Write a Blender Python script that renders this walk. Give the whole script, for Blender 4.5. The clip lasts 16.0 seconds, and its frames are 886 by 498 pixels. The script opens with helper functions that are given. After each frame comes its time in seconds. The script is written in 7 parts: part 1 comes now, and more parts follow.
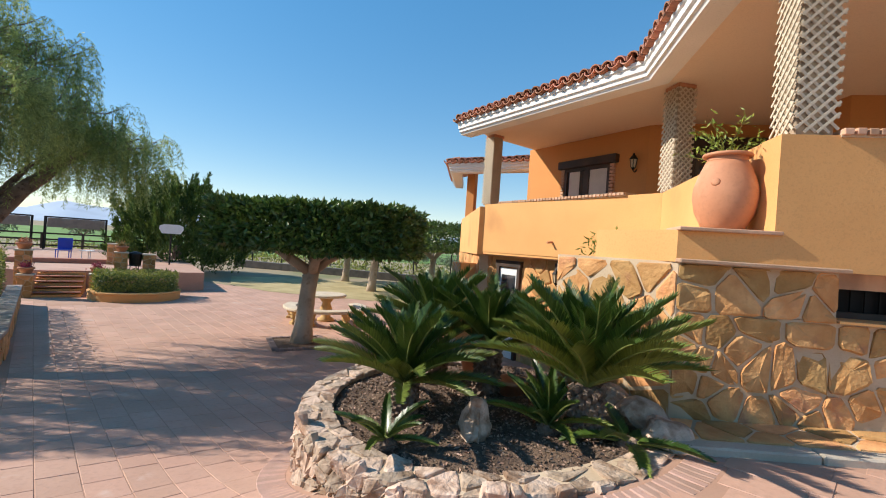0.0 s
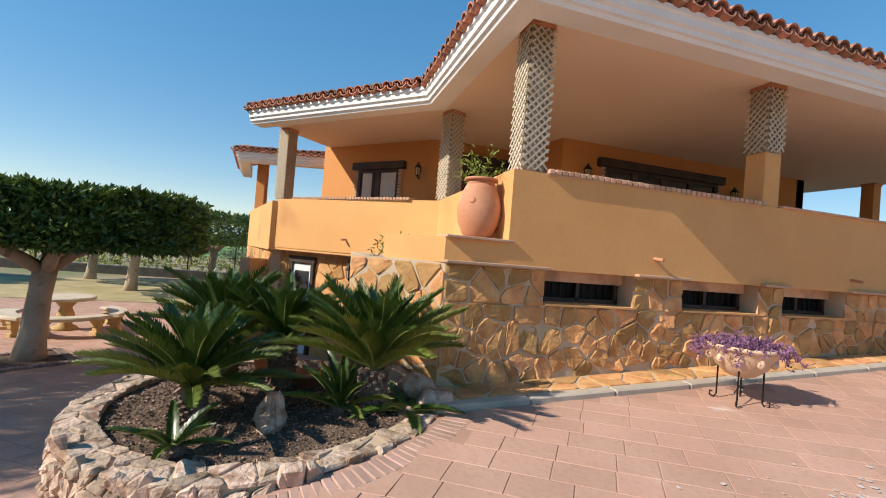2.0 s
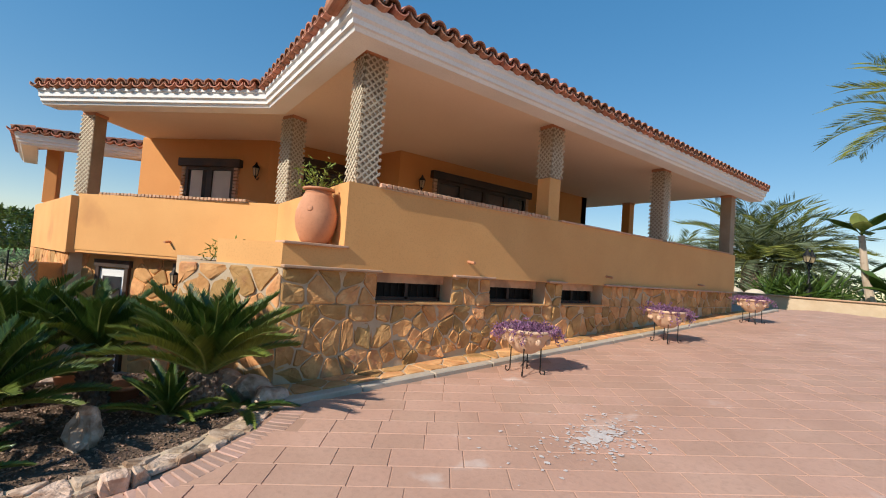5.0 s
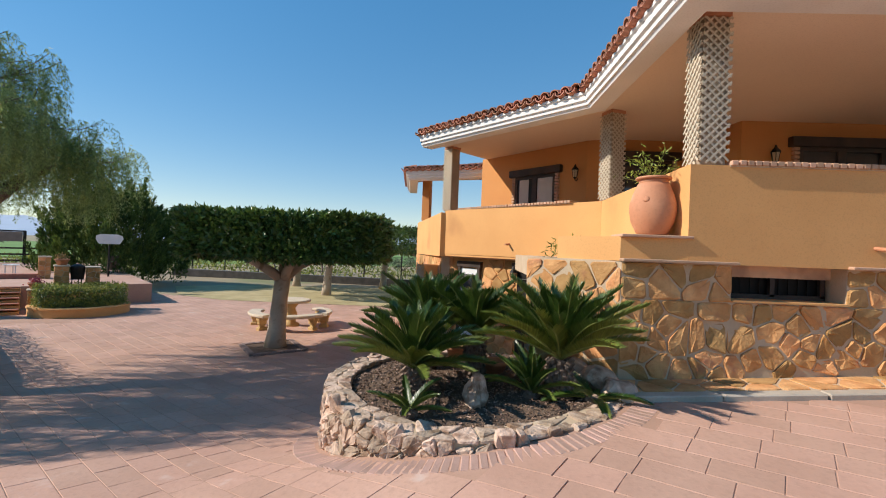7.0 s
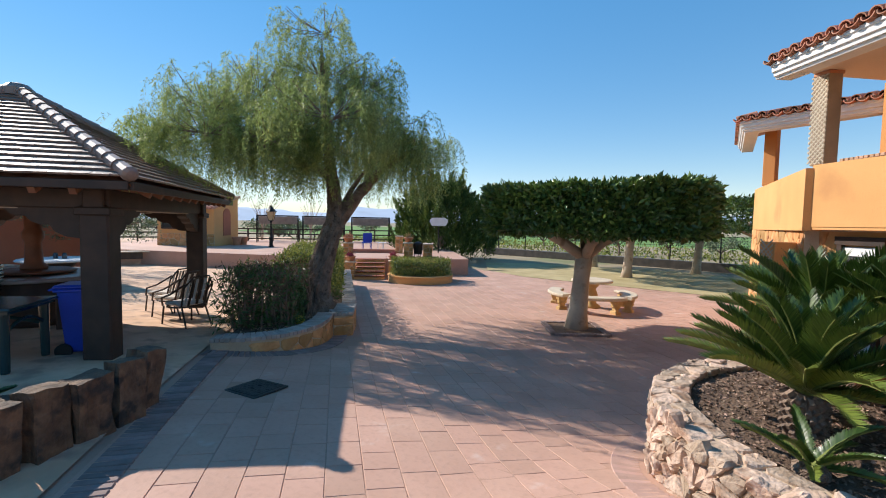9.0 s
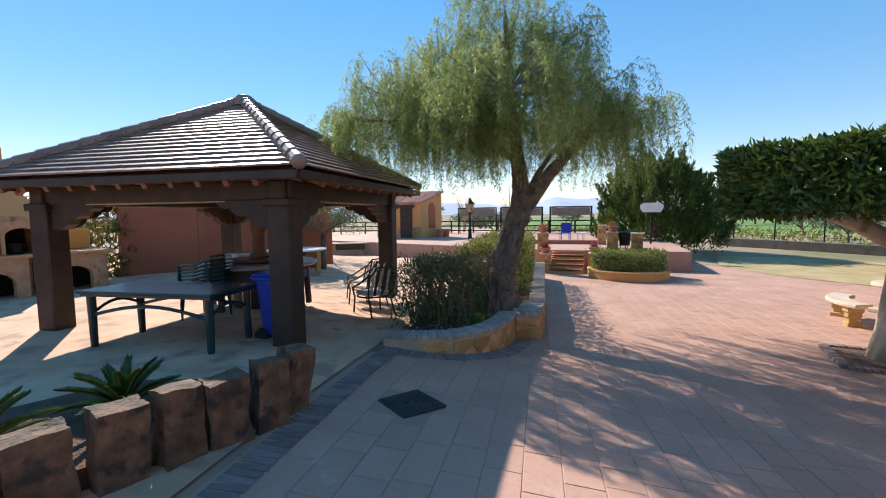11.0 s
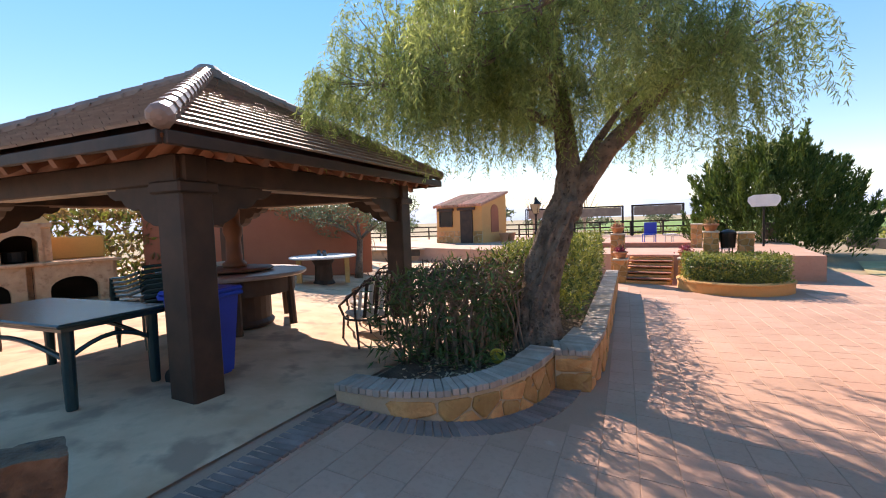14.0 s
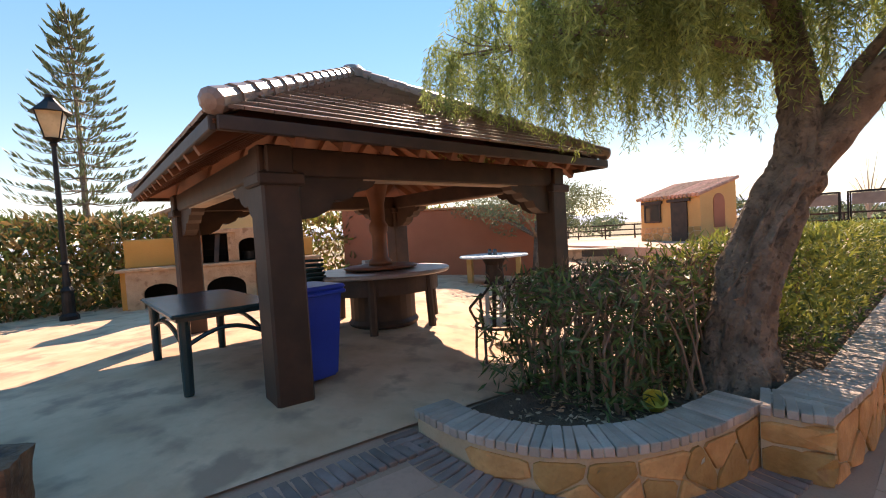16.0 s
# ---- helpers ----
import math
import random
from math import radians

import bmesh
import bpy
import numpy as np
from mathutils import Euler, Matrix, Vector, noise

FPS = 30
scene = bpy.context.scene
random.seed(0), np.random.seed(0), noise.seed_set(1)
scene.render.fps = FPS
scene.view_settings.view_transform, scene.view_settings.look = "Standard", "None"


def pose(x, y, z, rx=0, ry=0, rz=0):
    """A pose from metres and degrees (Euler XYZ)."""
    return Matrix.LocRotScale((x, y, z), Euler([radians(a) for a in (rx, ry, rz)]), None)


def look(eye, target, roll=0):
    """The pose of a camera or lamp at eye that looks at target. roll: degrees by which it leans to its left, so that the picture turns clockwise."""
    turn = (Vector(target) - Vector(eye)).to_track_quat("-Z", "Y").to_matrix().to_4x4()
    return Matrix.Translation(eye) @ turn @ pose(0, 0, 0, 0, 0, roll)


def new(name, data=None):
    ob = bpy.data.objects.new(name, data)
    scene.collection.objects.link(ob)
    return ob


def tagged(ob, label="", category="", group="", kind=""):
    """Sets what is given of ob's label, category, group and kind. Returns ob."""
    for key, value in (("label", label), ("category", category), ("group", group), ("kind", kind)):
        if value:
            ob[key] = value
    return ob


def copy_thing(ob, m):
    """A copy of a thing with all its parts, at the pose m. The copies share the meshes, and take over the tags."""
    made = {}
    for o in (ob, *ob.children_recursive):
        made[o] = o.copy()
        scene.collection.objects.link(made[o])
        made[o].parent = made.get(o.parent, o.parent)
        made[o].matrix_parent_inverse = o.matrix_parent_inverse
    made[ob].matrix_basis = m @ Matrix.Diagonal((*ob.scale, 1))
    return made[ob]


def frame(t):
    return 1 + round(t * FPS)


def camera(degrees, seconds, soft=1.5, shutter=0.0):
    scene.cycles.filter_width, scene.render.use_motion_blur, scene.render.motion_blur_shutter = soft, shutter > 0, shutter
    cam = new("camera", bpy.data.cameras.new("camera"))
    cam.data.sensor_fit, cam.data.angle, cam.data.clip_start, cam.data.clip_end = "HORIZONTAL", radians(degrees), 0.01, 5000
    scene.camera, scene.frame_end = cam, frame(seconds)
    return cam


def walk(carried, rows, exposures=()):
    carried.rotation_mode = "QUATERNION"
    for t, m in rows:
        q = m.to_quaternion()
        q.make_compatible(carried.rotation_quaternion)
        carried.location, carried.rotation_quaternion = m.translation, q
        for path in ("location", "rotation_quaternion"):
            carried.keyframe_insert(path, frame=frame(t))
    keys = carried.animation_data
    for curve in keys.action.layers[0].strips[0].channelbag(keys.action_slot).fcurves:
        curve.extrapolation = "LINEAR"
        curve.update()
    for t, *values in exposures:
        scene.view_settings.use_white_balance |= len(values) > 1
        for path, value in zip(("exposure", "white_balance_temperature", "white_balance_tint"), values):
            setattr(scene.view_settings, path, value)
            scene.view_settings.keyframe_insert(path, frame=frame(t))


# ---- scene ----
cam = camera(91.2, 16.0, 1.05)
PATH = [
    (0, (-0.127, 0.318, 1.97), (-0.466, 2.289, 1.961), 3.9),
    (0.5, (-0.266, 0.314, 1.989), (-0.291, 2.314, 1.992), 3.4),
    (1, (-0.31, 0.197, 2.009), (0.029, 2.168, 2.007), 3.8),
    (1.5, (-0.264, 0.06, 2.033), (0.21, 2.003, 2.041), 3.7),
    (2, (-0.169, -0.101, 2.052), (0.417, 1.811, 2.079), 4.6),
    (2.5, (-0.161, -0.226, 2.079), (0.659, 1.597, 2.144), 4.2),
    (3, (-0.233, -0.346, 2.069), (0.876, 1.316, 2.154), 4.3),
    (3.5, (-0.236, -0.432, 2.092), (0.988, 1.148, 2.181), 4.3),
    (3.7, (-0.21, -0.501, 2.11), (1.028, 1.067, 2.193), 4.6),
    (5.8, (-0.367, -0.652, 2.071), (0.705, 1.033, 2.175), 2.9),
    (6, (-0.394, -0.648, 2.062), (0.481, 1.148, 2.158), 2.9),
    (6.5, (-0.495, -0.618, 2.043), (-0.17, 1.355, 2.106), 2.9),
    (7, (-0.577, -0.574, 2.02), (-0.649, 1.425, 2.025), 2.2),
    (7.5, (-0.643, -0.445, 1.997), (-1.218, 1.47, 1.954), 1.7),
    (8, (-0.745, -0.249, 1.953), (-1.732, 1.489, 1.875), 2.0),
    (8.5, (-0.952, -0.034, 1.912), (-2.077, 1.618, 1.819), 1.2),
    (9, (-1.09, 0.231, 1.865), (-2.354, 1.776, 1.747), 1.1),
    (9.5, (-1.245, 0.465, 1.855), (-2.728, 1.8, 1.718), 1.5),
    (10, (-1.496, 0.692, 1.826), (-3.034, 1.963, 1.685), 1.4),
    (10.2, (-1.586, 0.789, 1.803), (-3.201, 1.96, 1.657), 0.9),
    (12.3, (-2.645, 1.984, 1.681), (-4.54, 2.606, 1.533), -1.9),
    (12.5, (-2.781, 2.088, 1.662), (-4.68, 2.696, 1.52), -2.0),
    (13, (-3.028, 2.369, 1.661), (-4.949, 2.91, 1.522), -2.2),
    (13.5, (-3.314, 2.612, 1.612), (-5.242, 3.125, 1.477), -2.1),
    (14, (-3.562, 2.905, 1.563), (-5.498, 3.391, 1.44), -2.0),
    (14.5, (-3.826, 3.154, 1.535), (-5.784, 3.542, 1.42), -1.8),
    (15, (-4.101, 3.381, 1.503), (-6.083, 3.634, 1.401), -2.6),
    (15.5, (-4.301, 3.622, 1.47), (-6.295, 3.495, 1.386), -3.2),
    (16, (-4.519, 3.801, 1.422), (-6.468, 3.359, 1.347), -3.5),
]
EXPOSURES = [(0, 0.40, 6600, 11), (2, 0.27, 6600, 11), (3.5, 0.17, 6600, 11), (6, 0.12, 6600, 11), (7, 0.18, 6500, 12), (8, 0.25, 6400, 12), (9, 0.38, 6400, 13), (10, 0.43, 6400, 14), (12.5, 0.84, 7100, 21), (14.5, 1.0, 7700, 25), (16, 1.08, 8600, 29)]
walk(cam, [(t, look(eye, target, roll)) for t, eye, target, roll in PATH], EXPOSURES)
# ---- world, sun, exposure ----
SUN_EL, SUN_AZ = radians(34.7), math.atan2(-0.36, -3.23)
sun_dir = Vector((math.cos(SUN_EL) * math.cos(SUN_AZ), math.cos(SUN_EL) * math.sin(SUN_AZ), math.sin(SUN_EL)))
world = bpy.data.worlds.new("world")
scene.world = world
world.use_nodes = True
wn = world.node_tree
bg = wn.nodes["Background"]
sky = wn.nodes.new("ShaderNodeTexSky")
sky.sky_type, sky.sun_disc = "NISHITA", False
sky.sun_elevation, sky.sun_rotation = SUN_EL, math.atan2(sun_dir.x, sun_dir.y)
sky.air_density, sky.dust_density, sky.ozone_density = 0.95, 0.0, 1.8
tone = wn.nodes.new("ShaderNodeHueSaturation")
tone.inputs["Saturation"].default_value = 2.0
tone.inputs["Value"].default_value = 2.0
even = wn.nodes.new("ShaderNodeGamma")
even.inputs["Gamma"].default_value = 0.50
wn.links.new(sky.outputs[0], even.inputs["Color"])
wn.links.new(even.outputs[0], tone.inputs["Color"])
wn.links.new(tone.outputs[0], bg.inputs[0])
bg.inputs[1].default_value = 0.14
sun = new("sun", bpy.data.lights.new("sun", "SUN"))
sun.data.energy, sun.data.angle, sun.data.color = 5.0, radians(0.5), (1.0, 0.93, 0.82)
sun.matrix_world = look(sun_dir * 60, (0, 0, 0))


# ---- materials ----
def noise_mat(name, dark, light, rough=0.8, fine=40.0, broad=1.3, bump=0.25, metal=0.0, per_object=0.0, per_island=0.0, stain=None, spec=0.5, through_light=0.0, depth=0.004):
    """A procedural surface: fine grain, broad patches, stains and bump, in metres."""
    m = bpy.data.materials.new(name)
    m.use_nodes = True
    n, l = m.node_tree.nodes, m.node_tree.links
    b = n["Principled BSDF"]
    geo = n.new("ShaderNodeNewGeometry")

    def noise_node(scale, detail=4.0):
        t = n.new("ShaderNodeTexNoise")
        t.inputs["Scale"].default_value, t.inputs["Detail"].default_value = scale, detail
        l.new(geo.outputs["Position"], t.inputs["Vector"])
        return t

    def mixed(fac, a, c):
        x = n.new("ShaderNodeMix")
        x.data_type = "RGBA"
        for sock, v in ((x.inputs[0], fac), (x.inputs[6], a), (x.inputs[7], c)):
            if isinstance(v, (tuple, list)):
                sock.default_value = (*v, 1)
            elif isinstance(v, float):
                sock.default_value = v
            else:
                l.new(v, sock)
        return x.outputs[2]

    def stretch(sock, lo, hi):
        r = n.new("ShaderNodeMapRange")
        r.inputs["From Min"].default_value, r.inputs["From Max"].default_value = lo, hi
        l.new(sock, r.inputs["Value"])
        return r.outputs[0]

    f, g = noise_node(fine), noise_node(broad)
    col = mixed(stretch(g.outputs["Fac"], 0.3, 0.7), dark, light)
    mid = tuple((a + c) / 2 * 0.72 for a, c in zip(dark, light))
    grain = stretch(f.outputs["Fac"], 0.5, 0.8)
    scaled = n.new("ShaderNodeMath")
    scaled.operation = "MULTIPLY"
    scaled.inputs[1].default_value = 0.5
    l.new(grain, scaled.inputs[0])
    col = mixed(scaled.outputs[0], col, mid)
    if stain:
        s = noise_node(stain[1], 8.0)
        col = mixed(stretch(s.outputs["Fac"], stain[2], stain[2] + 0.12), col, stain[0])
    if per_object or per_island:
        if per_object:
            o = n.new("ShaderNodeObjectInfo").outputs["Random"]
        else:
            o = geo.outputs["Random Per Island"]
        h = n.new("ShaderNodeHueSaturation")
        v = n.new("ShaderNodeMapRange")
        k = per_object or per_island
        v.inputs["To Min"].default_value, v.inputs["To Max"].default_value = 1 - k, 1 + k
        l.new(o, v.inputs["Value"])
        l.new(v.outputs[0], h.inputs["Value"])
        hu = n.new("ShaderNodeMapRange")
        hu.inputs["To Min"].default_value, hu.inputs["To Max"].default_value = 0.5 + k * 0.012, 0.5 - k * 0.045
        l.new(o, hu.inputs["Value"])
        l.new(hu.outputs[0], h.inputs["Hue"])
        l.new(col, h.inputs["Color"])
        col = h.outputs[0]
    l.new(col, b.inputs["Base Color"])
    b.inputs["Roughness"].default_value, b.inputs["Metallic"].default_value = rough, metal
    b.inputs["Specular IOR Level"].default_value = spec
    if bump:
        k = n.new("ShaderNodeBump")
        k.inputs["Strength"].default_value, k.inputs["Distance"].default_value = bump, depth
        l.new(f.outputs["Fac"], k.inputs["Height"])
        l.new(k.outputs[0], b.inputs["Normal"])
    if through_light:
        tr = n.new("ShaderNodeBsdfTranslucent")
        l.new(col, tr.inputs[0])
        mx = n.new("ShaderNodeMixShader")
        mx.inputs[0].default_value = through_light
        l.new(b.outputs[0], mx.inputs[1])
        l.new(tr.outputs[0], mx.inputs[2])
        l.new(mx.outputs[0], n["Material Output"].inputs["Surface"])
    return m


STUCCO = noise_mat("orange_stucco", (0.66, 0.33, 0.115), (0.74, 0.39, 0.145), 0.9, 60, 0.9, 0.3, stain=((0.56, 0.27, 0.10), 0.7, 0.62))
SOFFIT = noise_mat("cream_soffit", (0.80, 0.64, 0.48), (0.84, 0.69, 0.53), 0.9, 70, 0.7, 0.1)
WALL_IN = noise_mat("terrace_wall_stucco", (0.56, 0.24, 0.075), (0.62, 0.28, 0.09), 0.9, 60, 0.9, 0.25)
WHITE = noise_mat("white_moulding", (0.74, 0.73, 0.70), (0.82, 0.81, 0.79), 0.7, 50, 1.5, 0.1)
TILE = noise_mat("terracotta_roof_tile", (0.38, 0.19, 0.12), (0.54, 0.31, 0.20), 0.85, 35, 5, 0.4, per_island=0.35, stain=((0.16, 0.11, 0.085), 6, 0.58))
STONE = noise_mat("yellow_stone", (0.44, 0.215, 0.065), (0.65, 0.385, 0.15), 0.9, 28, 5, 0.9, per_object=0.34, stain=((0.42, 0.20, 0.09), 4, 0.6), depth=0.012)
MORTAR = noise_mat("grey_mortar", (0.48, 0.35, 0.225), (0.58, 0.45, 0.31), 0.95, 50, 3, 0.5)
RUBBLE = noise_mat("rough_grey_rubble", (0.38, 0.27, 0.18), (0.60, 0.46, 0.345), 0.95, 26, 9, 1.0, per_object=0.3, stain=((0.26, 0.165, 0.10), 6, 0.53), depth=0.02)
PAVE = noise_mat("pink_stamped_paving", (0.45, 0.262, 0.185), (0.54, 0.33, 0.24), 0.75, 22, 1.1, 0.5, per_island=0.07, stain=((0.58, 0.45, 0.38), 2.2, 0.66), depth=0.006)
PAVE_ONE = noise_mat("pink_stamped_slab", (0.45, 0.262, 0.185), (0.54, 0.33, 0.24), 0.75, 22, 1.1, 0.5, per_object=0.07, stain=((0.58, 0.45, 0.38), 2.2, 0.66), depth=0.006)
JOINT = noise_mat("paving_joint", (0.385, 0.226, 0.158), (0.46, 0.28, 0.20), 0.95, 60, 1.5, 0.3)
SLAB = noise_mat("beige_stamped_concrete", (0.56, 0.345, 0.215), (0.74, 0.50, 0.335), 0.85, 7, 1.9, 0.6, stain=((0.42, 0.27, 0.185), 2.4, 0.53), spec=0.3, depth=0.012)
KERB = noise_mat("grey_kerb", (0.40, 0.335, 0.26), (0.50, 0.43, 0.345), 0.9, 50, 3, 0.4)
DARKWOOD = noise_mat("dark_brown_wood", (0.026, 0.015, 0.010), (0.062, 0.032, 0.020), 0.6, 18, 4, 0.4)
REDWOOD = noise_mat("reddish_stained_wood", (0.15, 0.055, 0.025), (0.24, 0.09, 0.042), 0.55, 16, 4, 0.4)
PAVTILE = noise_mat("brown_glazed_roof_tile", (0.19, 0.13, 0.105), (0.29, 0.21, 0.17), 0.38, 20, 3, 0.06, per_island=0.08)
LOGWOOD = noise_mat("weathered_sleeper_wood", (0.075, 0.045, 0.026), (0.20, 0.125, 0.07), 0.85, 30, 9, 1.0, per_object=0.2, stain=((0.04, 0.032, 0.026), 7, 0.52), depth=0.02)
BARK = noise_mat("rough_grey_bark", (0.13, 0.088, 0.062), (0.30, 0.215, 0.16), 0.95, 24, 5, 1.0, stain=((0.10, 0.066, 0.046), 16, 0.55), depth=0.04)
PALEBARK = noise_mat("pale_smooth_bark", (0.40, 0.30, 0.21), (0.54, 0.43, 0.32), 0.8, 12, 3, 0.5, stain=((0.28, 0.19, 0.12), 4, 0.58))
EARTH = noise_mat("brown_bark_mulch", (0.075, 0.045, 0.03), (0.18, 0.115, 0.075), 1.0, 45, 4, 1.0, depth=0.03)
FIELD = noise_mat("dry_ground", (0.26, 0.20, 0.12), (0.36, 0.29, 0.18), 1.0, 3, 0.05, 0.5, stain=((0.12, 0.16, 0.05), 0.09, 0.55))
GREENFIELD = noise_mat("green_crop", (0.10, 0.20, 0.04), (0.15, 0.27, 0.055), 1.0, 2, 0.05, 0.5)
DRYGRASS = noise_mat("dry_lawn", (0.34, 0.27, 0.12), (0.50, 0.40, 0.21), 1.0, 30, 1.2, 0.8)
TERRACOTTA = noise_mat("terracotta_clay", (0.48, 0.20, 0.10), (0.58, 0.27, 0.145), 0.75, 30, 3, 0.2, stain=((0.60, 0.36, 0.23), 3, 0.6))
PALEPOT = noise_mat("pale_clay", (0.58, 0.38, 0.25), (0.68, 0.47, 0.32), 0.8, 30, 4, 0.3)
BLACKIRON = noise_mat("black_iron", (0.012, 0.011, 0.010), (0.03, 0.028, 0.026), 0.5, 40, 4, 0.1, metal=0.6)
LATTICE = noise_mat("weathered_cream_lattice", (0.50, 0.42, 0.31), (0.62, 0.53, 0.40), 0.8, 50, 4, 0.2)
LEAF_DARK = noise_mat("glossy_dark_leaf", (0.050, 0.105, 0.022), (0.12, 0.20, 0.042), 0.32, 30, 2, 0.0, per_island=0.45, through_light=0.18)
LEAF_CYCAD = noise_mat("stiff_cycad_leaf", (0.030, 0.074, 0.012), (0.085, 0.145, 0.024), 0.34, 30, 2, 0.0, per_island=0.35, through_light=0.12)
LEAF_PEPPER = noise_mat("pepper_tree_leaf", (0.19, 0.27, 0.07), (0.36, 0.43, 0.15), 0.5, 20, 1.0, 0.0, per_island=0.4, through_light=0.5)
LEAF_OLEANDER = noise_mat("oleander_leaf", (0.050, 0.100, 0.026), (0.105, 0.165, 0.046), 0.5, 20, 1.5, 0.0, per_island=0.4, through_light=0.25)
LEAF_YELLOW = noise_mat("yellow_green_leaf", (0.15, 0.20, 0.035), (0.30, 0.31, 0.07), 0.6, 20, 1.5, 0.0, per_island=0.4, through_light=0.35)
LEAF_CYPRESS = noise_mat("cypress_spray", (0.032, 0.075, 0.014), (0.11, 0.18, 0.028), 0.7, 20, 1.2, 0.0, per_island=0.4, through_light=0.2)
LEAF_OLIVE = noise_mat("olive_leaf", (0.11, 0.145, 0.075), (0.19, 0.235, 0.125), 0.6, 20, 1.0, 0.0, per_island=0.35, through_light=0.2)
LEAF_BROWN = noise_mat("brownish_hedge_leaf", (0.22, 0.15, 0.055), (0.38, 0.27, 0.10), 0.7, 20, 1.0, 0.0, per_island=0.4, through_light=0.3)
PURPLE = noise_mat("purple_trailing_leaf", (0.17, 0.07, 0.14), (0.32, 0.16, 0.27), 0.6, 30, 3, 0.0, per_island=0.4, through_light=0.25)
GREENPLASTIC = noise_mat("dark_green_plastic", (0.012, 0.036, 0.038), (0.022, 0.052, 0.055), 0.26, 60, 3, 0.1)
BLUEPLASTIC = noise_mat("blue_plastic", (0.010, 0.045, 0.36), (0.015, 0.06, 0.44), 0.35, 60, 3, 0.1)
REDWALL = noise_mat("red_brown_render", (0.36, 0.115, 0.06), (0.44, 0.15, 0.08), 0.85, 40, 1.0, 0.2)
BRICK = noise_mat("pale_brick", (0.48, 0.28, 0.17), (0.60, 0.38, 0.25), 0.9, 40, 4, 0.5, per_object=0.18)
# Black of soot and rubber; also paints the shade in recesses, gaps and holes.
SOOT_SHADE = noise_mat("soot_and_shade_black", (0.012, 0.010, 0.009), (0.03, 0.026, 0.022), 0.95, 30, 3, 0.3)
WHITEPAINT = noise_mat("white_paint", (0.72, 0.72, 0.70), (0.80, 0.80, 0.78), 0.5, 40, 3, 0.05)
CUSHION = noise_mat("pale_cushion", (0.55, 0.49, 0.43), (0.66, 0.60, 0.53), 0.9, 60, 4, 0.2)
IRONCOVER = noise_mat("dark_cast_iron", (0.03, 0.035, 0.032), (0.06, 0.065, 0.06), 0.6, 70, 6, 0.8, metal=0.4)
MOUNTAIN = noise_mat("hazy_mountain", (0.34, 0.42, 0.52), (0.42, 0.50, 0.60), 1.0, 0.01, 0.002, 0.0)
LAMPGLASS = noise_mat("amber_lantern_glass", (0.55, 0.42, 0.25), (0.70, 0.55, 0.36), 0.2, 20, 4, 0.0, through_light=0.4)
POOLTILE = noise_mat("dark_pool_edge", (0.05, 0.045, 0.04), (0.10, 0.085, 0.075), 0.5, 30, 3, 0.2)
TABLETOP = noise_mat("painted_table_top", (0.22, 0.18, 0.17), (0.34, 0.29, 0.27), 0.3, 25, 3, 0.1)


def glass_mat():
    m = bpy.data.materials.new("window_glass")
    m.use_nodes = True
    b = m.node_tree.nodes["Principled BSDF"]
    b.inputs["Base Color"].default_value = (0.03, 0.035, 0.04, 1)
    b.inputs["Roughness"].default_value = 0.03
    b.inputs["Specular IOR Level"].default_value = 1.0
    return m


GLASS = glass_mat()


# ---- mesh helpers ----
def link_mesh(name, bm, mat, smooth=False):
    me = bpy.data.meshes.new(name)
    bm.to_mesh(me)
    bm.free()
    me.materials.append(mat)
    if smooth:
        for p in me.polygons:
            p.use_smooth = True
    return me


def part(name, bm, mat, parent, label="", smooth=False):
    ob = new(name, link_mesh(name, bm, mat, smooth))
    ob.parent = parent
    if label:
        ob["label"] = label
    return ob


def shared(name, me, parent, m=None):
    ob = new(name, me)
    ob.parent = parent
    if m is not None:
        ob.matrix_basis = m
    return ob


def thing(name, label, category, m=None, group="", kind=""):
    ob = new(name)
    ob.empty_display_size = 0.2
    if m is not None:
        ob.matrix_basis = m
    return tagged(ob, label, category, group, kind)


def solid(name, bm, mat, label="", category="", kind="structure", smooth=False):
    ob = new(name, link_mesh(name, bm, mat, smooth))
    return tagged(ob, label, category, "", kind)


def box(bm, cx, cy, cz, sx, sy, sz, rz=0.0, bevel=0.0, m=None):
    mat = pose(cx, cy, cz, 0, 0, rz) @ Matrix.Diagonal((sx, sy, sz, 1))
    if m is not None:
        mat = m @ mat
    vs = bmesh.ops.create_cube(bm, size=1.0, matrix=mat)["verts"]
    if bevel:
        es = list({e for v in vs for e in v.link_edges})
        bmesh.ops.bevel(bm, geom=es, offset=bevel, segments=1, affect="EDGES")
    return bm


def prism(bm, poly, z0, z1):
    """A prism over a plan polygon, anticlockwise; z0, z1 numbers or functions of (x, y)."""
    f0 = z0 if callable(z0) else (lambda x, y: z0)
    f1 = z1 if callable(z1) else (lambda x, y: z1)
    lo = [bm.verts.new((x, y, f0(x, y))) for x, y in poly]
    hi = [bm.verts.new((x, y, f1(x, y))) for x, y in poly]
    k = len(poly)
    bm.faces.new(lo[::-1])
    bm.faces.new(hi)
    for i in range(k):
        bm.faces.new((lo[i], lo[(i + 1) % k], hi[(i + 1) % k], hi[i]))
    return bm


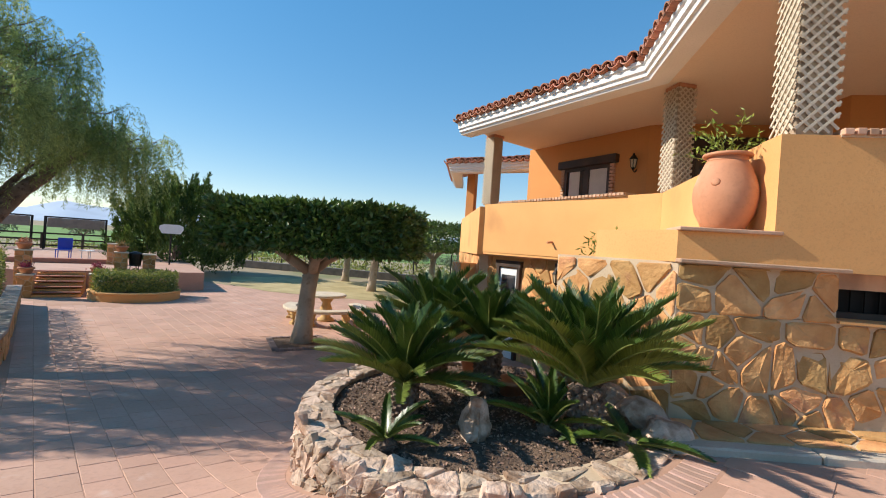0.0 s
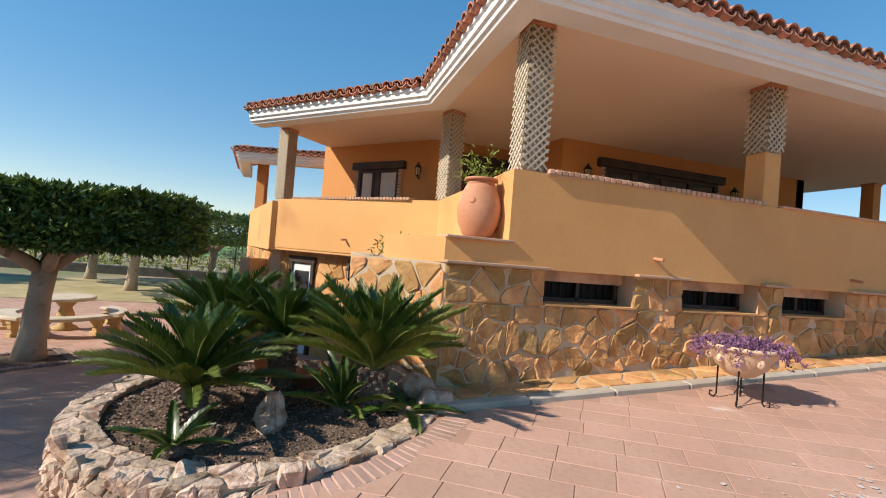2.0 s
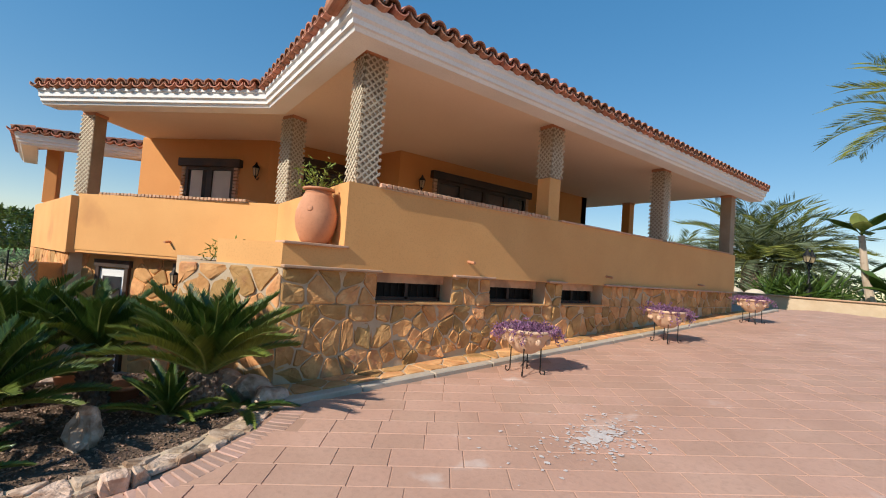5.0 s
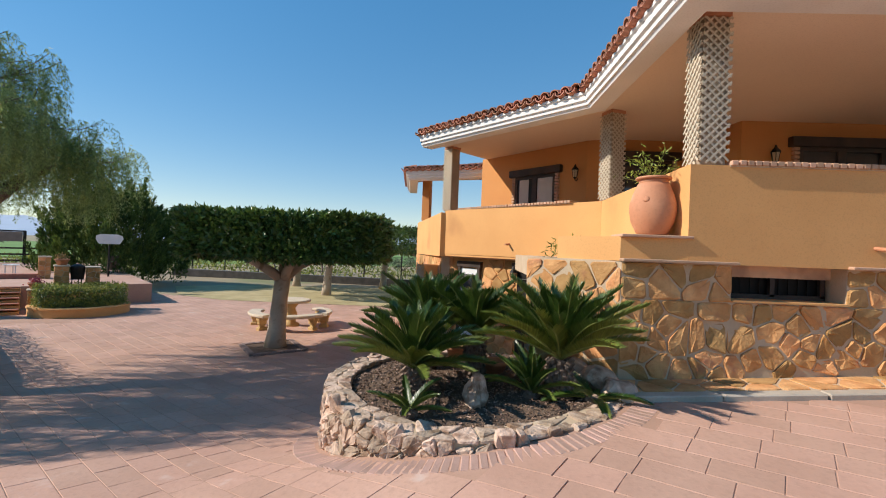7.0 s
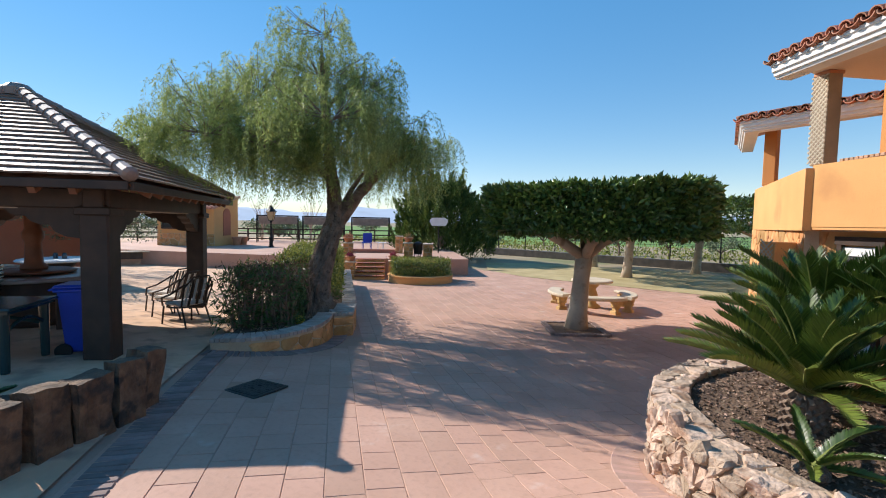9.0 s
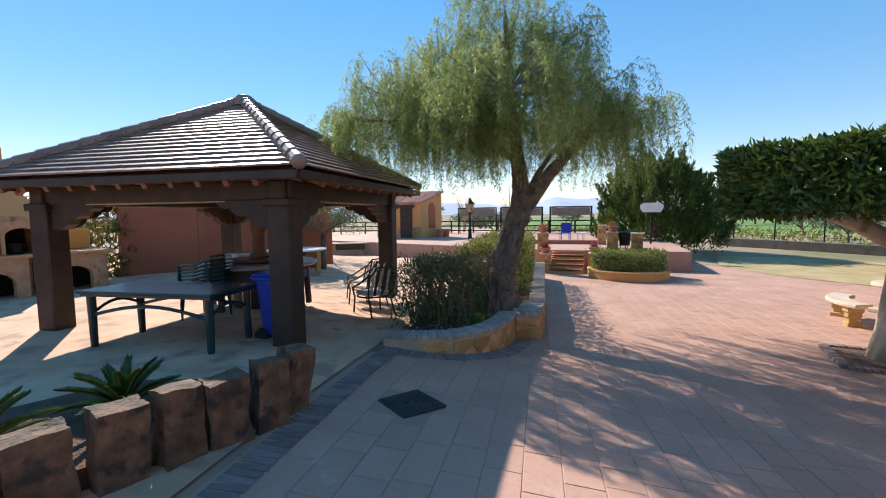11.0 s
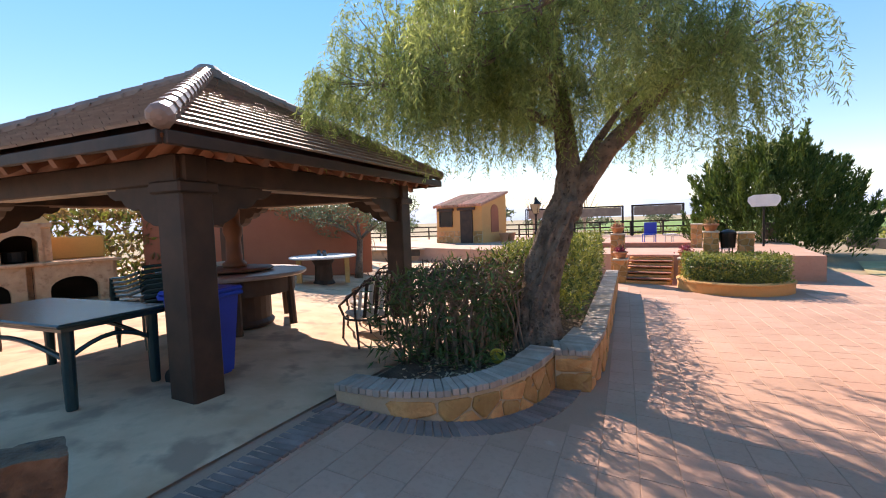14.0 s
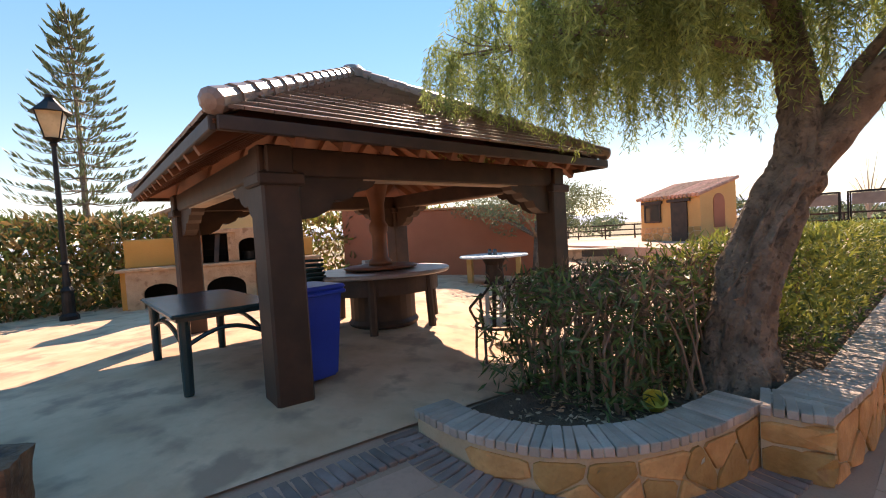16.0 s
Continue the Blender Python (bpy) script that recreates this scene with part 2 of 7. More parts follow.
def tube(bm, pts, radii, seg=8, cap=True):
    """A tapered tube along points."""
    pts = [Vector(p) for p in pts]
    rings = []
    side = None
    for i, p in enumerate(pts):
        d = (pts[min(i + 1, len(pts) - 1)] - pts[max(i - 1, 0)]).normalized()
        if side is None:
            side = d.orthogonal().normalized()
        side = (side - d * side.dot(d)).normalized()
        up = d.cross(side)
        r = radii[i] if isinstance(radii, (list, tuple)) else radii
        rings.append([bm.verts.new(p + r * (math.cos(a) * side + math.sin(a) * up)) for a in (2 * math.pi * k / seg for k in range(seg))])
    for a, b in zip(rings, rings[1:]):
        for k in range(seg):
            bm.faces.new((a[k], a[(k + 1) % seg], b[(k + 1) % seg], b[k]))
    if cap:
        bm.faces.new(rings[0][::-1])
        bm.faces.new(rings[-1])
    return bm


def lathe(bm, profile, seg=24, centre=(0, 0, 0)):
    """Turns a profile of (radius, height) round the z axis."""
    c = Vector(centre)
    rings = [[bm.verts.new(c + Vector((r * math.cos(a), r * math.sin(a), z))) for a in (2 * math.pi * k / seg for k in range(seg))] for r, z in profile]
    for a, b in zip(rings, rings[1:]):
        for k in range(seg):
            bm.faces.new((a[k], a[(k + 1) % seg], b[(k + 1) % seg], b[k]))
    bm.faces.new(rings[0][::-1])
    bm.faces.new(rings[-1])
    return bm


def smoothstep(a, b, x):
    t = min(1.0, max(0.0, (x - a) / (b - a)))
    return t * t * (3 - 2 * t)


def ground(x, y):
    """Height of the paved ground: a drive that climbs along the house, and a lower court."""
    a = 0.14 + 0.45 * smoothstep(-3.2, 0.6, x) + 0.062 * max(0.0, x)
    shift = min(4.0, max(0.0, y - 3.0))
    w = 1 - smoothstep(-3.5 + shift, 0.5 + shift, x)
    f = smoothstep(0.5, 7.0, y) * w
    return a * (1 - f) - 0.38 * f


def clip(poly, px, py, nx, ny):
    """The part of a polygon on the side of the line through p that n points away from."""
    out = []
    for i, a in enumerate(poly):
        b = poly[(i + 1) % len(poly)]
        da, db = (a[0] - px) * nx + (a[1] - py) * ny, (b[0] - px) * nx + (b[1] - py) * ny
        if da <= 0:
            out.append(a)
        if da * db < 0:
            t = da / (da - db)
            out.append((a[0] + t * (b[0] - a[0]), a[1] + t * (b[1] - a[1])))
    return out


def stones(width, height, size, seed, gap=0.018, aspect=1.3):
    """Irregular stone outlines that fill a rectangle: (centre, outline) pairs."""
    rng = random.Random(seed)
    nx, ny = max(1, round(width / (size * aspect))), max(1, round(height / size))
    seeds = {}
    for j in range(ny):
        for i in range(nx):
            if rng.random() < 0.2 and 0 < i < nx - 1:
                continue
            seeds[i, j] = ((i + 0.5 + (0.5 if j % 2 else 0) * 0.6 + rng.uniform(-0.38, 0.38)) * width / nx, (j + 0.5 + rng.uniform(-0.36, 0.36)) * height / ny)
    out = []
    for (i, j), (sx, sy) in seeds.items():
        poly = [(0, 0), (width, 0), (width, height), (0, height)]
        for di in range(-3, 4):
            for dj in range(-3, 4):
                o = seeds.get((i + di, j + dj))
                if o and (di or dj) and poly:
                    vx, vy = o[0] - sx, o[1] - sy
                    d = math.hypot(vx, vy)
                    poly = clip(poly, (sx + o[0]) / 2 - vx / d * gap / 2, (sy + o[1]) / 2 - vy / d * gap / 2, vx / d, vy / d)
        if len(poly) >= 3:
            cx, cy = sum(p[0] for p in poly) / len(poly), sum(p[1] for p in poly) / len(poly)
            out.append(((cx, cy), poly))
    return out


def stone_facing(parent, to_world, width, height, size, seed, mat, name="stone", proud=0.03, keep=None, gap=0.02, aspect=1.3, rough=0.0):
    """Lays single stones on a surface. to_world(u, v, d) gives the place at d metres out of it."""
    rng = random.Random(seed + 7)
    for (cx, cy), poly in stones(width, height, size, seed, gap, aspect):
        if keep and not keep(cx, cy):
            continue
        bm = bmesh.new()
        h = proud * rng.uniform(0.7, 1.3)
        # corners knocked off, edges uneven
        worn = []
        for i, p in enumerate(poly):
            q = poly[(i + 1) % len(poly)]
            e = math.dist(p, q)
            if e < 0.012:
                worn.append(p)
                continue
            for f in (0.13, 0.87):
                j = 0.05 * rng.uniform(-1, 0.5)
                x, y = p[0] + (q[0] - p[0]) * f, p[1] + (q[1] - p[1]) * f
                worn.append((x + (x - cx) * j, y + (y - cy) * j))
        poly = worn
        rings = []
        tilt = (rng.uniform(-1, 1) * rough * 2, rng.uniform(-1, 1) * rough * 2)
        for d, s in ((-0.01, 1.0), (h * 0.7, 0.985), (h, 0.84)):
            rings.append([bm.verts.new(to_world(cx + (x - cx) * s, cy + (y - cy) * s, d + ((rng.uniform(-rough, rough) + tilt[0] * (x - cx) / size + tilt[1] * (y - cy) / size) if d > 0 else 0))) for x, y in poly])
        k = len(poly)
        for a, b in zip(rings, rings[1:]):
            for i in range(k):
                bm.faces.new((a[i], a[(i + 1) % k], b[(i + 1) % k], b[i]))
        top = bm.verts.new(to_world(cx, cy, h * 1.05 + rng.uniform(-rough, rough)))
        for i in range(k):
            bm.faces.new((rings[-1][i], rings[-1][(i + 1) % k], top))
        part(name, bm, mat, parent)


def leaves(name, mat, parent, pos, way, length, width, seed=0, fold=0.25, kind="stuff", label="", edge=None):
    """Many small pointed leaves in one mesh: each a folded diamond at pos, along way."""
    rng = np.random.default_rng(seed)
    pos, way = np.asarray(pos, float), np.asarray(way, float)
    n = len(pos)
    way = way / np.maximum(np.linalg.norm(way, axis=1, keepdims=True), 1e-6)
    r = rng.normal(size=(n, 3))
    side = np.cross(way, r) if edge is None else np.asarray(edge, float) - way * np.sum(np.asarray(edge, float) * way, axis=1, keepdims=True)
    side /= np.maximum(np.linalg.norm(side, axis=1, keepdims=True), 1e-6)
    up = np.cross(side, way)
    ln = (length * rng.uniform(0.7, 1.3, (n, 1)))
    wd = (width * rng.uniform(0.7, 1.3, (n, 1)))
    v = np.stack([pos, pos + way * ln * 0.45 + side * wd / 2 + up * wd * fold, pos + way * ln, pos + way * ln * 0.45 - side * wd / 2 + up * wd * fold], 1).reshape(-1, 3)
    me = bpy.data.meshes.new(name)
    me.vertices.add(4 * n)
    me.vertices.foreach_set("co", v.ravel())
    idx = np.arange(n)[:, None] * 4 + np.array([0, 1, 2, 0, 2, 3])
    me.loops.add(6 * n)
    me.loops.foreach_set("vertex_index", idx.ravel())
    me.polygons.add(2 * n)
    me.polygons.foreach_set("loop_start", np.arange(2 * n) * 3)
    me.update(calc_edges=True)
    me.validate()
    me.materials.append(mat)
    ob = new(name, me)
    ob.parent = parent
    if kind:
        ob["kind"] = kind
    if label:
        ob["label"] = label
    return ob


# ---- ground ----
AX, AY = Vector((-0.80, 0.60)), Vector((-0.60, -0.80))   # the pavilion's two directions in plan


def land(x, y):
    """The open land: the paved ground near by, level fields far away."""
    near = ground(min(max(x, -16), 16), min(max(y, -8), 24))
    d = max(0.0, math.hypot(x + 2, y - 6) - 26)
    f = min(1.0, d / 40)
    return near * (1 - f) - 1.2 * f - 0.05


def land_lines(lo, hi):
    fine = [lo + (hi - lo) * i / 44 for i in range(45)]
    far = [3, 8, 16, 30, 60, 120, 250, 600, 1500, 3500]
    return [lo - d for d in far[::-1]] + fine + [hi + d for d in far]


bm = bmesh.new()
gx, gy = land_lines(-26, 18), land_lines(-14, 26)
grid = [[bm.verts.new((x, y, land(x, y))) for x in gx] for y in gy]
for a, b in zip(grid, grid[1:]):
    for i in range(len(gx) - 1):
        bm.faces.new((a[i], a[i + 1], b[i + 1], b[i]))
solid("ground", bm, FIELD, "dry open ground reaching to the horizon", "ground", smooth=True)


def draped(name, poly, lift, mat, label, step=0.5, category="paving"):
    """A sheet over a plan polygon that follows the ground."""
    bm = bmesh.new()
    xs, ys = [p[0] for p in poly], [p[1] for p in poly]
    x0, x1, y0, y1 = min(xs), max(xs), min(ys), max(ys)
    nx, ny = math.ceil((x1 - x0) / step), math.ceil((y1 - y0) / step)
    for i in range(nx):
        for j in range(ny):
            cell = [(x0 + i * step, y0 + j * step), (x0 + (i + 1) * step, y0 + j * step), (x0 + (i + 1) * step, y0 + (j + 1) * step), (x0 + i * step, y0 + (j + 1) * step)]
            for k in range(len(poly)):
                a, b = poly[k], poly[(k + 1) % len(poly)]
                ex, ey = b[0] - a[0], b[1] - a[1]
                n = math.hypot(ex, ey)
                if cell:
                    cell = clip(cell, a[0], a[1], ey / n, -ex / n)
            if len(cell) >= 3:
                bm.faces.new([bm.verts.new((x, y, ground(x, y) + lift)) for x, y in cell])
    bmesh.ops.remove_doubles(bm, verts=bm.verts, dist=0.0005)
    return solid(name, bm, mat, label, category, smooth=True)


draped("paving_bed", [(-20, -8), (16, -8), (16, 13.6), (4, 17.2), (-20, 17.9)], 0.0, JOINT, "joints of the pink stamped paving", 0.5, "paving")
# the floor round the pavilion lies on the far side of the brick strip
draped("pavilion_floor", [(-2.55, -0.8), (-13.9, 7.36), (-24, 14.6), (-30, 6), (-26, -8.5), (-3, -8.5)], 0.022, SLAB, "beige stamped concrete floor round the pavilion", 0.5, "floor")

# ---- house ----
PAR, SOF, FLOOR_T, BASE_T = 3.02, 4.65, 2.10, 1.98
FACE_Y = 4.06
house = thing("house", "orange stucco villa with stone base, terrace and tiled eaves", "house")


def wall_strip(name, a, b, thick, z0, z1, mat, parent=house, label=""):
    """An upright wall from a to b in plan; its body lies to the left of a to b."""
    ax, ay, bx, by = *a, *b
    n = math.hypot(bx - ax, by - ay)
    ox, oy = -(by - ay) / n * thick, (bx - ax) / n * thick
    bm = prism(bmesh.new(), [(ax, ay), (bx, by), (bx + ox, by + oy), (ax + ox, ay + oy)], z0, z1)
    return part(name, bm, mat, parent, label)


C0, C1, C2, C3, C4 = (13.3, FACE_Y), (1.82, FACE_Y), (1.98, 7.38), (-0.95, 10.40), (-2.1, 15.2)
# outer stucco band with parapet
wall_strip("parapet", C1, C0, 0.28, BASE_T, PAR, STUCCO, label="orange stucco parapet wall")
wall_strip("parapet", (1.98, 7.385), (1.825, FACE_Y + 0.281), 0.28, BASE_T - 0.02, PAR - 0.002, STUCCO)
wall_strip("parapet", C3, (1.98, 7.39), 0.28, 1.93, PAR, STUCCO)
wall_strip("parapet_soffit", (-1.0, 10.47), (1.95, 7.45), 0.5, 1.88, 1.93, STUCCO)
wall_strip("parapet", C4, (-1.05, 10.36), 0.28, 1.86, PAR - 0.05, STUCCO)
bm = prism(bmesh.new(), [(1.9, 4.3), (13.2, 4.3), (13.2, 12.5), (-1.9, 15.2), (-0.8, 10.5), (2.05, 7.5)], FLOOR_T - 0.25, FLOOR_T)
part("terrace_floor", bm, SLAB, house)


def brick_cap(a, b, z, n_out=0.03, size=0.065):
    """A row of small header bricks that caps a parapet."""
    ax, ay, bx, by = *a, *b
    ln = math.hypot(bx - ax, by - ay)
    rz = math.degrees(math.atan2(by - ay, bx - ax))
    k = int(ln / (size + 0.012))
    row = part("brick_coping", box(bmesh.new(), (ax + bx) / 2, (ay + by) / 2, z - 0.004, ln, 0.3, 0.024, rz), MORTAR, house)
    rng = random.Random(k)
    me = link_mesh("brick", box(bmesh.new(), 0, 0, 0, size, 0.36, 0.05, 0, 0.006), BRICK)
    for i in range(k):
        t = (i + 0.5) / k
        shared("brick", me, row, pose(ax + (bx - ax) * t, ay + (by - ay) * t, z + 0.022 + rng.uniform(-0.003, 0.003), 0, rng.uniform(-1, 1), rz + rng.uniform(-2, 2)))


brick_cap((2.22, FACE_Y + 0.14), (5.40, FACE_Y + 0.14), PAR)
for a, b in (((5.71, FACE_Y + 0.14), (9.20, FACE_Y + 0.14)), ((9.52, FACE_Y + 0.14), (12.96, FACE_Y + 0.14))):
    bm = box(bmesh.new(), (a[0] + b[0]) / 2, a[1], PAR + 0.015, b[0] - a[0], 0.34, 0.03, 0, 0.006)
    part("coping", bm, BRICK, house)
brick_cap((-0.5, 10.2), (1.65, 7.9), PAR)


# Grey-brown with the shadow on the trellised columns put into the colour.
COLUMN = noise_mat("shade_brown_column_render", (0.30, 0.23, 0.16), (0.40, 0.31, 0.22), 0.9, 40, 3, 0.3)


def column(x, y, rz, lattice_top, lattice_bottom, faces=(0, 1), size=0.27):
    """A square terrace column with trellis strips on two faces."""
    clad = bool(faces)
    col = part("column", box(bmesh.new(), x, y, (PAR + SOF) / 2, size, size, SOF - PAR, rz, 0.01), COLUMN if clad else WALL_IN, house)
    if lattice_bottom > PAR + 0.3:
        part("column_foot", box(bmesh.new(), x, y, (PAR + lattice_bottom) / 2, size + 0.012, size + 0.012, lattice_bottom - PAR, rz, 0.01), STUCCO, col)
    part("capital", box(bmesh.new(), x, y, SOF - 0.03, size + 0.03, size + 0.03, 0.06, rz, 0.008), TERRACOTTA, col)
    for f in faces:
        m = pose(x, y, 0, 0, 0, rz + 90 * f) @ pose(0, -size / 2 - 0.026, 0)
        z0, z1, w = lattice_bottom, lattice_top, size + 0.03
        pitch = 0.088
        for s in (-1, 1):
            k = int((z1 - z0 + w) / pitch) + 1
            for i in range(k):
                zc = z0 + i * pitch
                # a strip at 45 degrees, cut to the face
                pa, pb = (-w / 2, zc - w / 2), (w / 2, zc + w / 2)
                lo, hi = max(0.0, (z0 - pa[1]) / w), min(1.0, (z1 - pa[1]) / w)
                if hi - lo < 0.05:
                    continue
                xa, za, xb, zb = -w / 2 + lo * w, pa[1] + lo * w, -w / 2 + hi * w, pa[1] + hi * w
                mid = ((xa + xb) / 2 * s, (za + zb) / 2)
                ln = math.hypot(xb - xa, zb - za)
                part("trellis_slat", box(bmesh.new(), 0, 0, 0, ln, 0.008, 0.021, 0, 0, m @ pose(mid[0], -0.004 * s, mid[1], 0, -45 * s, 0)), LATTICE, col)
    return col


column(2.06, FACE_Y + 0.17, 0, SOF - 0.07, PAR + 0.02, (0, 3))
column(5.55, FACE_Y + 0.17, 0, SOF - 0.07, PAR + 0.72, (0, 3))
column(9.36, FACE_Y + 0.17, 0, SOF - 0.07, PAR + 0.05, (0, 3))
column(13.12, FACE_Y + 0.17, 0, SOF - 0.07, PAR + 0.05, (1,))
column(13.0, 7.1, 0, SOF - 0.07, PAR + 0.05, ())
column(2.15, 7.42, 20, SOF - 0.07, PAR + 0.02, (0, 3))
column(-0.82, 10.55, -45, SOF - 0.07, PAR + 0.02, (0, 3))
column(-1.75, 14.6, -15, SOF - 0.35, PAR + 0.02, ())

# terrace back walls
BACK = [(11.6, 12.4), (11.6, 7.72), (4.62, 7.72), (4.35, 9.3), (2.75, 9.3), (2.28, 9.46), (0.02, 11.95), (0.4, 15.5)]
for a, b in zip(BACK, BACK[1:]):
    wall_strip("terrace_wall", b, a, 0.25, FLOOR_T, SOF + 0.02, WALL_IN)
EAVE = [(13.35, 3.50), (1.48, 3.50), (1.50, 6.72), (-1.55, 9.86)]
bm = bmesh.new()
bm.faces.new([bm.verts.new((x, y, SOF)) for x, y in [(13.2, 3.6), (1.6, 3.6), (1.6, 6.78), (-1.3, 9.76), (-1.0, 10.6), (0.3, 12.0), (11.8, 13.2), (13.2, 13.2)]][::-1])
bmesh.ops.extrude_face_region(bm, geom=bm.faces[:])
for v in bm.verts[8:]:
    v.co.z += 0.06
part("soffit", bm, SOFFIT, house, "cream painted terrace ceiling")


def eave_run(pts, z, closed_ends=True):
    """A white cornice of three steps under a double row of barrel tiles."""
    def offs(d):
        out = []
        for i, p in enumerate(pts):
            ns = []
            for a, b in ((i - 1, i), (i, i + 1)):
                if 0 <= a and b < len(pts):
                    dx, dy = pts[b][0] - pts[a][0], pts[b][1] - pts[a][1]
                    n = math.hypot(dx, dy)
                    ns.append((dy / n, -dx / n))
            if len(ns) == 1:
                nx, ny = ns[0]
                k = 1
            else:
                nx, ny = ns[0][0] + ns[1][0], ns[0][1] + ns[1][1]
                k = 2 / (nx * nx + ny * ny)
            out.append((p[0] - nx * k * d, p[1] - ny * k * d))
        return out
    prof = [(-0.30, z - 0.0), (-0.02, z - 0.0), (0.0, z + 0.04), (0.03, z + 0.05), (0.035, z + 0.10), (0.07, z + 0.12), (0.075, z + 0.19), (0.10, z + 0.21), (0.10, z + 0.26), (-0.30, z + 0.26)]
    bm = bmesh.new()
    rings = [[bm.verts.new((x, y, h)) for x, y in offs(d)] for d, h in prof]
    rings.append(rings[0])
    for a, b in zip(rings, rings[1:]):
        for i in range(len(pts) - 1):
            bm.faces.new((a[i], b[i], b[i + 1], a[i + 1]))
    for i in (0, -1):
        bm.faces.new([r[i] for r in rings[:-1]])
    bmesh.ops.recalc_face_normals(bm, faces=bm.faces)
    part("cornice", bm, WHITE, house, "white stepped eaves moulding")
    edge = offs(0.16)
    rows = part("roof_edge", box(bmesh.new(), pts[0][0], pts[0][1], z + 0.30, 0.3, 0.2, 0.04), TILE, house)
    tm = bmesh.new()
    seg = 8
    for r, ln, z0, x0 in ((0.095, 0.42, 0.0, 0.0),):
        prev = None
        for ring, (yy, rr) in enumerate(((0.0, r), (ln, r * 0.85))):
            outer = [tm.verts.new((rr * math.cos(math.pi * k / seg), yy, rr * math.sin(math.pi * k / seg))) for k in range(seg + 1)]
            inner = [tm.verts.new(((rr - 0.016) * math.cos(math.pi * k / seg), yy, (rr - 0.016) * math.sin(math.pi * k / seg))) for k in range(seg + 1)]
            if prev:
                for k in range(seg):
                    tm.faces.new((prev[0][k], prev[0][k + 1], outer[k + 1], outer[k]))
                    tm.faces.new((prev[1][k], inner[k], inner[k + 1], prev[1][k + 1]))
            for k in range(seg):
                tm.faces.new((outer[k], outer[k + 1], inner[k + 1], inner[k]))
            prev = (outer, inner)
    tile = link_mesh("roof_tile", tm, TILE_ONE)
    rng = random.Random(5)
    for i in range(len(pts) - 1):
        a, b = Vector((*edge[i], 0)), Vector((*edge[i + 1], 0))
        d = (b - a)
        ln = d.length
        d.normalize()
        rz = math.degrees(math.atan2(d.y, d.x)) + 180
        k = round(ln / 0.205)
        for j in range(k):
            p = a + d * ln * (j + 0.5) / k
            q = rng.uniform
            shared("roof_tile", tile, rows, pose(p.x, p.y, z + 0.31 + q(-0.006, 0.006), 14 + q(-2, 2), q(-2, 2), rz + q(-2, 2)))
            under = p + d * ln / k / 2
            shared("roof_tile", tile, rows, pose(under.x, under.y, z + 0.345, 14, 180, rz))
    # the covering that rises from the eave
    bm = bmesh.new()
    lo, hi = offs(0.08), offs(-3.0)
    va, vb = [bm.verts.new((x, y, z + 0.33)) for x, y in lo], [bm.verts.new((x, y, z + 0.33 + 0.80)) for x, y in hi]
    for i in range(len(pts) - 1):
        bm.faces.new((va[i], vb[i], vb[i + 1], va[i + 1]))
    bmesh.ops.solidify(bm, geom=bm.faces[:], thickness=0.05)
    part("roof", bm, TILE, house)


TILE_ONE = noise_mat("terracotta_barrel_tile", (0.36, 0.15, 0.085), (0.50, 0.25, 0.15), 0.85, 35, 5, 0.4, per_object=0.3, stain=((0.16, 0.11, 0.085), 6, 0.58))
eave_run(EAVE, 4.48)
eave_run([(0.2, 12.4), (-2.25, 13.2), (-2.6, 16.5)], 4.22)

# lower storey: right-hand front
# Dull near-black: the dark of the window recess put into panes and bars.
DIMGLASS = noise_mat("shade_dark_glass", (0.012, 0.011, 0.010), (0.022, 0.020, 0.018), 0.6, 30, 3, 0.0, spec=0.15)
WINDOWS = [(2.32, 3.46), (4.22, 5.44), (5.92, 7.10)]
base = wall_strip("stone_base", (1.16, 4.10), (13.3, 4.10), 0.5, -0.4, 1.60, MORTAR, label="yellow rubble stone base with grey mortar")
PIERS = [(1.16, 2.30), (3.48, 4.20), (5.46, 5.90), (7.12, 13.3)]
for x0, x1 in PIERS:
    part("stone_pier", box(bmesh.new(), (x0 + x1) / 2, 4.35, 1.79, x1 - x0, 0.5, 0.39), MORTAR, base)
    part("pier_cap", box(bmesh.new(), (x0 + x1) / 2, 4.20, BASE_T + 0.012, x1 - x0 + 0.05, 0.42, 0.035, 0, 0.008), BRICK, base)
stone_facing(base, lambda u, v, d: (1.16 + u, 4.10 - d, 0.58 + v), 12.1, 1.0, 0.17, 3, STONE, proud=0.016, gap=0.017, rough=0.010, keep=lambda u, v: v + 0.58 > ground(1.16 + u, 3.6) + 0.06)
for k, (x0, x1) in enumerate(PIERS):
    stone_facing(base, lambda u, v, d, x0=x0: (x0 + u, 4.10 - d, 1.585 + v), x1 - x0, 0.385, 0.17, 5 + k, STONE, proud=0.016, gap=0.017, rough=0.010)
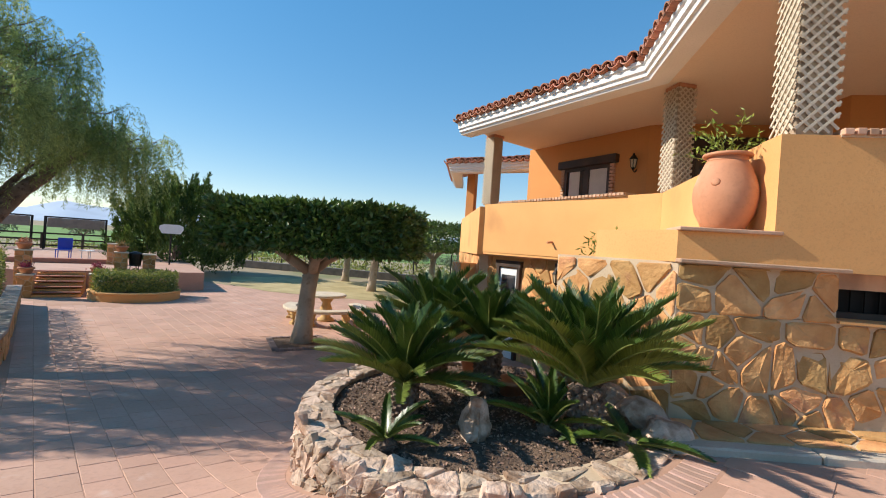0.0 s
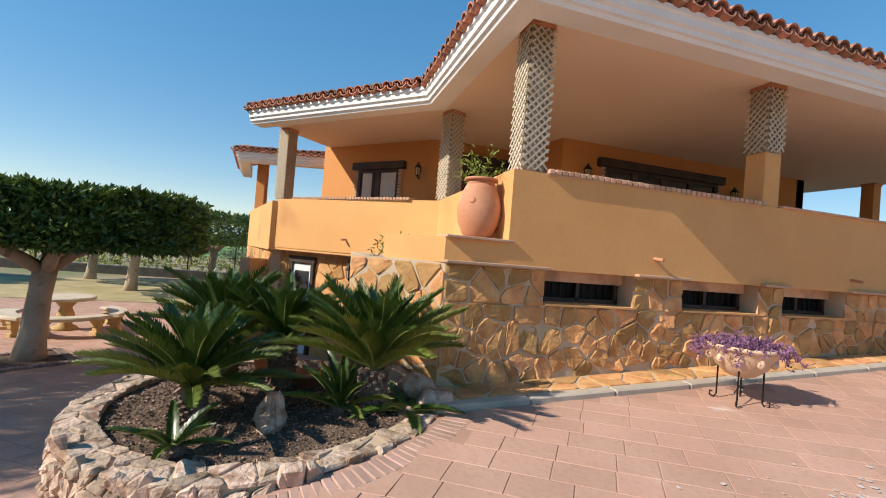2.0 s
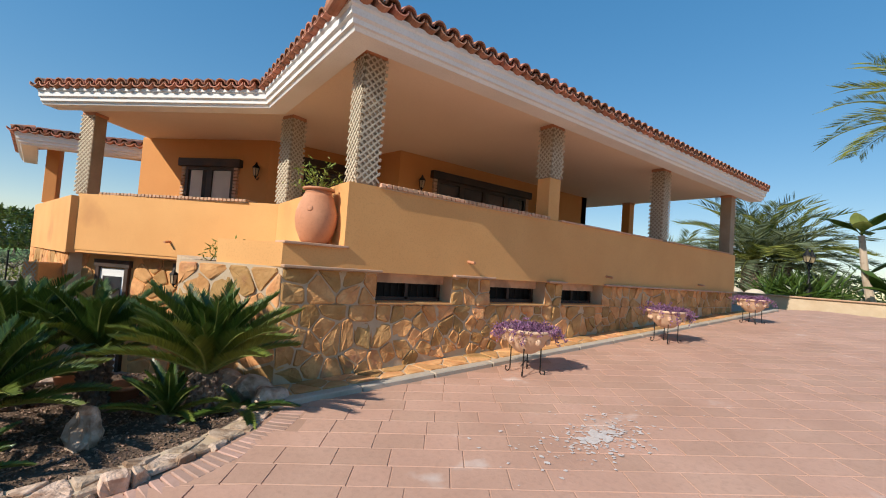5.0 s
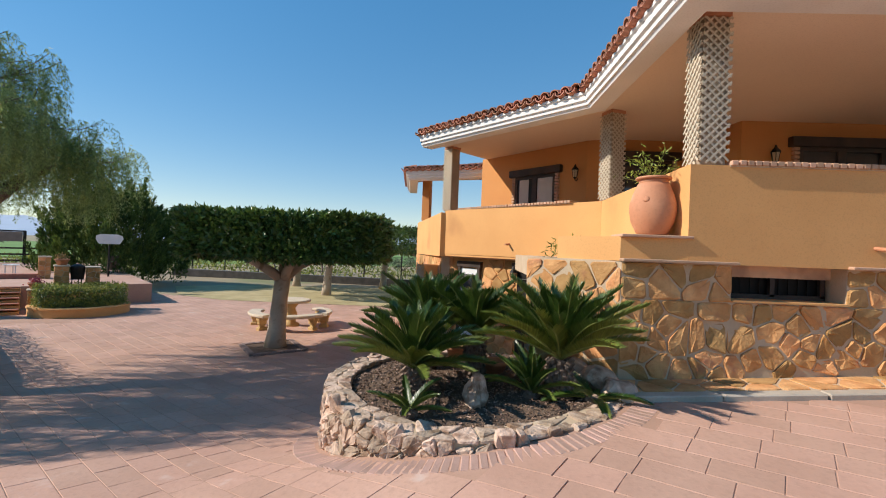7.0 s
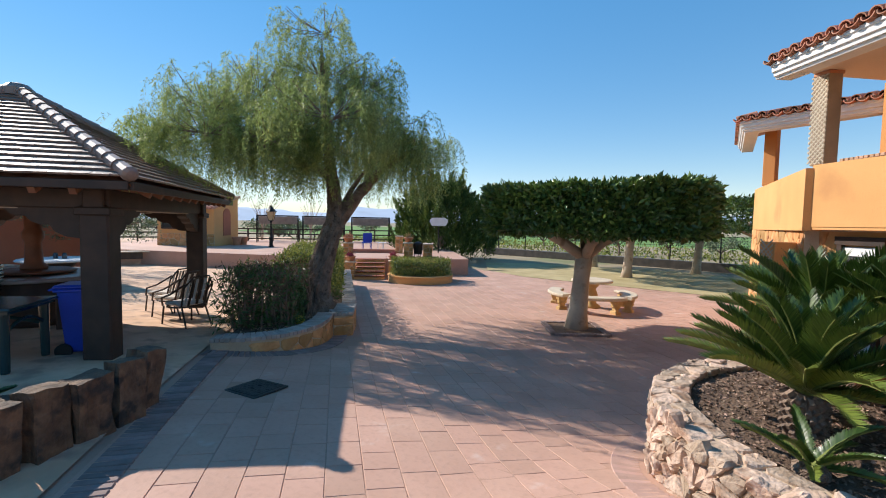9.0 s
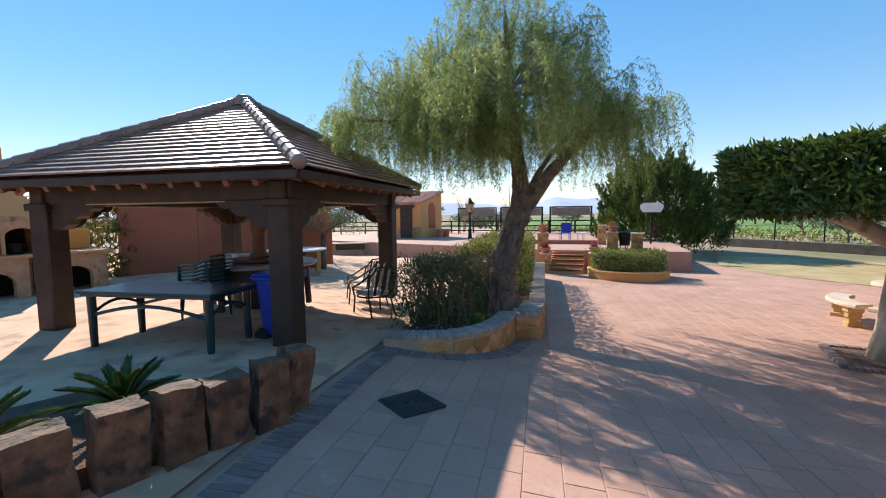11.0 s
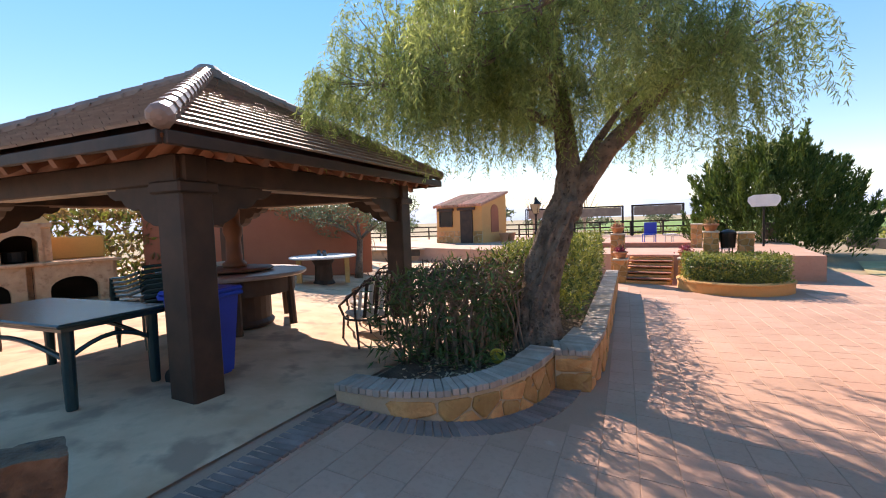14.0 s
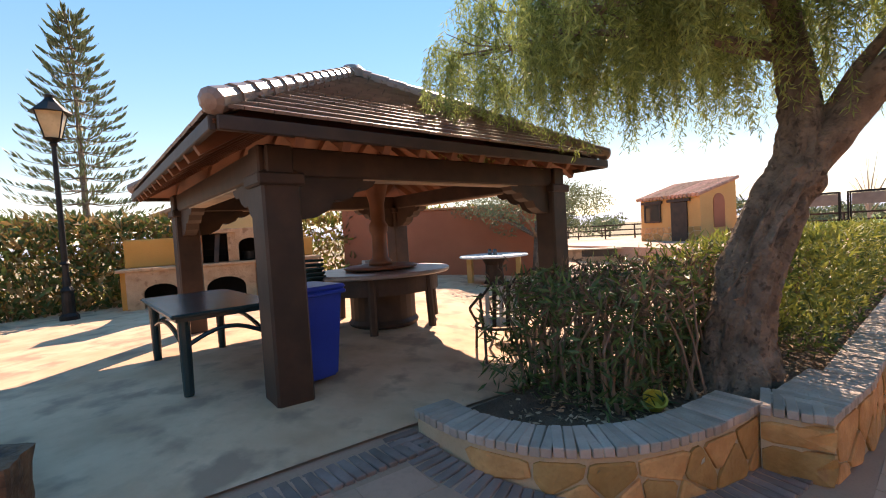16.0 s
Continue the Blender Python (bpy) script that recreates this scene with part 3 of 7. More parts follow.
for x0, x1 in WINDOWS:
    w = thing("basement_window", "long low basement window with dark iron bars", "window", group="basement windows")
    cx = (x0 + x1) / 2
    bm = bmesh.new()
    for zz in (1.64, 1.94):
        box(bm, cx, 4.36, zz, x1 - x0, 0.05, 0.05)
    for xx in (x0 + 0.03, cx, x1 - 0.03):
        box(bm, xx, 4.36, 1.79, 0.05, 0.05, 0.3)
    part("window_frame", bm, DARKWOOD, w)
    part("pane", box(bmesh.new(), cx, 4.42, 1.79, x1 - x0, 0.012, 0.3), DIMGLASS, w)
    # Black backing sheet, painted as the unlit space behind the pane.
    part("reveal", box(bmesh.new(), cx, 4.5, 1.79, x1 - x0, 0.04, 0.36), SOOT_SHADE, w)
    bars = 11
    bar = link_mesh("bar", box(bmesh.new(), 0, 0, 0, 0.014, 0.014, 0.34), DIMGLASS)
    for i in range(bars):
        shared("bar", bar, w, Matrix.Translation((x0 + (x1 - x0) * (i + 0.5) / bars, 4.385, 1.78)))
    part("rail", box(bmesh.new(), cx, 4.375, 1.86, x1 - x0, 0.012, 0.022), BLACKIRON, w)
    part("window_sill", box(bmesh.new(), cx, 4.2, 1.605, x1 - x0 + 0.04, 0.3, 0.02), STUCCO, w)
# the chamfered stone corner and the ledge that carries the jar
side_a, side_b = (0.30, 4.96), (1.16, 4.10)
corner = wall_strip("stone_corner", side_a, side_b, 0.5, -0.5, BASE_T, MORTAR)
stone_facing(corner, lambda u, v, d: (side_a[0] + 0.707 * u - 0.707 * d, side_a[1] - 0.707 * u - 0.707 * d, -0.3 + v), 1.21, 2.26, 0.21, 11, STONE, proud=0.014, gap=0.022, rough=0.008)
bm = prism(bmesh.new(), [(1.22, 4.16), (1.84, 4.16), (1.90, 4.6), (1.84, 7.3), (0.6, 8.4), (0.45, 5.0)], BASE_T - 0.3, BASE_T)
part("ledge_base", bm, MORTAR, house)
bm = prism(bmesh.new(), [(1.14, 4.10), (1.84, FACE_Y), (1.86, 5.3), (0.62, 4.72)], BASE_T, 2.24)
bmesh.ops.recalc_face_normals(bm, faces=bm.faces)
part("jar_ledge", bm, STUCCO, house, "stucco ledge box")
part("ledge_cap", box(bmesh.new(), 1.5, 4.20, 2.25, 0.74, 0.34, 0.03, 0, 0.006), BRICK, house)
# lower walls under the diagonal and the far wing
D0, D1 = Vector((2.0, 7.8)), Vector((-0.95, 10.85))
lower = wall_strip("lower_wall", tuple(D1), tuple(D0), 0.3, -0.5, 1.92, STUCCO)
wing = wall_strip("wing_wall", (-2.1, 15.4), (-1.0, 10.6), 0.3, -0.5, 1.86, MORTAR)
wd = Vector((1.1, -4.8)).normalized()
stone_facing(wing, lambda u, v, d: (-2.1 + wd.x * u - 0.975 * d, 15.4 + wd.y * u - 0.22 * d, -0.4 + v), 4.9, 2.25, 0.28, 17, STONE)
dd = (D0 - D1).normalized()
stone_facing(lower, lambda u, v, d: (D1.x + dd.x * u - 0.72 * d, D1.y + dd.y * u - 0.70 * d, -0.4 + v), 2.4, 2.3, 0.27, 19, STONE, keep=lambda u, v: not (0.5 < u < 1.45 and v < 2.25))


# ---- stone planter with cycads ----
def ring_point(a, out=0.0):
    """A place on the planter's rim line, by angle."""
    return (-0.36 + (1.52 + out) * math.cos(a), 4.42 + (1.52 + out) * math.sin(a))


planter = thing("stone_planter", "low round planter wall of rough pale rubble stones", "planter")
bm = bmesh.new()
N = 64
A0, A1 = radians(95), radians(395)
inner, outer = [], []
for i in range(N + 1):
    a = A0 + (A1 - A0) * i / N
    (xo, yo), (xi, yi) = ring_point(a, 0.10), ring_point(a, -0.14)
    top = 0.53 + 0.12 * smoothstep(-1.0, 1.2, xo)
    outer.append((bm.verts.new((xo, yo, ground(xo, yo) - 0.1)), bm.verts.new((xo, yo, top))))
    inner.append((bm.verts.new((xi, yi, ground(xi, yi) - 0.1)), bm.verts.new((xi, yi, top))))
for i in range(N):
    bm.faces.new((outer[i][0], outer[i + 1][0], outer[i + 1][1], outer[i][1]))
    bm.faces.new((outer[i][1], outer[i + 1][1], inner[i + 1][1], inner[i][1]))
    bm.faces.new((inner[i][1], inner[i + 1][1], inner[i + 1][0], inner[i][0]))
core = part("wall_core", bm, MORTAR, planter)
ARC = 1.68 * (A1 - A0)


def planter_out(u, v, d):
    a = A0 + u / 1.68
    x, y = ring_point(a, 0.10 + d)
    return (x, y, -0.35 + v)


stone_facing(core, planter_out, ARC, 1.0, 0.115, 23, RUBBLE, proud=0.042, gap=0.012, aspect=1.3, rough=0.014,
             keep=lambda u, v: ground(*ring_point(A0 + u / 1.68, 0.1)) - 0.08 < -0.35 + v < 0.53 + 0.12 * smoothstep(-1.0, 1.2, ring_point(A0 + u / 1.68)[0]))


def planter_top(u, v, d):
    a = A0 + u / 1.6
    x, y = ring_point(a, -0.16 + v)
    return (x, y, 0.525 + 0.12 * smoothstep(-1.0, 1.2, x) + d)


stone_facing(core, planter_top, 1.6 * (A1 - A0), 0.29, 0.125, 29, RUBBLE, proud=0.020, gap=0.014, aspect=1.5, rough=0.006)
bm = bmesh.new()


def soil_z(x, y):
    d = math.hypot(x + 0.36, y - 4.42) / 1.42
    return max(0.485 + 0.12 * smoothstep(-1.0, 1.2, x), ground(x, y) + 0.02) + 0.07 * (1 - d * d) + 0.02 * noise.noise(Vector((x * 3, y * 3, 0)))


rows = []
for k in range(13):
    row = []
    for i in range(48):
        x, y = ring_point(2 * math.pi * i / 48, -0.1 - 1.38 * (1 - k / 12))
        row.append(bm.verts.new((x, y, soil_z(x, y))))
    rows.append(row)
for a, b in zip(rows, rows[1:]):
    for i in range(48):
        bm.faces.new((a[i], b[i], b[(i + 1) % 48], a[(i + 1) % 48]))
soil = solid("planter_soil", bm, EARTH, "brown bark mulch in the planter", "soil", smooth=True)
rr = np.random.default_rng(19)
chips = []
for i in range(5200):
    a, r = rr.uniform(0, 6.283), 1.40 * math.sqrt(rr.uniform(0, 1))
    x, y = -0.36 + r * math.cos(a), 4.42 + r * math.sin(a)
    chips.append((x, y, soil_z(x, y) + 0.008))
leaves("bark_chips", noise_mat("pale_bark_chip", (0.14, 0.088, 0.055), (0.36, 0.26, 0.18), 0.95, 40, 6, 0.3, per_island=0.5), soil, chips, rr.normal(size=(5200, 3)) * [1, 1, 0.25], 0.032, 0.018, 20, 0.4)


LEAF_CYCAD_OLD = noise_mat("older_cycad_leaf", (0.080, 0.125, 0.016), (0.17, 0.21, 0.034), 0.42, 30, 2, 0.0, per_island=0.3, through_light=0.15)
FROND_RIB = noise_mat("frond_rib", (0.12, 0.15, 0.03), (0.20, 0.22, 0.05), 0.85, 30, 3, 0.0)


def spikes(name, mat, parent, pos, way, edge, length, width, seed):
    """Stiff narrow leaflets, widest near the base; way carries each one's share of the length."""
    rng = np.random.default_rng(seed)
    pos, way, edge = np.asarray(pos, float), np.asarray(way, float), np.asarray(edge, float)
    n = len(pos)
    way = way + rng.normal(size=(n, 3)) * 0.05
    ln = np.linalg.norm(way, axis=1, keepdims=True)
    way = way / ln
    side = edge - way * np.sum(edge * way, axis=1, keepdims=True)
    side /= np.maximum(np.linalg.norm(side, axis=1, keepdims=True), 1e-6)
    ln = ln * length * rng.uniform(0.92, 1.08, (n, 1))
    a, b = side * width / 2, side * width * 0.42
    v = np.stack([pos + a * 0.7, pos - a * 0.7, pos + way * ln * 0.5 - a, pos + way * ln * 0.5 + a, pos + way * ln - b * 0.1 - [0, 0, 0.004]], 1).reshape(-1, 3)
    me = bpy.data.meshes.new(name)
    k = np.arange(n) * 5
    quads, tris = np.stack([k, k + 1, k + 2, k + 3], 1), np.stack([k + 3, k + 2, k + 4], 1)
    me.from_pydata(v.tolist(), [], quads.tolist() + tris.tolist())
    me.materials.append(mat)
    ob = new(name, me)
    ob.parent = parent
    ob["kind"] = "stuff"
    return ob


def cycad(name, x, y, z, trunk_h, reach, count, seed, rise=(15, 75), trunk_r=0.13):
    """A cycad: scaly trunk and a crown of arching fronds with stiff leaflets."""
    rng = random.Random(seed)
    palm = thing(name, "dark green cycad palm with arching stiff fronds", "palm", Matrix.Translation((x, y, z)), "cycads in the planter")
    bm = bmesh.new()
    lathe(bm, [(trunk_r * 0.9, -0.1), (trunk_r, 0.05), (trunk_r * 1.1, trunk_h * 0.6), (trunk_r * 0.7, trunk_h)], 12)
    for i in range(90):
        a, h = i * 2.4, trunk_h * (i / 90)
        r = trunk_r * 1.02
        box(bm, 0, 0, 0, 0.05, 0.03, 0.05, 0, 0, pose(r * math.cos(a), r * math.sin(a), h, 0, 35, math.degrees(a)))
    tagged(part("trunk", bm, BARK, palm, smooth=False), kind="stuff")
    for f in range(count):
        az = f * 2.39996 + rng.uniform(-0.2, 0.2)
        el = radians(rise[0] + (rise[1] - rise[0]) * (f / count) ** 0.8 + rng.uniform(-6, 6))
        ln = reach * rng.uniform(0.85, 1.1) * (0.8 if el > 1.2 else 1.0)
        pts, dirs = [], []
        p, e = Vector((0, 0, trunk_h)), el
        steps = 24
        bend = rng.uniform(0.5, 1.0)
        roll = rng.uniform(-0.35, 0.35)
        for k in range(steps):
            d = Vector((math.cos(az) * math.cos(e), math.sin(az) * math.cos(e), math.sin(e)))
            pts.append(p.copy())
            dirs.append(d)
            p = p + d * ln / steps
            e -= radians(0.5 + 2.4 * (k / steps) * bend)
            az += radians(roll)
        stem = bmesh.new()
        tube(stem, pts[::4] + [pts[-1]], [0.012 - 0.0015 * i for i in range(len(pts[::4]) + 1)], 5)
        frond = part("frond", stem, FROND_RIB, palm)
        pos, way, edge = [], [], []
        for k in range(3, steps):
            flat = Vector((-dirs[k].y, dirs[k].x, 0)).normalized()
            up = flat.cross(dirs[k])
            if up.z < 0:
                up = -up
            for h in (0.0, 0.2, 0.4, 0.6, 0.8):
                q = pts[k] + dirs[k] * ln / steps * h
                t = (k + h) / steps
                for sd in (-1, 1):
                    w = (flat * sd * (0.95 - 0.35 * t) + dirs[k] * (0.55 + 0.6 * t) + up * 0.55).normalized()
                    pos.append(q)
                    way.append(w * (0.55 + 0.75 * math.sin(math.pi * (0.12 + 0.80 * t))))
                    edge.append(dirs[k])
        spikes("leaflet", LEAF_CYCAD if f > count * 0.3 else LEAF_CYCAD_OLD, frond, pos, way, edge, 0.135 * reach, 0.0095, seed + f)
    return palm


cycad("cycad", -1.00, 3.92, 0.52, 0.27, 0.80, 54, 1, (14, 87), 0.10)
cycad("cycad", -0.92, 4.85, 0.50, 0.50, 0.88, 46, 2, (22, 85), 0.12)
cycad("cycad", 0.47, 3.78, 0.60, 0.38, 0.88, 70, 3, (28, 88), 0.11)
cycad("cycad", -0.34, 4.56, 0.56, 0.46, 0.78, 42, 4, (24, 85), 0.11)
cycad("cycad", 0.20, 3.80, 0.58, 0.05, 0.50, 20, 5, (15, 82), 0.06)
cycad("cycad", -0.97, 3.32, 0.52, 0.04, 0.38, 9, 6, (8, 60), 0.05)
cycad("cycad", 0.74, 3.60, 0.62, 0.05, 0.50, 8, 8, (-6, 28), 0.05)

# ---- pavilion ----
CORNER = Vector((-6.94, 1.80))
PS, EZ, APEX, PFL = 4.9, 2.30, 3.72, 0.12


def pav(u, v, z):
    p = CORNER + AX * u + AY * v
    return Vector((p.x, p.y, z))


PAVROT = math.degrees(math.atan2(AX.y, AX.x))
# Pale tan that paints light thrown up from the ground onto the beams.
BOUNCE_PALE = noise_mat("bounce_lit_underside", (0.34, 0.25, 0.18), (0.46, 0.36, 0.27), 0.7, 24, 4, 0.2)
pavilion = thing("pavilion", "open wooden pavilion with dark posts and brown tiled hip roof", "pavilion")
OV = 0.56
for k, (u, v) in enumerate(((OV, OV), (PS - OV, OV), (PS - OV, PS - OV), (OV, PS - OV))):
    p = pav(u, v, 0)
    bm = box(bmesh.new(), p.x, p.y, (PFL - 0.1 + 2.0) / 2, 0.31, 0.31, 2.0 - PFL + 0.1, PAVROT, 0.02)
    part("post", bm, DARKWOOD, pavilion)
    box_cap = box(bmesh.new(), p.x, p.y, 1.93, 0.38, 0.38, 0.10, PAVROT, 0.015)
    part("post_cap", box_cap, DARKWOOD, pavilion)
for a, b in (((0.40, OV), (PS - 0.40, OV)), ((0.40, PS - OV), (PS - 0.40, PS - OV)), ((OV, 0.40), (OV, PS - 0.40)), ((PS - OV, 0.40), (PS - OV, PS - 0.40))):
    p, q = pav(*a, 0), pav(*b, 0)
    rz = math.degrees(math.atan2(q.y - p.y, q.x - p.x))
    bm = box(bmesh.new(), (p.x + q.x) / 2, (p.y + q.y) / 2, 2.08, (q - p).length, 0.22, 0.24, rz, 0.015)
    part("beam", bm, DARKWOOD, pavilion)
    # Added thin strip: the beam's own underside, coloured as lit from below.
    part("beam_board", box(bmesh.new(), (p.x + q.x) / 2, (p.y + q.y) / 2, 1.953, (q - p).length - 1.9, 0.17, 0.014, rz), BOUNCE_PALE, pavilion, "pale strip painting ground light on the planed beam underside")
    # scrolled brackets on both posts
    for t0, s in ((OV - 0.40 + 0.15, 1), ((q - p).length - (OV - 0.40 + 0.15), -1)):
        m = Matrix.Translation(p) @ pose(0, 0, 0, 0, 0, rz) @ Matrix.Translation((t0, 0, 0))
        prof = [(0, 1.96), (0.78, 1.96), (0.74, 1.90), (0.66, 1.86), (0.58, 1.87), (0.52, 1.80), (0.42, 1.76), (0.34, 1.77), (0.28, 1.68), (0.16, 1.62), (0, 1.60)]
        bm = bmesh.new()
        fa = [bm.verts.new(m @ Vector((x * s, -0.08, z))) for x, z in prof]
        fb = [bm.verts.new(m @ Vector((x * s, 0.08, z))) for x, z in prof]
        bm.faces.new(fa)
        bm.faces.new(fb[::-1])
        for i in range(len(prof)):
            j = (i + 1) % len(prof)
            bm.faces.new((fa[i], fb[i], fb[j], fa[j]))
        bmesh.ops.recalc_face_normals(bm, faces=bm.faces)
        part("bracket", bm, DARKWOOD, pavilion, "scroll-cut dark wooden bracket")
CEN = pav(PS / 2, PS / 2, APEX)
corners = [pav(0, 0, EZ), pav(PS, 0, EZ), pav(PS, PS, EZ), pav(0, PS, EZ)]
for k in range(4):
    a, b = corners[k], corners[(k + 1) % 4]
    bm = bmesh.new()
    lo = Vector((0, 0, -0.06))
    vs = [bm.verts.new(p + lo) for p in (a, b, CEN)]
    f = bm.faces.new(vs)
    f.normal_update()
    if f.normal.z < 0:
        f.normal_flip()
    bmesh.ops.solidify(bm, geom=[f], thickness=0.03)
    deck = part("roof_boarding", bm, REDWOOD, pavilion, "reddish roof boarding")
    # eaves board
    d = (b - a).normalized()
    rz = math.degrees(math.atan2(d.y, d.x))
    mid_e = (a + b) / 2
    part("fascia", box(bmesh.new(), mid_e.x, mid_e.y, EZ - 0.08, (b - a).length - 0.04, 0.05, 0.10, rz, 0.008), DARKWOOD, pavilion)
    # rafters under the boarding
    raf = link_mesh("rafter", box(bmesh.new(), 0, 0, 0, 0.07, 1.0, 0.10), REDWOOD)
    inward = (CEN - mid_e)
    inward.z = 0
    run = inward.length
    inward.normalize()
    pitch = math.degrees(math.atan2(APEX - EZ, run))
    for i in range(13):
        t = (i + 0.5) / 13
        reach = (1 - abs(2 * t - 1)) * run
        if reach < 0.3:
            continue
        p0 = a + (b - a) * t
        ln = math.hypot(reach, reach * math.tan(radians(pitch)))
        c = p0 + inward * reach / 2 + Vector((0, 0, reach / 2 * math.tan(radians(pitch)) - 0.15))
        shared("rafter", raf, pavilion, pose(c.x, c.y, c.z, pitch, 0, math.degrees(math.atan2(inward.y, inward.x)) - 90) @ Matrix.Diagonal((1, ln, 1, 1)))
    # flat tiles in overlapping courses
    tb = bmesh.new()
    nrm = (b - a).cross(CEN - a).normalized()
    if nrm.z < 0:
        nrm = -nrm
    up = (CEN - mid_e).normalized()
    slope = (CEN - mid_e).length
    courses, w = 19, 0.20
    rng = random.Random(40 + k)
    for c in range(courses):
        s0, s1 = slope * c / courses, slope * (c + 1.25) / courses
        half = (b - a).length / 2 * (1 - c / courses)
        n = max(1, round(2 * half / w))
        for i in range(n):
            x0, x1 = -half + 2 * half * i / n + 0.004, -half + 2 * half * (i + 1) / n - 0.004
            lift = 0.045 + rng.uniform(-0.0012, 0.0012)
            s0j = s0 + (0.0 if (i + c) % 2 else 0.004)
            q = [mid_e + d * x0 + up * s0j + nrm * lift, mid_e + d * x1 + up * s0j + nrm * lift, mid_e + d * x1 + up * min(s1, slope) + nrm * 0.012, mid_e + d * x0 + up * min(s1, slope) + nrm * 0.012]
            vt = [tb.verts.new(p) for p in q]
            vb = [tb.verts.new(p - nrm * 0.024) for p in q]
            tb.faces.new(vt)
            for e0, e1 in ((0, 1), (1, 2), (3, 0)):
                tb.faces.new((vt[e0], vb[e0], vb[e1], vt[e1]))
    bmesh.ops.recalc_face_normals(tb, faces=tb.faces)
    tagged(part("roof_tiles", tb, PAVTILE, pavilion), kind="stuff")
    # round hip tiles
    hip = CEN - a
    k2 = 14
    for i in range(k2):
        p, q = a + hip * (i / k2) + Vector((0, 0, 0.05)), a + hip * ((i + 1.12) / k2) + Vector((0, 0, 0.05))
        if i:
            bm = tube(bmesh.new(), [p, q], [0.092, 0.076], 10)
        else:
            w = hip.normalized()
            bm = tube(bmesh.new(), [p - w * 0.045, p - w * 0.035, p - w * 0.012, p, q], [0.02, 0.055, 0.084, 0.092, 0.076], 10)
        part("hip_tile", bm, PAVTILE, pavilion, smooth=False)
part("roof_finial", lathe(bmesh.new(), [(0.20, -0.06), (0.20, 0.05), (0.13, 0.12), (0.03, 0.15)], 16, CEN), PAVTILE, pavilion)

# ---- hedge bed with its low wall ----
bed = thing("bed_wall", "low yellow stone bed wall with brick-on-edge coping", "wall", kind="structure")
front = []
for i in range(13):
    t = i / 12
    a, b, c = Vector((-7.50, 2.86)), Vector((-6.42, 3.95)), Vector((-7.80, 5.18))
    front.append(a * (1 - t) ** 2 + b * 2 * t * (1 - t) + c * t * t)


def low_wall(pts, width, top, parent, seed, stone=0.2):
    ln = sum((b - a).length for a, b in zip(pts, pts[1:]))
    acc = [0.0]
    for a, b in zip(pts, pts[1:]):
        acc.append(acc[-1] + (b - a).length)

    def at(u, d):
        u = min(max(u, 0.0), ln - 1e-6)
        for i in range(len(pts) - 1):
            if acc[i + 1] >= u:
                f = (u - acc[i]) / (acc[i + 1] - acc[i])
                p = pts[i].lerp(pts[i + 1], f)
                t0 = (pts[min(i + 1, len(pts) - 1)] - pts[i]).normalized()
                return p + Vector((t0.y, -t0.x)) * d, t0
    bm = bmesh.new()
    n = max(2, int(ln / 0.2))
    rows = []
    for i in range(n + 1):
        u = ln * i / n
        (pa, _), (pb, _) = at(u, 0), at(u, -width)
        rows.append([bm.verts.new((pa.x, pa.y, ground(pa.x, pa.y) - 0.1)), bm.verts.new((pa.x, pa.y, top)), bm.verts.new((pb.x, pb.y, top)), bm.verts.new((pb.x, pb.y, ground(pb.x, pb.y) - 0.1))])
    for a, b in zip(rows, rows[1:]):
        for i in range(3):
            bm.faces.new((a[i], b[i], b[i + 1], a[i + 1]))
    bm.faces.new(rows[0])
    bm.faces.new(rows[-1][::-1])
    bmesh.ops.recalc_face_normals(bm, faces=bm.faces)
    body = part("wall_body", bm, MORTAR, parent)

    def out(u, v, d):
        p, _ = at(u, d)
        return (p.x, p.y, top - 0.055 - 0.62 + v)
    stone_facing(body, out, ln, 0.62, stone, seed, STONE, proud=0.02, gap=0.014, aspect=1.5, keep=lambda u, v: top - 0.675 + v > ground(*at(u, 0)[0]) - 0.05)
    me = link_mesh("coping_brick", box(bmesh.new(), 0, 0, 0, 0.062, width + 0.06, 0.06, 0, 0.006), COPING)
    k = int(ln / 0.067)
    rng = random.Random(seed)
    for i in range(k):
        p, t0 = at(ln * (i + 0.5) / k, -width / 2)
        shared("coping_brick", me, body, pose(p.x, p.y, top + 0.012 + rng.uniform(-0.004, 0.004), 0, rng.uniform(-2, 2), math.degrees(math.atan2(t0.y, t0.x)) + rng.uniform(-2, 2)))
    return body


COPING = noise_mat("grey_weathered_coping", (0.36, 0.29, 0.24), (0.48, 0.41, 0.35), 0.9, 40, 5, 0.6, per_object=0.2)
low_wall(front, 0.24, 0.12, bed, 51)
low_wall([Vector((-7.74, 5.16)), Vector((-7.60, 5.48)), Vector((-8.28, 6.12))], 0.34, 0.11, bed, 53)
low_wall([Vector((-8.26, 6.10)), Vector((-13.4, 10.05))], 0.24, 0.12, bed, 55)
bm = prism(bmesh.new(), [(-7.62, 3.0), (-7.2, 3.9), (-7.85, 5.05), (-8.4, 5.85), (-13.4, 9.8), (-14.2, 8.8), (-9.6, 5.0), (-8.4, 3.7)], -0.4, 0.03)
solid("bed_soil", bm, EARTH, "dry earth with fallen leaves in the bed", "soil")
rr = np.random.default_rng(29)
k = rr.uniform(0, 1, (1800, 1))
lit = np.array([[-7.7, 3.9, 0.036]]) * (1 - k) + np.array([[-9.9, 6.2, 0.036]]) * k + rr.normal(size=(1800, 3)) * [0.30, 0.30, 0.004]
litter = thing("fallen_leaves", "dry pale fallen leaves lying on the bed", "leaf litter", kind="stuff")
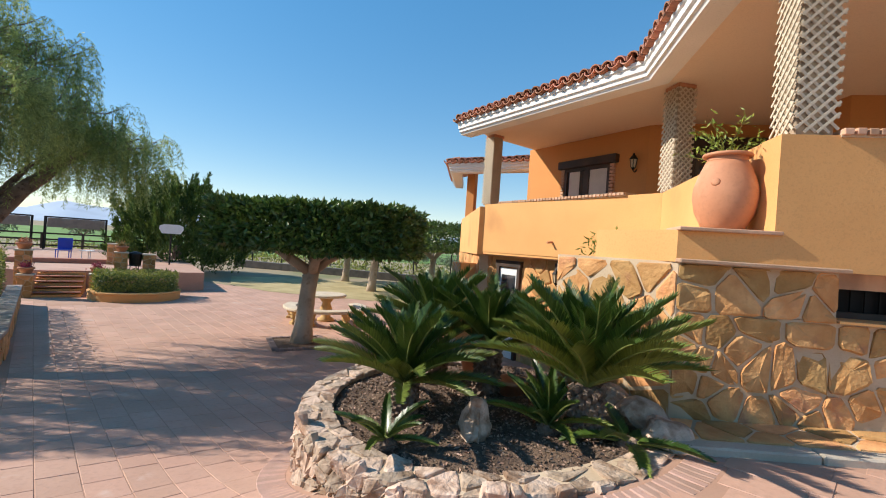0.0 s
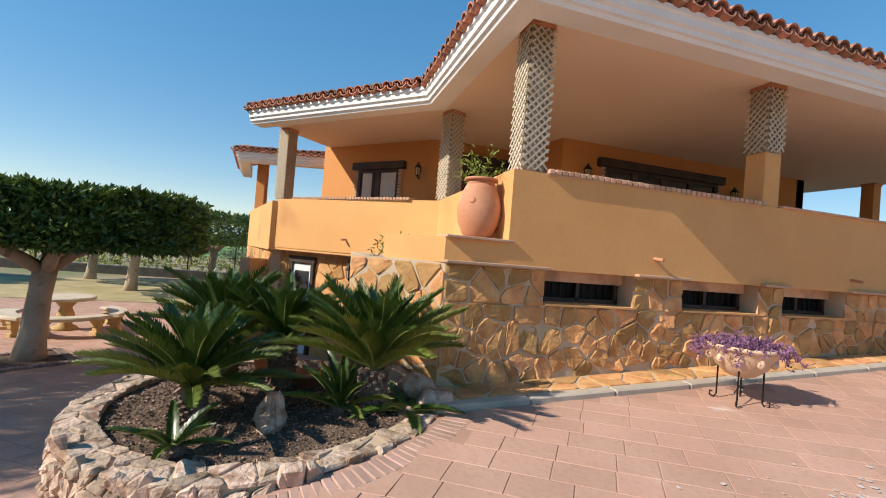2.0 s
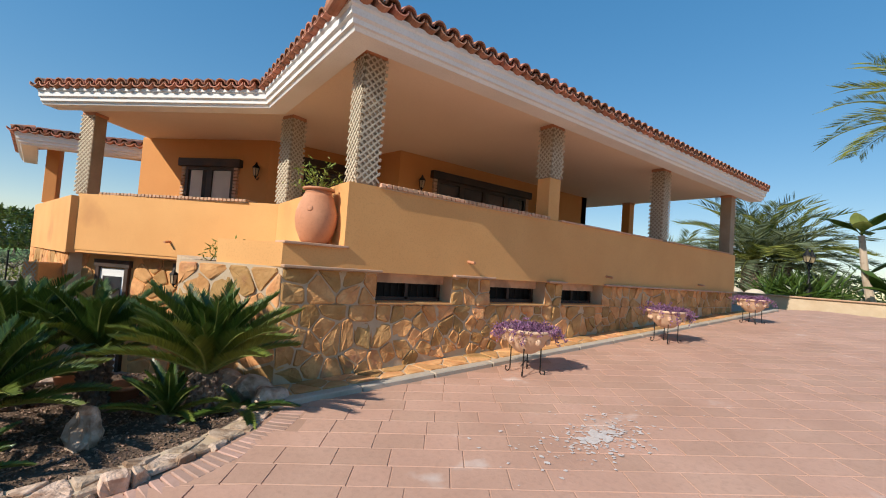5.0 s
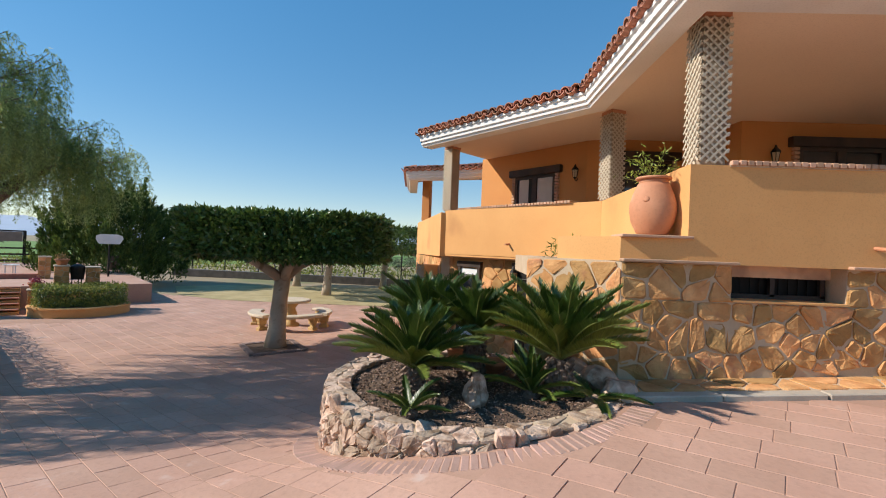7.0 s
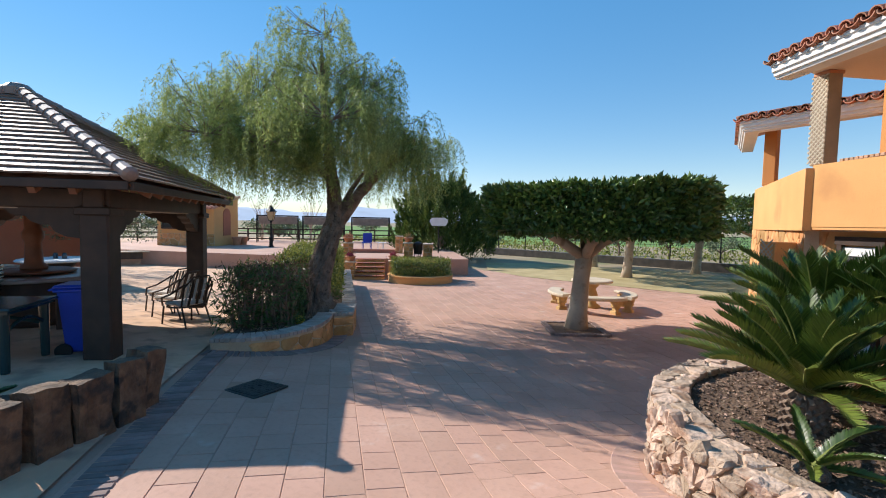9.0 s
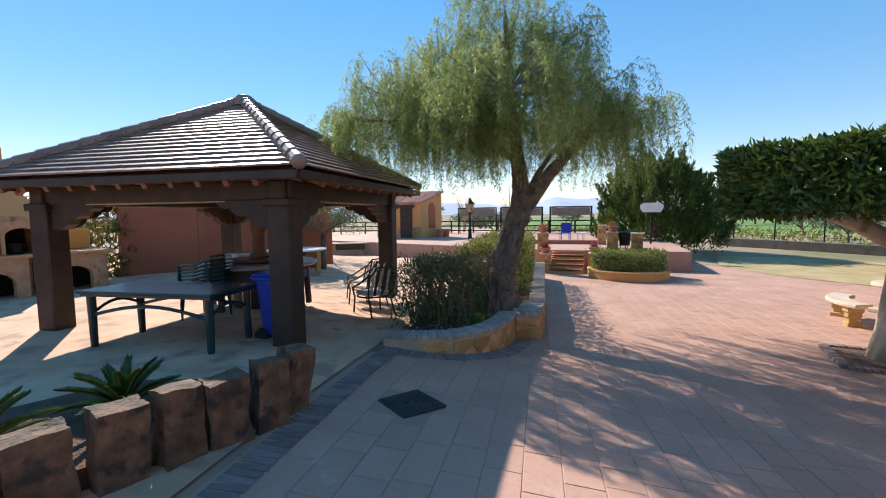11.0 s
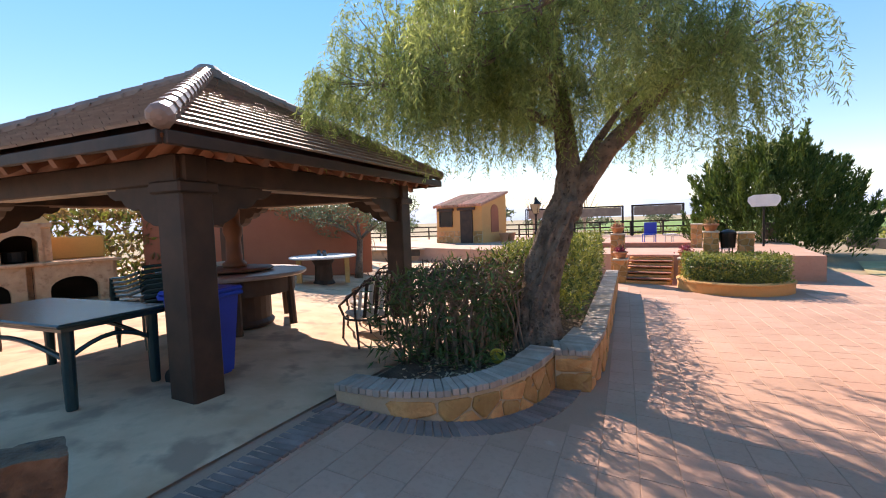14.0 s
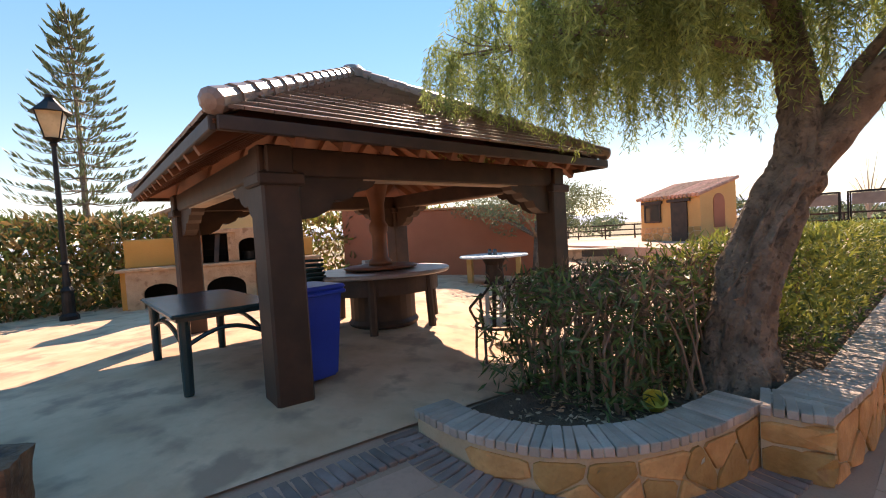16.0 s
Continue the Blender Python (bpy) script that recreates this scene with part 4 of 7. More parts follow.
leaves("litter", noise_mat("dry_fallen_leaf", (0.30, 0.20, 0.11), (0.55, 0.43, 0.28), 0.9, 30, 4, 0.0, per_island=0.4), litter, lit, rr.normal(size=(1800, 3)) * [1, 1, 0.3], 0.055, 0.025, 30)
tub2 = thing("yellow_tub", "faded yellow plastic tub half buried in the bed", "tub", pose(-7.93, 4.55, 0.03, 18, 25, 40))
part("body", lathe(bmesh.new(), [(0.05, -0.02), (0.075, 0.10), (0.085, 0.10), (0.085, 0.115), (0.07, 0.115), (0.05, 0.02)], 18), noise_mat("faded_yellow_plastic", (0.50, 0.42, 0.05), (0.62, 0.54, 0.10), 0.6, 30, 4, 0.1), tub2)


def bush(parent, name, pts, seed, mat, length, width, count, spread, up=0.4):
    rng = np.random.default_rng(seed)
    pts = np.asarray(pts, float)
    i = rng.integers(0, len(pts), count)
    pos = pts[i] + rng.normal(size=(count, 3)) * spread
    way = rng.normal(size=(count, 3)) + np.array([0, 0, up])
    return leaves(name, mat, parent, pos, way, length, width, seed)


def shell_points(lo, hi, n, seed, m=None, thick=0.18, top=True):
    """Places in the outer skin of a clipped block."""
    rng = np.random.default_rng(seed)
    lo, hi = np.array(lo, float), np.array(hi, float)
    p = rng.uniform(lo, hi, (n * 4, 3))
    d = np.minimum(p - lo, hi - p)
    if not top:
        d[:, 2] = 9
    keep = d.min(axis=1) < thick * rng.uniform(0.2, 1.0, len(p))
    p = p[keep][:n]
    bumps = np.sin(p[:, 0] * 4.1) * np.sin(p[:, 1] * 3.7 + 1) * 0.05
    p[:, 2] += bumps
    if m is not None:
        p = p @ np.array(m.to_3x3()).T + np.array(m.translation)
    return p


# oleander hedge along the bed
HEDGE = pose(-8.35, 4.75, 0.0, 0, 0, PAVROT)
hedge = thing("oleander_hedge", "straggly oleander hedge, green with sunlit tops coloured yellow-green", "hedge")
stems = bmesh.new()
rng = random.Random(9)
tops = []
for i in range(230):
    x, y = rng.uniform(-0.8, 7.0), rng.uniform(-0.35, 0.35)
    if i < 130:
        x, y = rng.uniform(-0.7, 1.1), rng.uniform(-0.05, 1.0)
    p = HEDGE @ Vector((x, y, 0.0))
    a, b = Vector((rng.uniform(-0.12, 0.12), rng.uniform(-0.12, 0.12), 0.5)), Vector((rng.uniform(-0.3, 0.3), rng.uniform(-0.3, 0.3), rng.uniform(0.82, 1.02)))
    tube(stems, [p, p + a, p + b], [rng.uniform(0.010, 0.022), 0.010, 0.005], 5)
    tops += [p + a.lerp(b, f) for f in (0.5, 0.7, 0.85, 0.95, 1.0)]
tagged(part("stem_thicket", stems, noise_mat("oleander_stem", (0.16, 0.10, 0.07), (0.28, 0.19, 0.13), 0.9, 30, 6, 0.4), hedge), kind="stuff")
bush(hedge, "foliage", tops, 14, noise_mat("dry_pruned_leaf", (0.14, 0.085, 0.055), (0.27, 0.17, 0.10), 0.7, 20, 2, 0.0, per_island=0.4, through_light=0.2), 0.10, 0.020, 2600, 0.06, 0.6)
pts = shell_points((-0.95, -0.18, 0.06), (1.3, 1.2, 0.98), 4000, 3, HEDGE, 0.40)
leaves("foliage", LEAF_OLEANDER, hedge, pts, np.random.default_rng(4).normal(size=pts.shape) + [0, 0, 0.1], 0.14, 0.024, 5)
pts = shell_points((1.1, -0.85, 0.08), (7.3, 0.5, 1.10), 6500, 6, HEDGE, 0.3)
leaves("foliage", LEAF_OLEANDER, hedge, pts, np.random.default_rng(7).normal(size=pts.shape) + [0, 0, 0.5], 0.12, 0.026, 8)
# Sunlight on the upper hedge is coloured in with these yellow-green leaves.
pts = shell_points((0.8, -0.9, 0.30), (7.3, 0.5, 1.16), 8000, 16, HEDGE, 0.25)
leaves("foliage", LEAF_YELLOW, hedge, pts, np.random.default_rng(17).normal(size=pts.shape) + [0, 0, 0.8], 0.11, 0.024, 18)

# ---- pepper tree ----
pepper = thing("pepper_tree", "leaning pepper tree with weeping feathery foliage and rough bark", "tree")
T0 = Vector((-8.40, 5.32, -0.3))
FORK = Vector((-8.80, 5.98, 1.82))


def bark_tube(pts, radii, rings=60, seg=30, ridge=0.13, seed=0):
    """A trunk or limb with furrowed bark along its length."""
    pts = [Vector(p) for p in pts]
    n = len(pts) - 1

    def at(t):
        i = min(int(t), n - 1)
        f = t - i
        p0, p1, p2, p3 = pts[max(i - 1, 0)], pts[i], pts[i + 1], pts[min(i + 2, n)]
        p = 0.5 * ((2 * p1) + (p2 - p0) * f + (2 * p0 - 5 * p1 + 4 * p2 - p3) * f * f + (3 * p1 - p0 - 3 * p2 + p3) * f ** 3)
        return p, radii[i] * (1 - f) + radii[i + 1] * f
    bm = bmesh.new()
    prev, side = None, Vector((1, 0, 0))
    for k in range(rings + 1):
        t = n * k / rings
        p, r = at(min(t, n - 1e-5))
        q, _ = at(min(t + 0.02, n - 1e-6))
        d = (q - p).normalized() if (q - p).length > 1e-6 else Vector((0, 0, 1))
        side = (side - d * side.dot(d)).normalized()
        up = d.cross(side)
        ring = []
        for j in range(seg):
            a = 2 * math.pi * j / seg
            w = Vector((math.cos(a) * 3.2, math.sin(a) * 3.2, t * 0.8 + seed))
            h = 1 - 2 * abs(noise.noise(w * 1.6))
            lump = noise.noise(Vector((math.cos(a), math.sin(a), t * 1.3 + seed)))
            ring.append(bm.verts.new(p + (side * math.cos(a) + up * math.sin(a)) * r * (1 + ridge * (h - 0.5) + 0.14 * lump)))
        if prev:
            for j in range(seg):
                bm.faces.new((prev[j], prev[(j + 1) % seg], ring[(j + 1) % seg], ring[j]))
        prev = ring
    bm.faces.new(prev)
    return bm


part("trunk", bark_tube([T0, (-8.44, 5.34, 0.05), (-8.50, 5.36, 0.45), (-8.58, 5.47, 0.95), (-8.72, 5.77, 1.5), FORK, (-8.92, 6.04, 2.45), (-9.05, 6.03, 3.1), (-9.1, 5.9, 4.4), (-9.05, 5.8, 5.5)], [0.36, 0.275, 0.215, 0.20, 0.20, 0.185, 0.135, 0.11, 0.07, 0.02], 130, 56, 0.36), BARK, pepper, smooth=True)
part("limb", bark_tube([(-8.72, 5.80, 1.5), FORK + Vector((0.05, 0.20, 0.20)), (-8.66, 6.55, 2.50), (-8.6, 6.95, 2.92), (-8.5, 7.4, 3.4), (-8.4, 7.9, 3.9)], [0.10, 0.135, 0.12, 0.095, 0.065, 0.02], 60, 30, 0.22, seed=9), BARK, pepper, smooth=True)
BOUGHS = [
    [(-8.84, 6.1, 2.0), (-8.80, 6.4, 2.55), (-8.76, 6.7, 2.95), (-8.3, 7.0, 3.4)],
    [(-8.92, 6.02, 2.45), (-9.3, 6.25, 2.8), (-9.9, 6.6, 3.3), (-10.6, 7.0, 3.9)],
    [(-9.02, 6.03, 2.8), (-8.85, 5.3, 2.98), (-9.15, 4.5, 3.3), (-9.6, 3.6, 3.6)],
    [(-9.03, 6.03, 2.9), (-8.3, 5.4, 3.4), (-7.7, 4.9, 3.9)],
    [(-8.6, 6.95, 2.92), (-8.0, 7.3, 3.4), (-7.3, 7.6, 3.7)],
    [(-9.1, 5.9, 4.2), (-8.6, 6.1, 4.7), (-8.2, 6.5, 5.1)],
    [(-9.5, 6.35, 2.95), (-10.4, 5.6, 3.5), (-11.0, 5.0, 3.9)],
    [(-9.08, 5.95, 3.5), (-9.7, 4.9, 4.1), (-10.5, 4.0, 4.1)],
]
for i, limb in enumerate(BOUGHS):
    r = 0.085 if i < 3 else 0.06
    pp = [Vector(p) for p in limb]
    part("limb", tube(bmesh.new(), pp, [r * (1 - 0.93 * k / (len(pp) - 1)) for k in range(len(pp))], 9), BARK, pepper, smooth=True)
rng = np.random.default_rng(77)
pos, way, twig = [], [], bmesh.new()
blobs = [((-9.0, 5.8, 4.9), 1.15), ((-8.9, 5.8, 5.75), 0.75), ((-8.3, 6.3, 4.6), 0.9), ((-9.8, 4.8, 4.5), 1.2), ((-10.3, 4.1, 4.0), 1.25), ((-10.9, 3.4, 3.3), 0.95), ((-9.4, 3.6, 3.4), 0.95), ((-7.7, 7.3, 3.4), 0.95), ((-8.4, 7.6, 3.5), 1.0), ((-7.6, 5.0, 3.7), 1.05), ((-7.9, 6.3, 3.8), 1.0), ((-10.2, 7.0, 3.7), 1.3), ((-10.9, 5.6, 3.6), 1.2), ((-9.3, 7.9, 3.4), 0.9), ((-9.2, 5.2, 3.4), 1.2), ((-8.6, 4.4, 3.3), 0.9)]
total = sum(r ** 2 for _, r in blobs)
for (cx, cy, cz), r in blobs:
    # sprays hang from short twigs, so that the crown breaks into plumes
    for s in range(int(265 * r ** 2 / total * len(blobs) / 10)):
        d = rng.normal(size=3)
        d /= np.linalg.norm(d)
        d[2] = abs(d[2]) * 0.95 - 0.2
        root = np.array([cx, cy, cz]) + d * r * rng.uniform(0.3, 0.95) * np.array([1, 1, 0.75])
        tip = root + d * np.array([1, 1, 0.5]) * 0.3 + [0, 0, 0.12]
        tube(twig, [root - d * 0.5, root, tip], [0.011, 0.008, 0.004], 4)
        for _ in range(7):
            p = root + (tip - root) * rng.uniform(0, 1) + rng.normal(size=3) * 0.07
            v = np.array([d[0] * 0.4 + rng.normal() * 0.25, d[1] * 0.4 + rng.normal() * 0.25, 0.3])
            ln = rng.uniform(0.3, 1.4)
            step = 0.05
            for k in range(int(ln / step)):
                v = v * 0.85 + np.array([0, 0, -1.0]) * 0.16 + rng.normal(size=3) * 0.05
                p = p + v / max(np.linalg.norm(v), 1e-3) * step
                for q in range(4):
                    pos.append(p + rng.normal(size=3) * 0.016)
                    w = rng.normal(size=3)
                    w[2] = -abs(w[2]) - 0.35
                    way.append(w)
tagged(part("twig_work", twig, BARK, pepper), kind="stuff")
leaves("foliage", LEAF_PEPPER, pepper, pos, way, 0.085, 0.0125, 78)

# ---- clipped shade trees ----
def shade_tree(x, y, z, label, seed, lo, hi, trunk_r=0.2, count=9000, leaf=0.12, limbs=True):
    rng = random.Random(seed)
    tree = thing("shade_tree", label, "tree", Matrix.Translation((x, y, z)), "clipped shade trees")
    h = lo[2]
    pts = [Vector((0, 0, -0.1)), Vector((0.02, 0.02, 0.4)), Vector((0.06, 0.05, h * 0.55)), Vector((0.10, 0.08, h * 0.8))]
    part("trunk", tube(bmesh.new(), pts, [trunk_r * 1.35, trunk_r, trunk_r * 0.85, trunk_r * 0.9], 14), PALEBARK, tree, smooth=True)
    for i in range(5):
        a = i * 1.3 + 0.4
        e = Vector((math.cos(a) * hi[0] * 0.6, math.sin(a) * hi[1] * 0.6, h + 0.25))
        mid_p = Vector((math.cos(a) * 0.5, math.sin(a) * 0.5, h * 0.92))
        part("limb", tube(bmesh.new(), [pts[-1] - Vector((0, 0, 0.1)), mid_p, e], [trunk_r * 0.6, trunk_r * 0.5, trunk_r * 0.28], 9), PALEBARK, tree, smooth=True)
    p = shell_points(lo, hi, count, seed, None, 0.3)
    rr = np.random.default_rng(seed + 1)
    mid_xy = (np.array(lo[:2]) + np.array(hi[:2])) / 2
    e = np.abs((p[:, :2] - mid_xy) / (np.array(hi[:2]) - mid_xy))
    far = (e[:, 0] ** 2.8 + e[:, 1] ** 2.8) ** (1 / 2.8) * rr.uniform(0.97, 1.07, len(p))
    p[:, :2] = mid_xy + (p[:, :2] - mid_xy) / np.maximum(far, 1.0)[:, None]
    c = np.array([0, 0, (lo[2] + hi[2]) / 2])
    leaves("crown", LEAF_DARK, tree, p, (p - c) * [0.3, 0.3, 0.8] + rr.normal(size=p.shape) * 0.7 + [0, 0, 0.25], leaf, leaf * 0.48, seed + 2)
    return tree


shade_tree(-4.75, 9.35, -0.38, "shade tree clipped to a flat dark green slab, pale forked trunk", 31, (-2.1, -1.4, 2.08), (2.5, 1.6, 3.04), 0.2, 40000, 0.13)
for x, y, s in ((-6.9, 20.2, 41), (-4.9, 24.5, 43), (-1.8, 19.5, 45), (-9.8, 24.0, 47)):
    shade_tree(x, y, -0.4, "flat clipped shade tree with pale trunk on the lawn", s, (-2.6, -2.4, 2.2), (2.6, 2.4, 3.3), 0.2, 9000, 0.16)


# ---- terrace openings and fittings ----
def wall_frame(a, b):
    """Pose whose x runs along a wall from a to b and whose -y points out to the open side on its right."""
    return pose(a[0], a[1], 0, 0, 0, math.degrees(math.atan2(b[1] - a[1], b[0] - a[0])))


def opening(name, m, x0, x1, z0, z1, leaves_n, curtain=False):
    """A dark wooden window or door set in a wall, with a heavy lintel."""
    win = thing(name, "dark wooden terrace window with heavy beam lintel", "window")
    win.matrix_basis = m
    w = x1 - x0
    part("lintel", box(bmesh.new(), (x0 + x1) / 2, -0.05, z1 + 0.09, w + 0.34, 0.16, 0.18, 0, 0.01), DARKWOOD, win)
    for x in (x0 - 0.05, x1 + 0.05):
        bm = bmesh.new()
        k = int((z1 - z0) / 0.075)
        for i in range(k):
            box(bm, x, -0.03, z0 + (i + 0.5) * (z1 - z0) / k, 0.10, 0.09, 0.058, 0, 0.005)
        part("brick_jamb", bm, BRICK, win, "narrow brick jamb")
    part("pane", box(bmesh.new(), (x0 + x1) / 2, -0.012, (z0 + z1) / 2, w, 0.008, z1 - z0), GLASS, win)
    bm = bmesh.new()
    for i in range(leaves_n):
        l0, l1 = x0 + w * i / leaves_n, x0 + w * (i + 1) / leaves_n
        for x in (l0 + 0.035, l1 - 0.035):
            box(bm, x, -0.035, (z0 + z1) / 2, 0.07, 0.05, z1 - z0)
        for z in (z0 + 0.035, z1 - 0.035):
            box(bm, (l0 + l1) / 2, -0.035, z, l1 - l0 - 0.14, 0.048, 0.07)
    part("window_frame", bm, DARKWOOD, win)
    if curtain:
        bm = bmesh.new()
        for cx0, cx1 in ((x0 + 0.12, x0 + 0.42), (x1 - 0.55, x1 - 0.1)):
            box(bm, (cx0 + cx1) / 2, -0.02, (z0 + z1) / 2, cx1 - cx0, 0.006, z1 - z0 - 0.16)
        part("curtain", bm, CUSHION, win, "pale drawn curtain")
    return win


WIN_M = wall_frame((0.02, 11.95), (2.28, 9.46))
opening("terrace_window", WIN_M, 1.30, 2.55, FLOOR_T + 0.7, 4.00, 2, True)
opening("terrace_door", wall_frame((4.62, 7.72), (11.6, 7.72)), 1.02, 4.1, FLOOR_T, 4.18, 4)
opening("terrace_door", wall_frame((2.75, 9.3), (4.35, 9.3)), 0.25, 1.35, FLOOR_T, 4.2, 2)


def wall_lantern(m):
    lamp = thing("wall_lantern", "small black iron wall lantern with amber glass", "wall lamp", m, "wall lanterns")
    part("bracket", tube(bmesh.new(), [(0, 0, -0.02), (0, -0.06, -0.08), (0, -0.12, -0.06), (0, -0.12, 0.0)], 0.010, 6), BLACKIRON, lamp)
    part("glass", lathe(bmesh.new(), [(0.045, 0.0), (0.07, 0.16), (0.06, 0.17)], 6, (0, -0.12, 0)), LAMPGLASS, lamp)
    bm = bmesh.new()
    for k in range(6):
        a = math.pi * k / 3
        tube(bm, [(0.047 * math.cos(a), -0.12 + 0.047 * math.sin(a), 0), (0.073 * math.cos(a), -0.12 + 0.073 * math.sin(a), 0.165)], 0.006, 4)
    lathe(bm, [(0.09, 0.165), (0.085, 0.185), (0.03, 0.25), (0.012, 0.30)], 6, (0, -0.12, 0))
    lathe(bm, [(0.012, -0.05), (0.03, -0.02), (0.05, 0.0)], 6, (0, -0.12, 0))
    part("cage", bm, BLACKIRON, lamp)
    return lamp


lan = wall_lantern(WIN_M @ Matrix.Translation((3.14, 0, 3.82)))
RIGHT_M = wall_frame((4.62, 7.72), (11.6, 7.72))
copy_thing(lan, RIGHT_M @ Matrix.Translation((0.55, 0, 3.88)))
copy_thing(lan, RIGHT_M @ Matrix.Translation((4.55, 0, 3.88)))
LOW_M = wall_frame((-0.95, 10.85), (2.0, 7.8))
copy_thing(lan, LOW_M @ Matrix.Translation((2.42, 0, 1.42)))

# lower door, garage opening and trellised pier under the diagonal terrace
door = thing("lower_door", "pale grey lower door in a dark frame", "door")
door.matrix_basis = LOW_M
bm = bmesh.new()
for x in (0.66, 1.32):
    box(bm, x, -0.03, 0.62, 0.08, 0.10, 2.05)
box(bm, 0.99, -0.03, 1.70, 0.80, 0.12, 0.14)
part("door_frame", bm, DARKWOOD, door)
part("door_leaf", box(bmesh.new(), 0.99, -0.01, 0.6, 0.6, 0.05, 2.0, 0, 0.008), WHITEPAINT, door)
part("glazing", box(bmesh.new(), 0.99, -0.045, 0.95, 0.42, 0.015, 1.0), GLASS, door)
gar = thing("lower_opening", "wide shaded opening with dark lintel and railing", "door")
gar.matrix_basis = LOW_M
part("lintel", box(bmesh.new(), 3.2, -0.04, 1.72, 1.7, 0.14, 0.16, 0, 0.01), DARKWOOD, gar)
# No real hole here: a black sheet on the wall paints the opening's shade.
part("recess", box(bmesh.new(), 3.2, -0.01, 0.6, 1.5, 0.03, 2.0), SOOT_SHADE, gar)
bm = bmesh.new()
for i in range(12):
    tube(bm, [(2.5 + i * 0.125, -0.06, 0.4), (2.5 + i * 0.125, -0.06, 1.5)], 0.008, 5)
for z in (0.5, 1.45):
    tube(bm, [(2.45, -0.06, z), (3.95, -0.06, z)], 0.012, 5)
part("grille", bm, BLACKIRON, gar)
pier = part("lower_pier", box(bmesh.new(), 0, 0, 0, 0.36, 0.5, 2.1, 0, 0.01), STUCCO, house)
pier.matrix_basis = LOW_M @ Matrix.Translation((-0.32, -0.28, 0.58))
bm = bmesh.new()
for s in (-1, 1):
    for i in range(20):
        box(bm, 0, 0, 0, 0.42, 0.008, 0.024, 0, 0, pose(0, -0.262 - 0.004 * s, -0.95 + i * 0.10, 0, -45 * s, 0))
part("trellis", bm, LATTICE, pier)


def spout(m):
    s = thing("water_spout", "small clay rain spout projecting from parapet", "spout", m, "parapet spouts")
    part("pipe", tube(bmesh.new(), [(0, 0.05, 0), (0, -0.14, -0.02)], [0.022, 0.020], 8), TERRACOTTA, s)
    return s


sp = spout(pose(3.72, FACE_Y, 2.21))
for x, z in ((7.15, 2.16), (11.1, 2.14)):
    copy_thing(sp, pose(x, FACE_Y, z))
copy_thing(sp, wall_frame(C3, (1.98, 7.39)) @ Matrix.Translation((2.1, 0, 2.21)))
ball = thing("roof_ball", "white round finial on the roof corner", "finial", Matrix.Translation((1.55, 3.62, 4.86)))
part("ball", lathe(bmesh.new(), [(0.05, 0.0), (0.07, 0.03), (0.115, 0.09), (0.13, 0.15), (0.11, 0.22), (0.05, 0.265), (0.01, 0.275)], 16), WHITEPAINT, ball, smooth=True)

# clay jar and its plant
jar = thing("clay_jar", "large terracotta jar standing on the stucco ledge", "jar", Matrix.Translation((1.60, 4.42, 2.262)))
jar_body = part("body", lathe(bmesh.new(), [(0.13, 0.0), (0.17, 0.04), (0.225, 0.16), (0.247, 0.28), (0.243, 0.37), (0.215, 0.47), (0.18, 0.555), (0.16, 0.60), (0.12, 0.60), (0.12, 0.54)], 40), TERRACOTTA, jar, smooth=True)
part("neck", lathe(bmesh.new(), [(0.158, 0.598), (0.152, 0.615), (0.156, 0.64), (0.13, 0.64), (0.12, 0.60)], 40), TERRACOTTA, jar, smooth=True)
part("rim", lathe(bmesh.new(), [(0.156, 0.638), (0.182, 0.642), (0.190, 0.654), (0.184, 0.668), (0.150, 0.672), (0.132, 0.64)], 40), TERRACOTTA, jar, "rolled clay rim", smooth=True)
part("relief_mark", lathe(bmesh.new(), [(0.006, 0.0), (0.035, 0.0), (0.028, 0.008), (0.006, 0.011)], 14), TERRACOTTA, jar_body, smooth=True).matrix_basis = pose(-0.150, -0.178, 0.40, 74, 0, -40)

jp = thing("jar_plant", "light green leafy plant growing from the jar", "plant", Matrix.Translation((1.60, 4.42, 2.80)))
rng = random.Random(12)
bm = bmesh.new()
tips = []
for i in range(9):
    a = rng.uniform(0, 6.28)
    r, h = rng.uniform(0.1, 0.42), rng.uniform(0.15, 0.5)
    mid_p, tip = Vector((math.cos(a) * r * 0.3, math.sin(a) * r * 0.3, h * 0.6)), Vector((math.cos(a) * r, math.sin(a) * r, h))
    tube(bm, [(0, 0, 0), mid_p, tip], [0.006, 0.004, 0.002], 4)
    for k in range(8):
        tips.append(mid_p.lerp(tip, k / 7))
part("stems", bm, LEAF_YELLOW, jp)
bush(jp, "foliage", tips, 5, noise_mat("lime_leaf", (0.16, 0.24, 0.03), (0.30, 0.38, 0.06), 0.5, 20, 3, 0, per_island=0.3, through_light=0.35), 0.06, 0.018, 200, 0.035)
lp = thing("ledge_weed", "sparse yellow green weed on the stone ledge", "plant", Matrix.Translation((0.75, 4.75, 2.0)))
bush(lp, "foliage", [(0, 0, 0.05), (-0.1, 0.1, 0.1), (0.05, 0, 0.16), (-0.15, 0.2, 0.02)], 6, LEAF_YELLOW, 0.07, 0.02, 90, 0.06)

# ---- drive: kerb, walkway, flower bowls ----
rng = random.Random(3)
kerb = thing("kerb", "pale grey concrete kerb along the house walkway", "kerb", kind="structure")
x = 1.0
while x < 14.5:
    ln = 0.95
    z = ground(x + ln / 2, 3.5)
    part("kerb_stone", box(bmesh.new(), 0, 0, 0, ln - 0.012, 0.13, 0.26, 0, 0.012, pose(x + ln / 2, 3.62, z - 0.072, 0, -math.degrees(0.062), 0)), KERB, kerb)
    x += ln
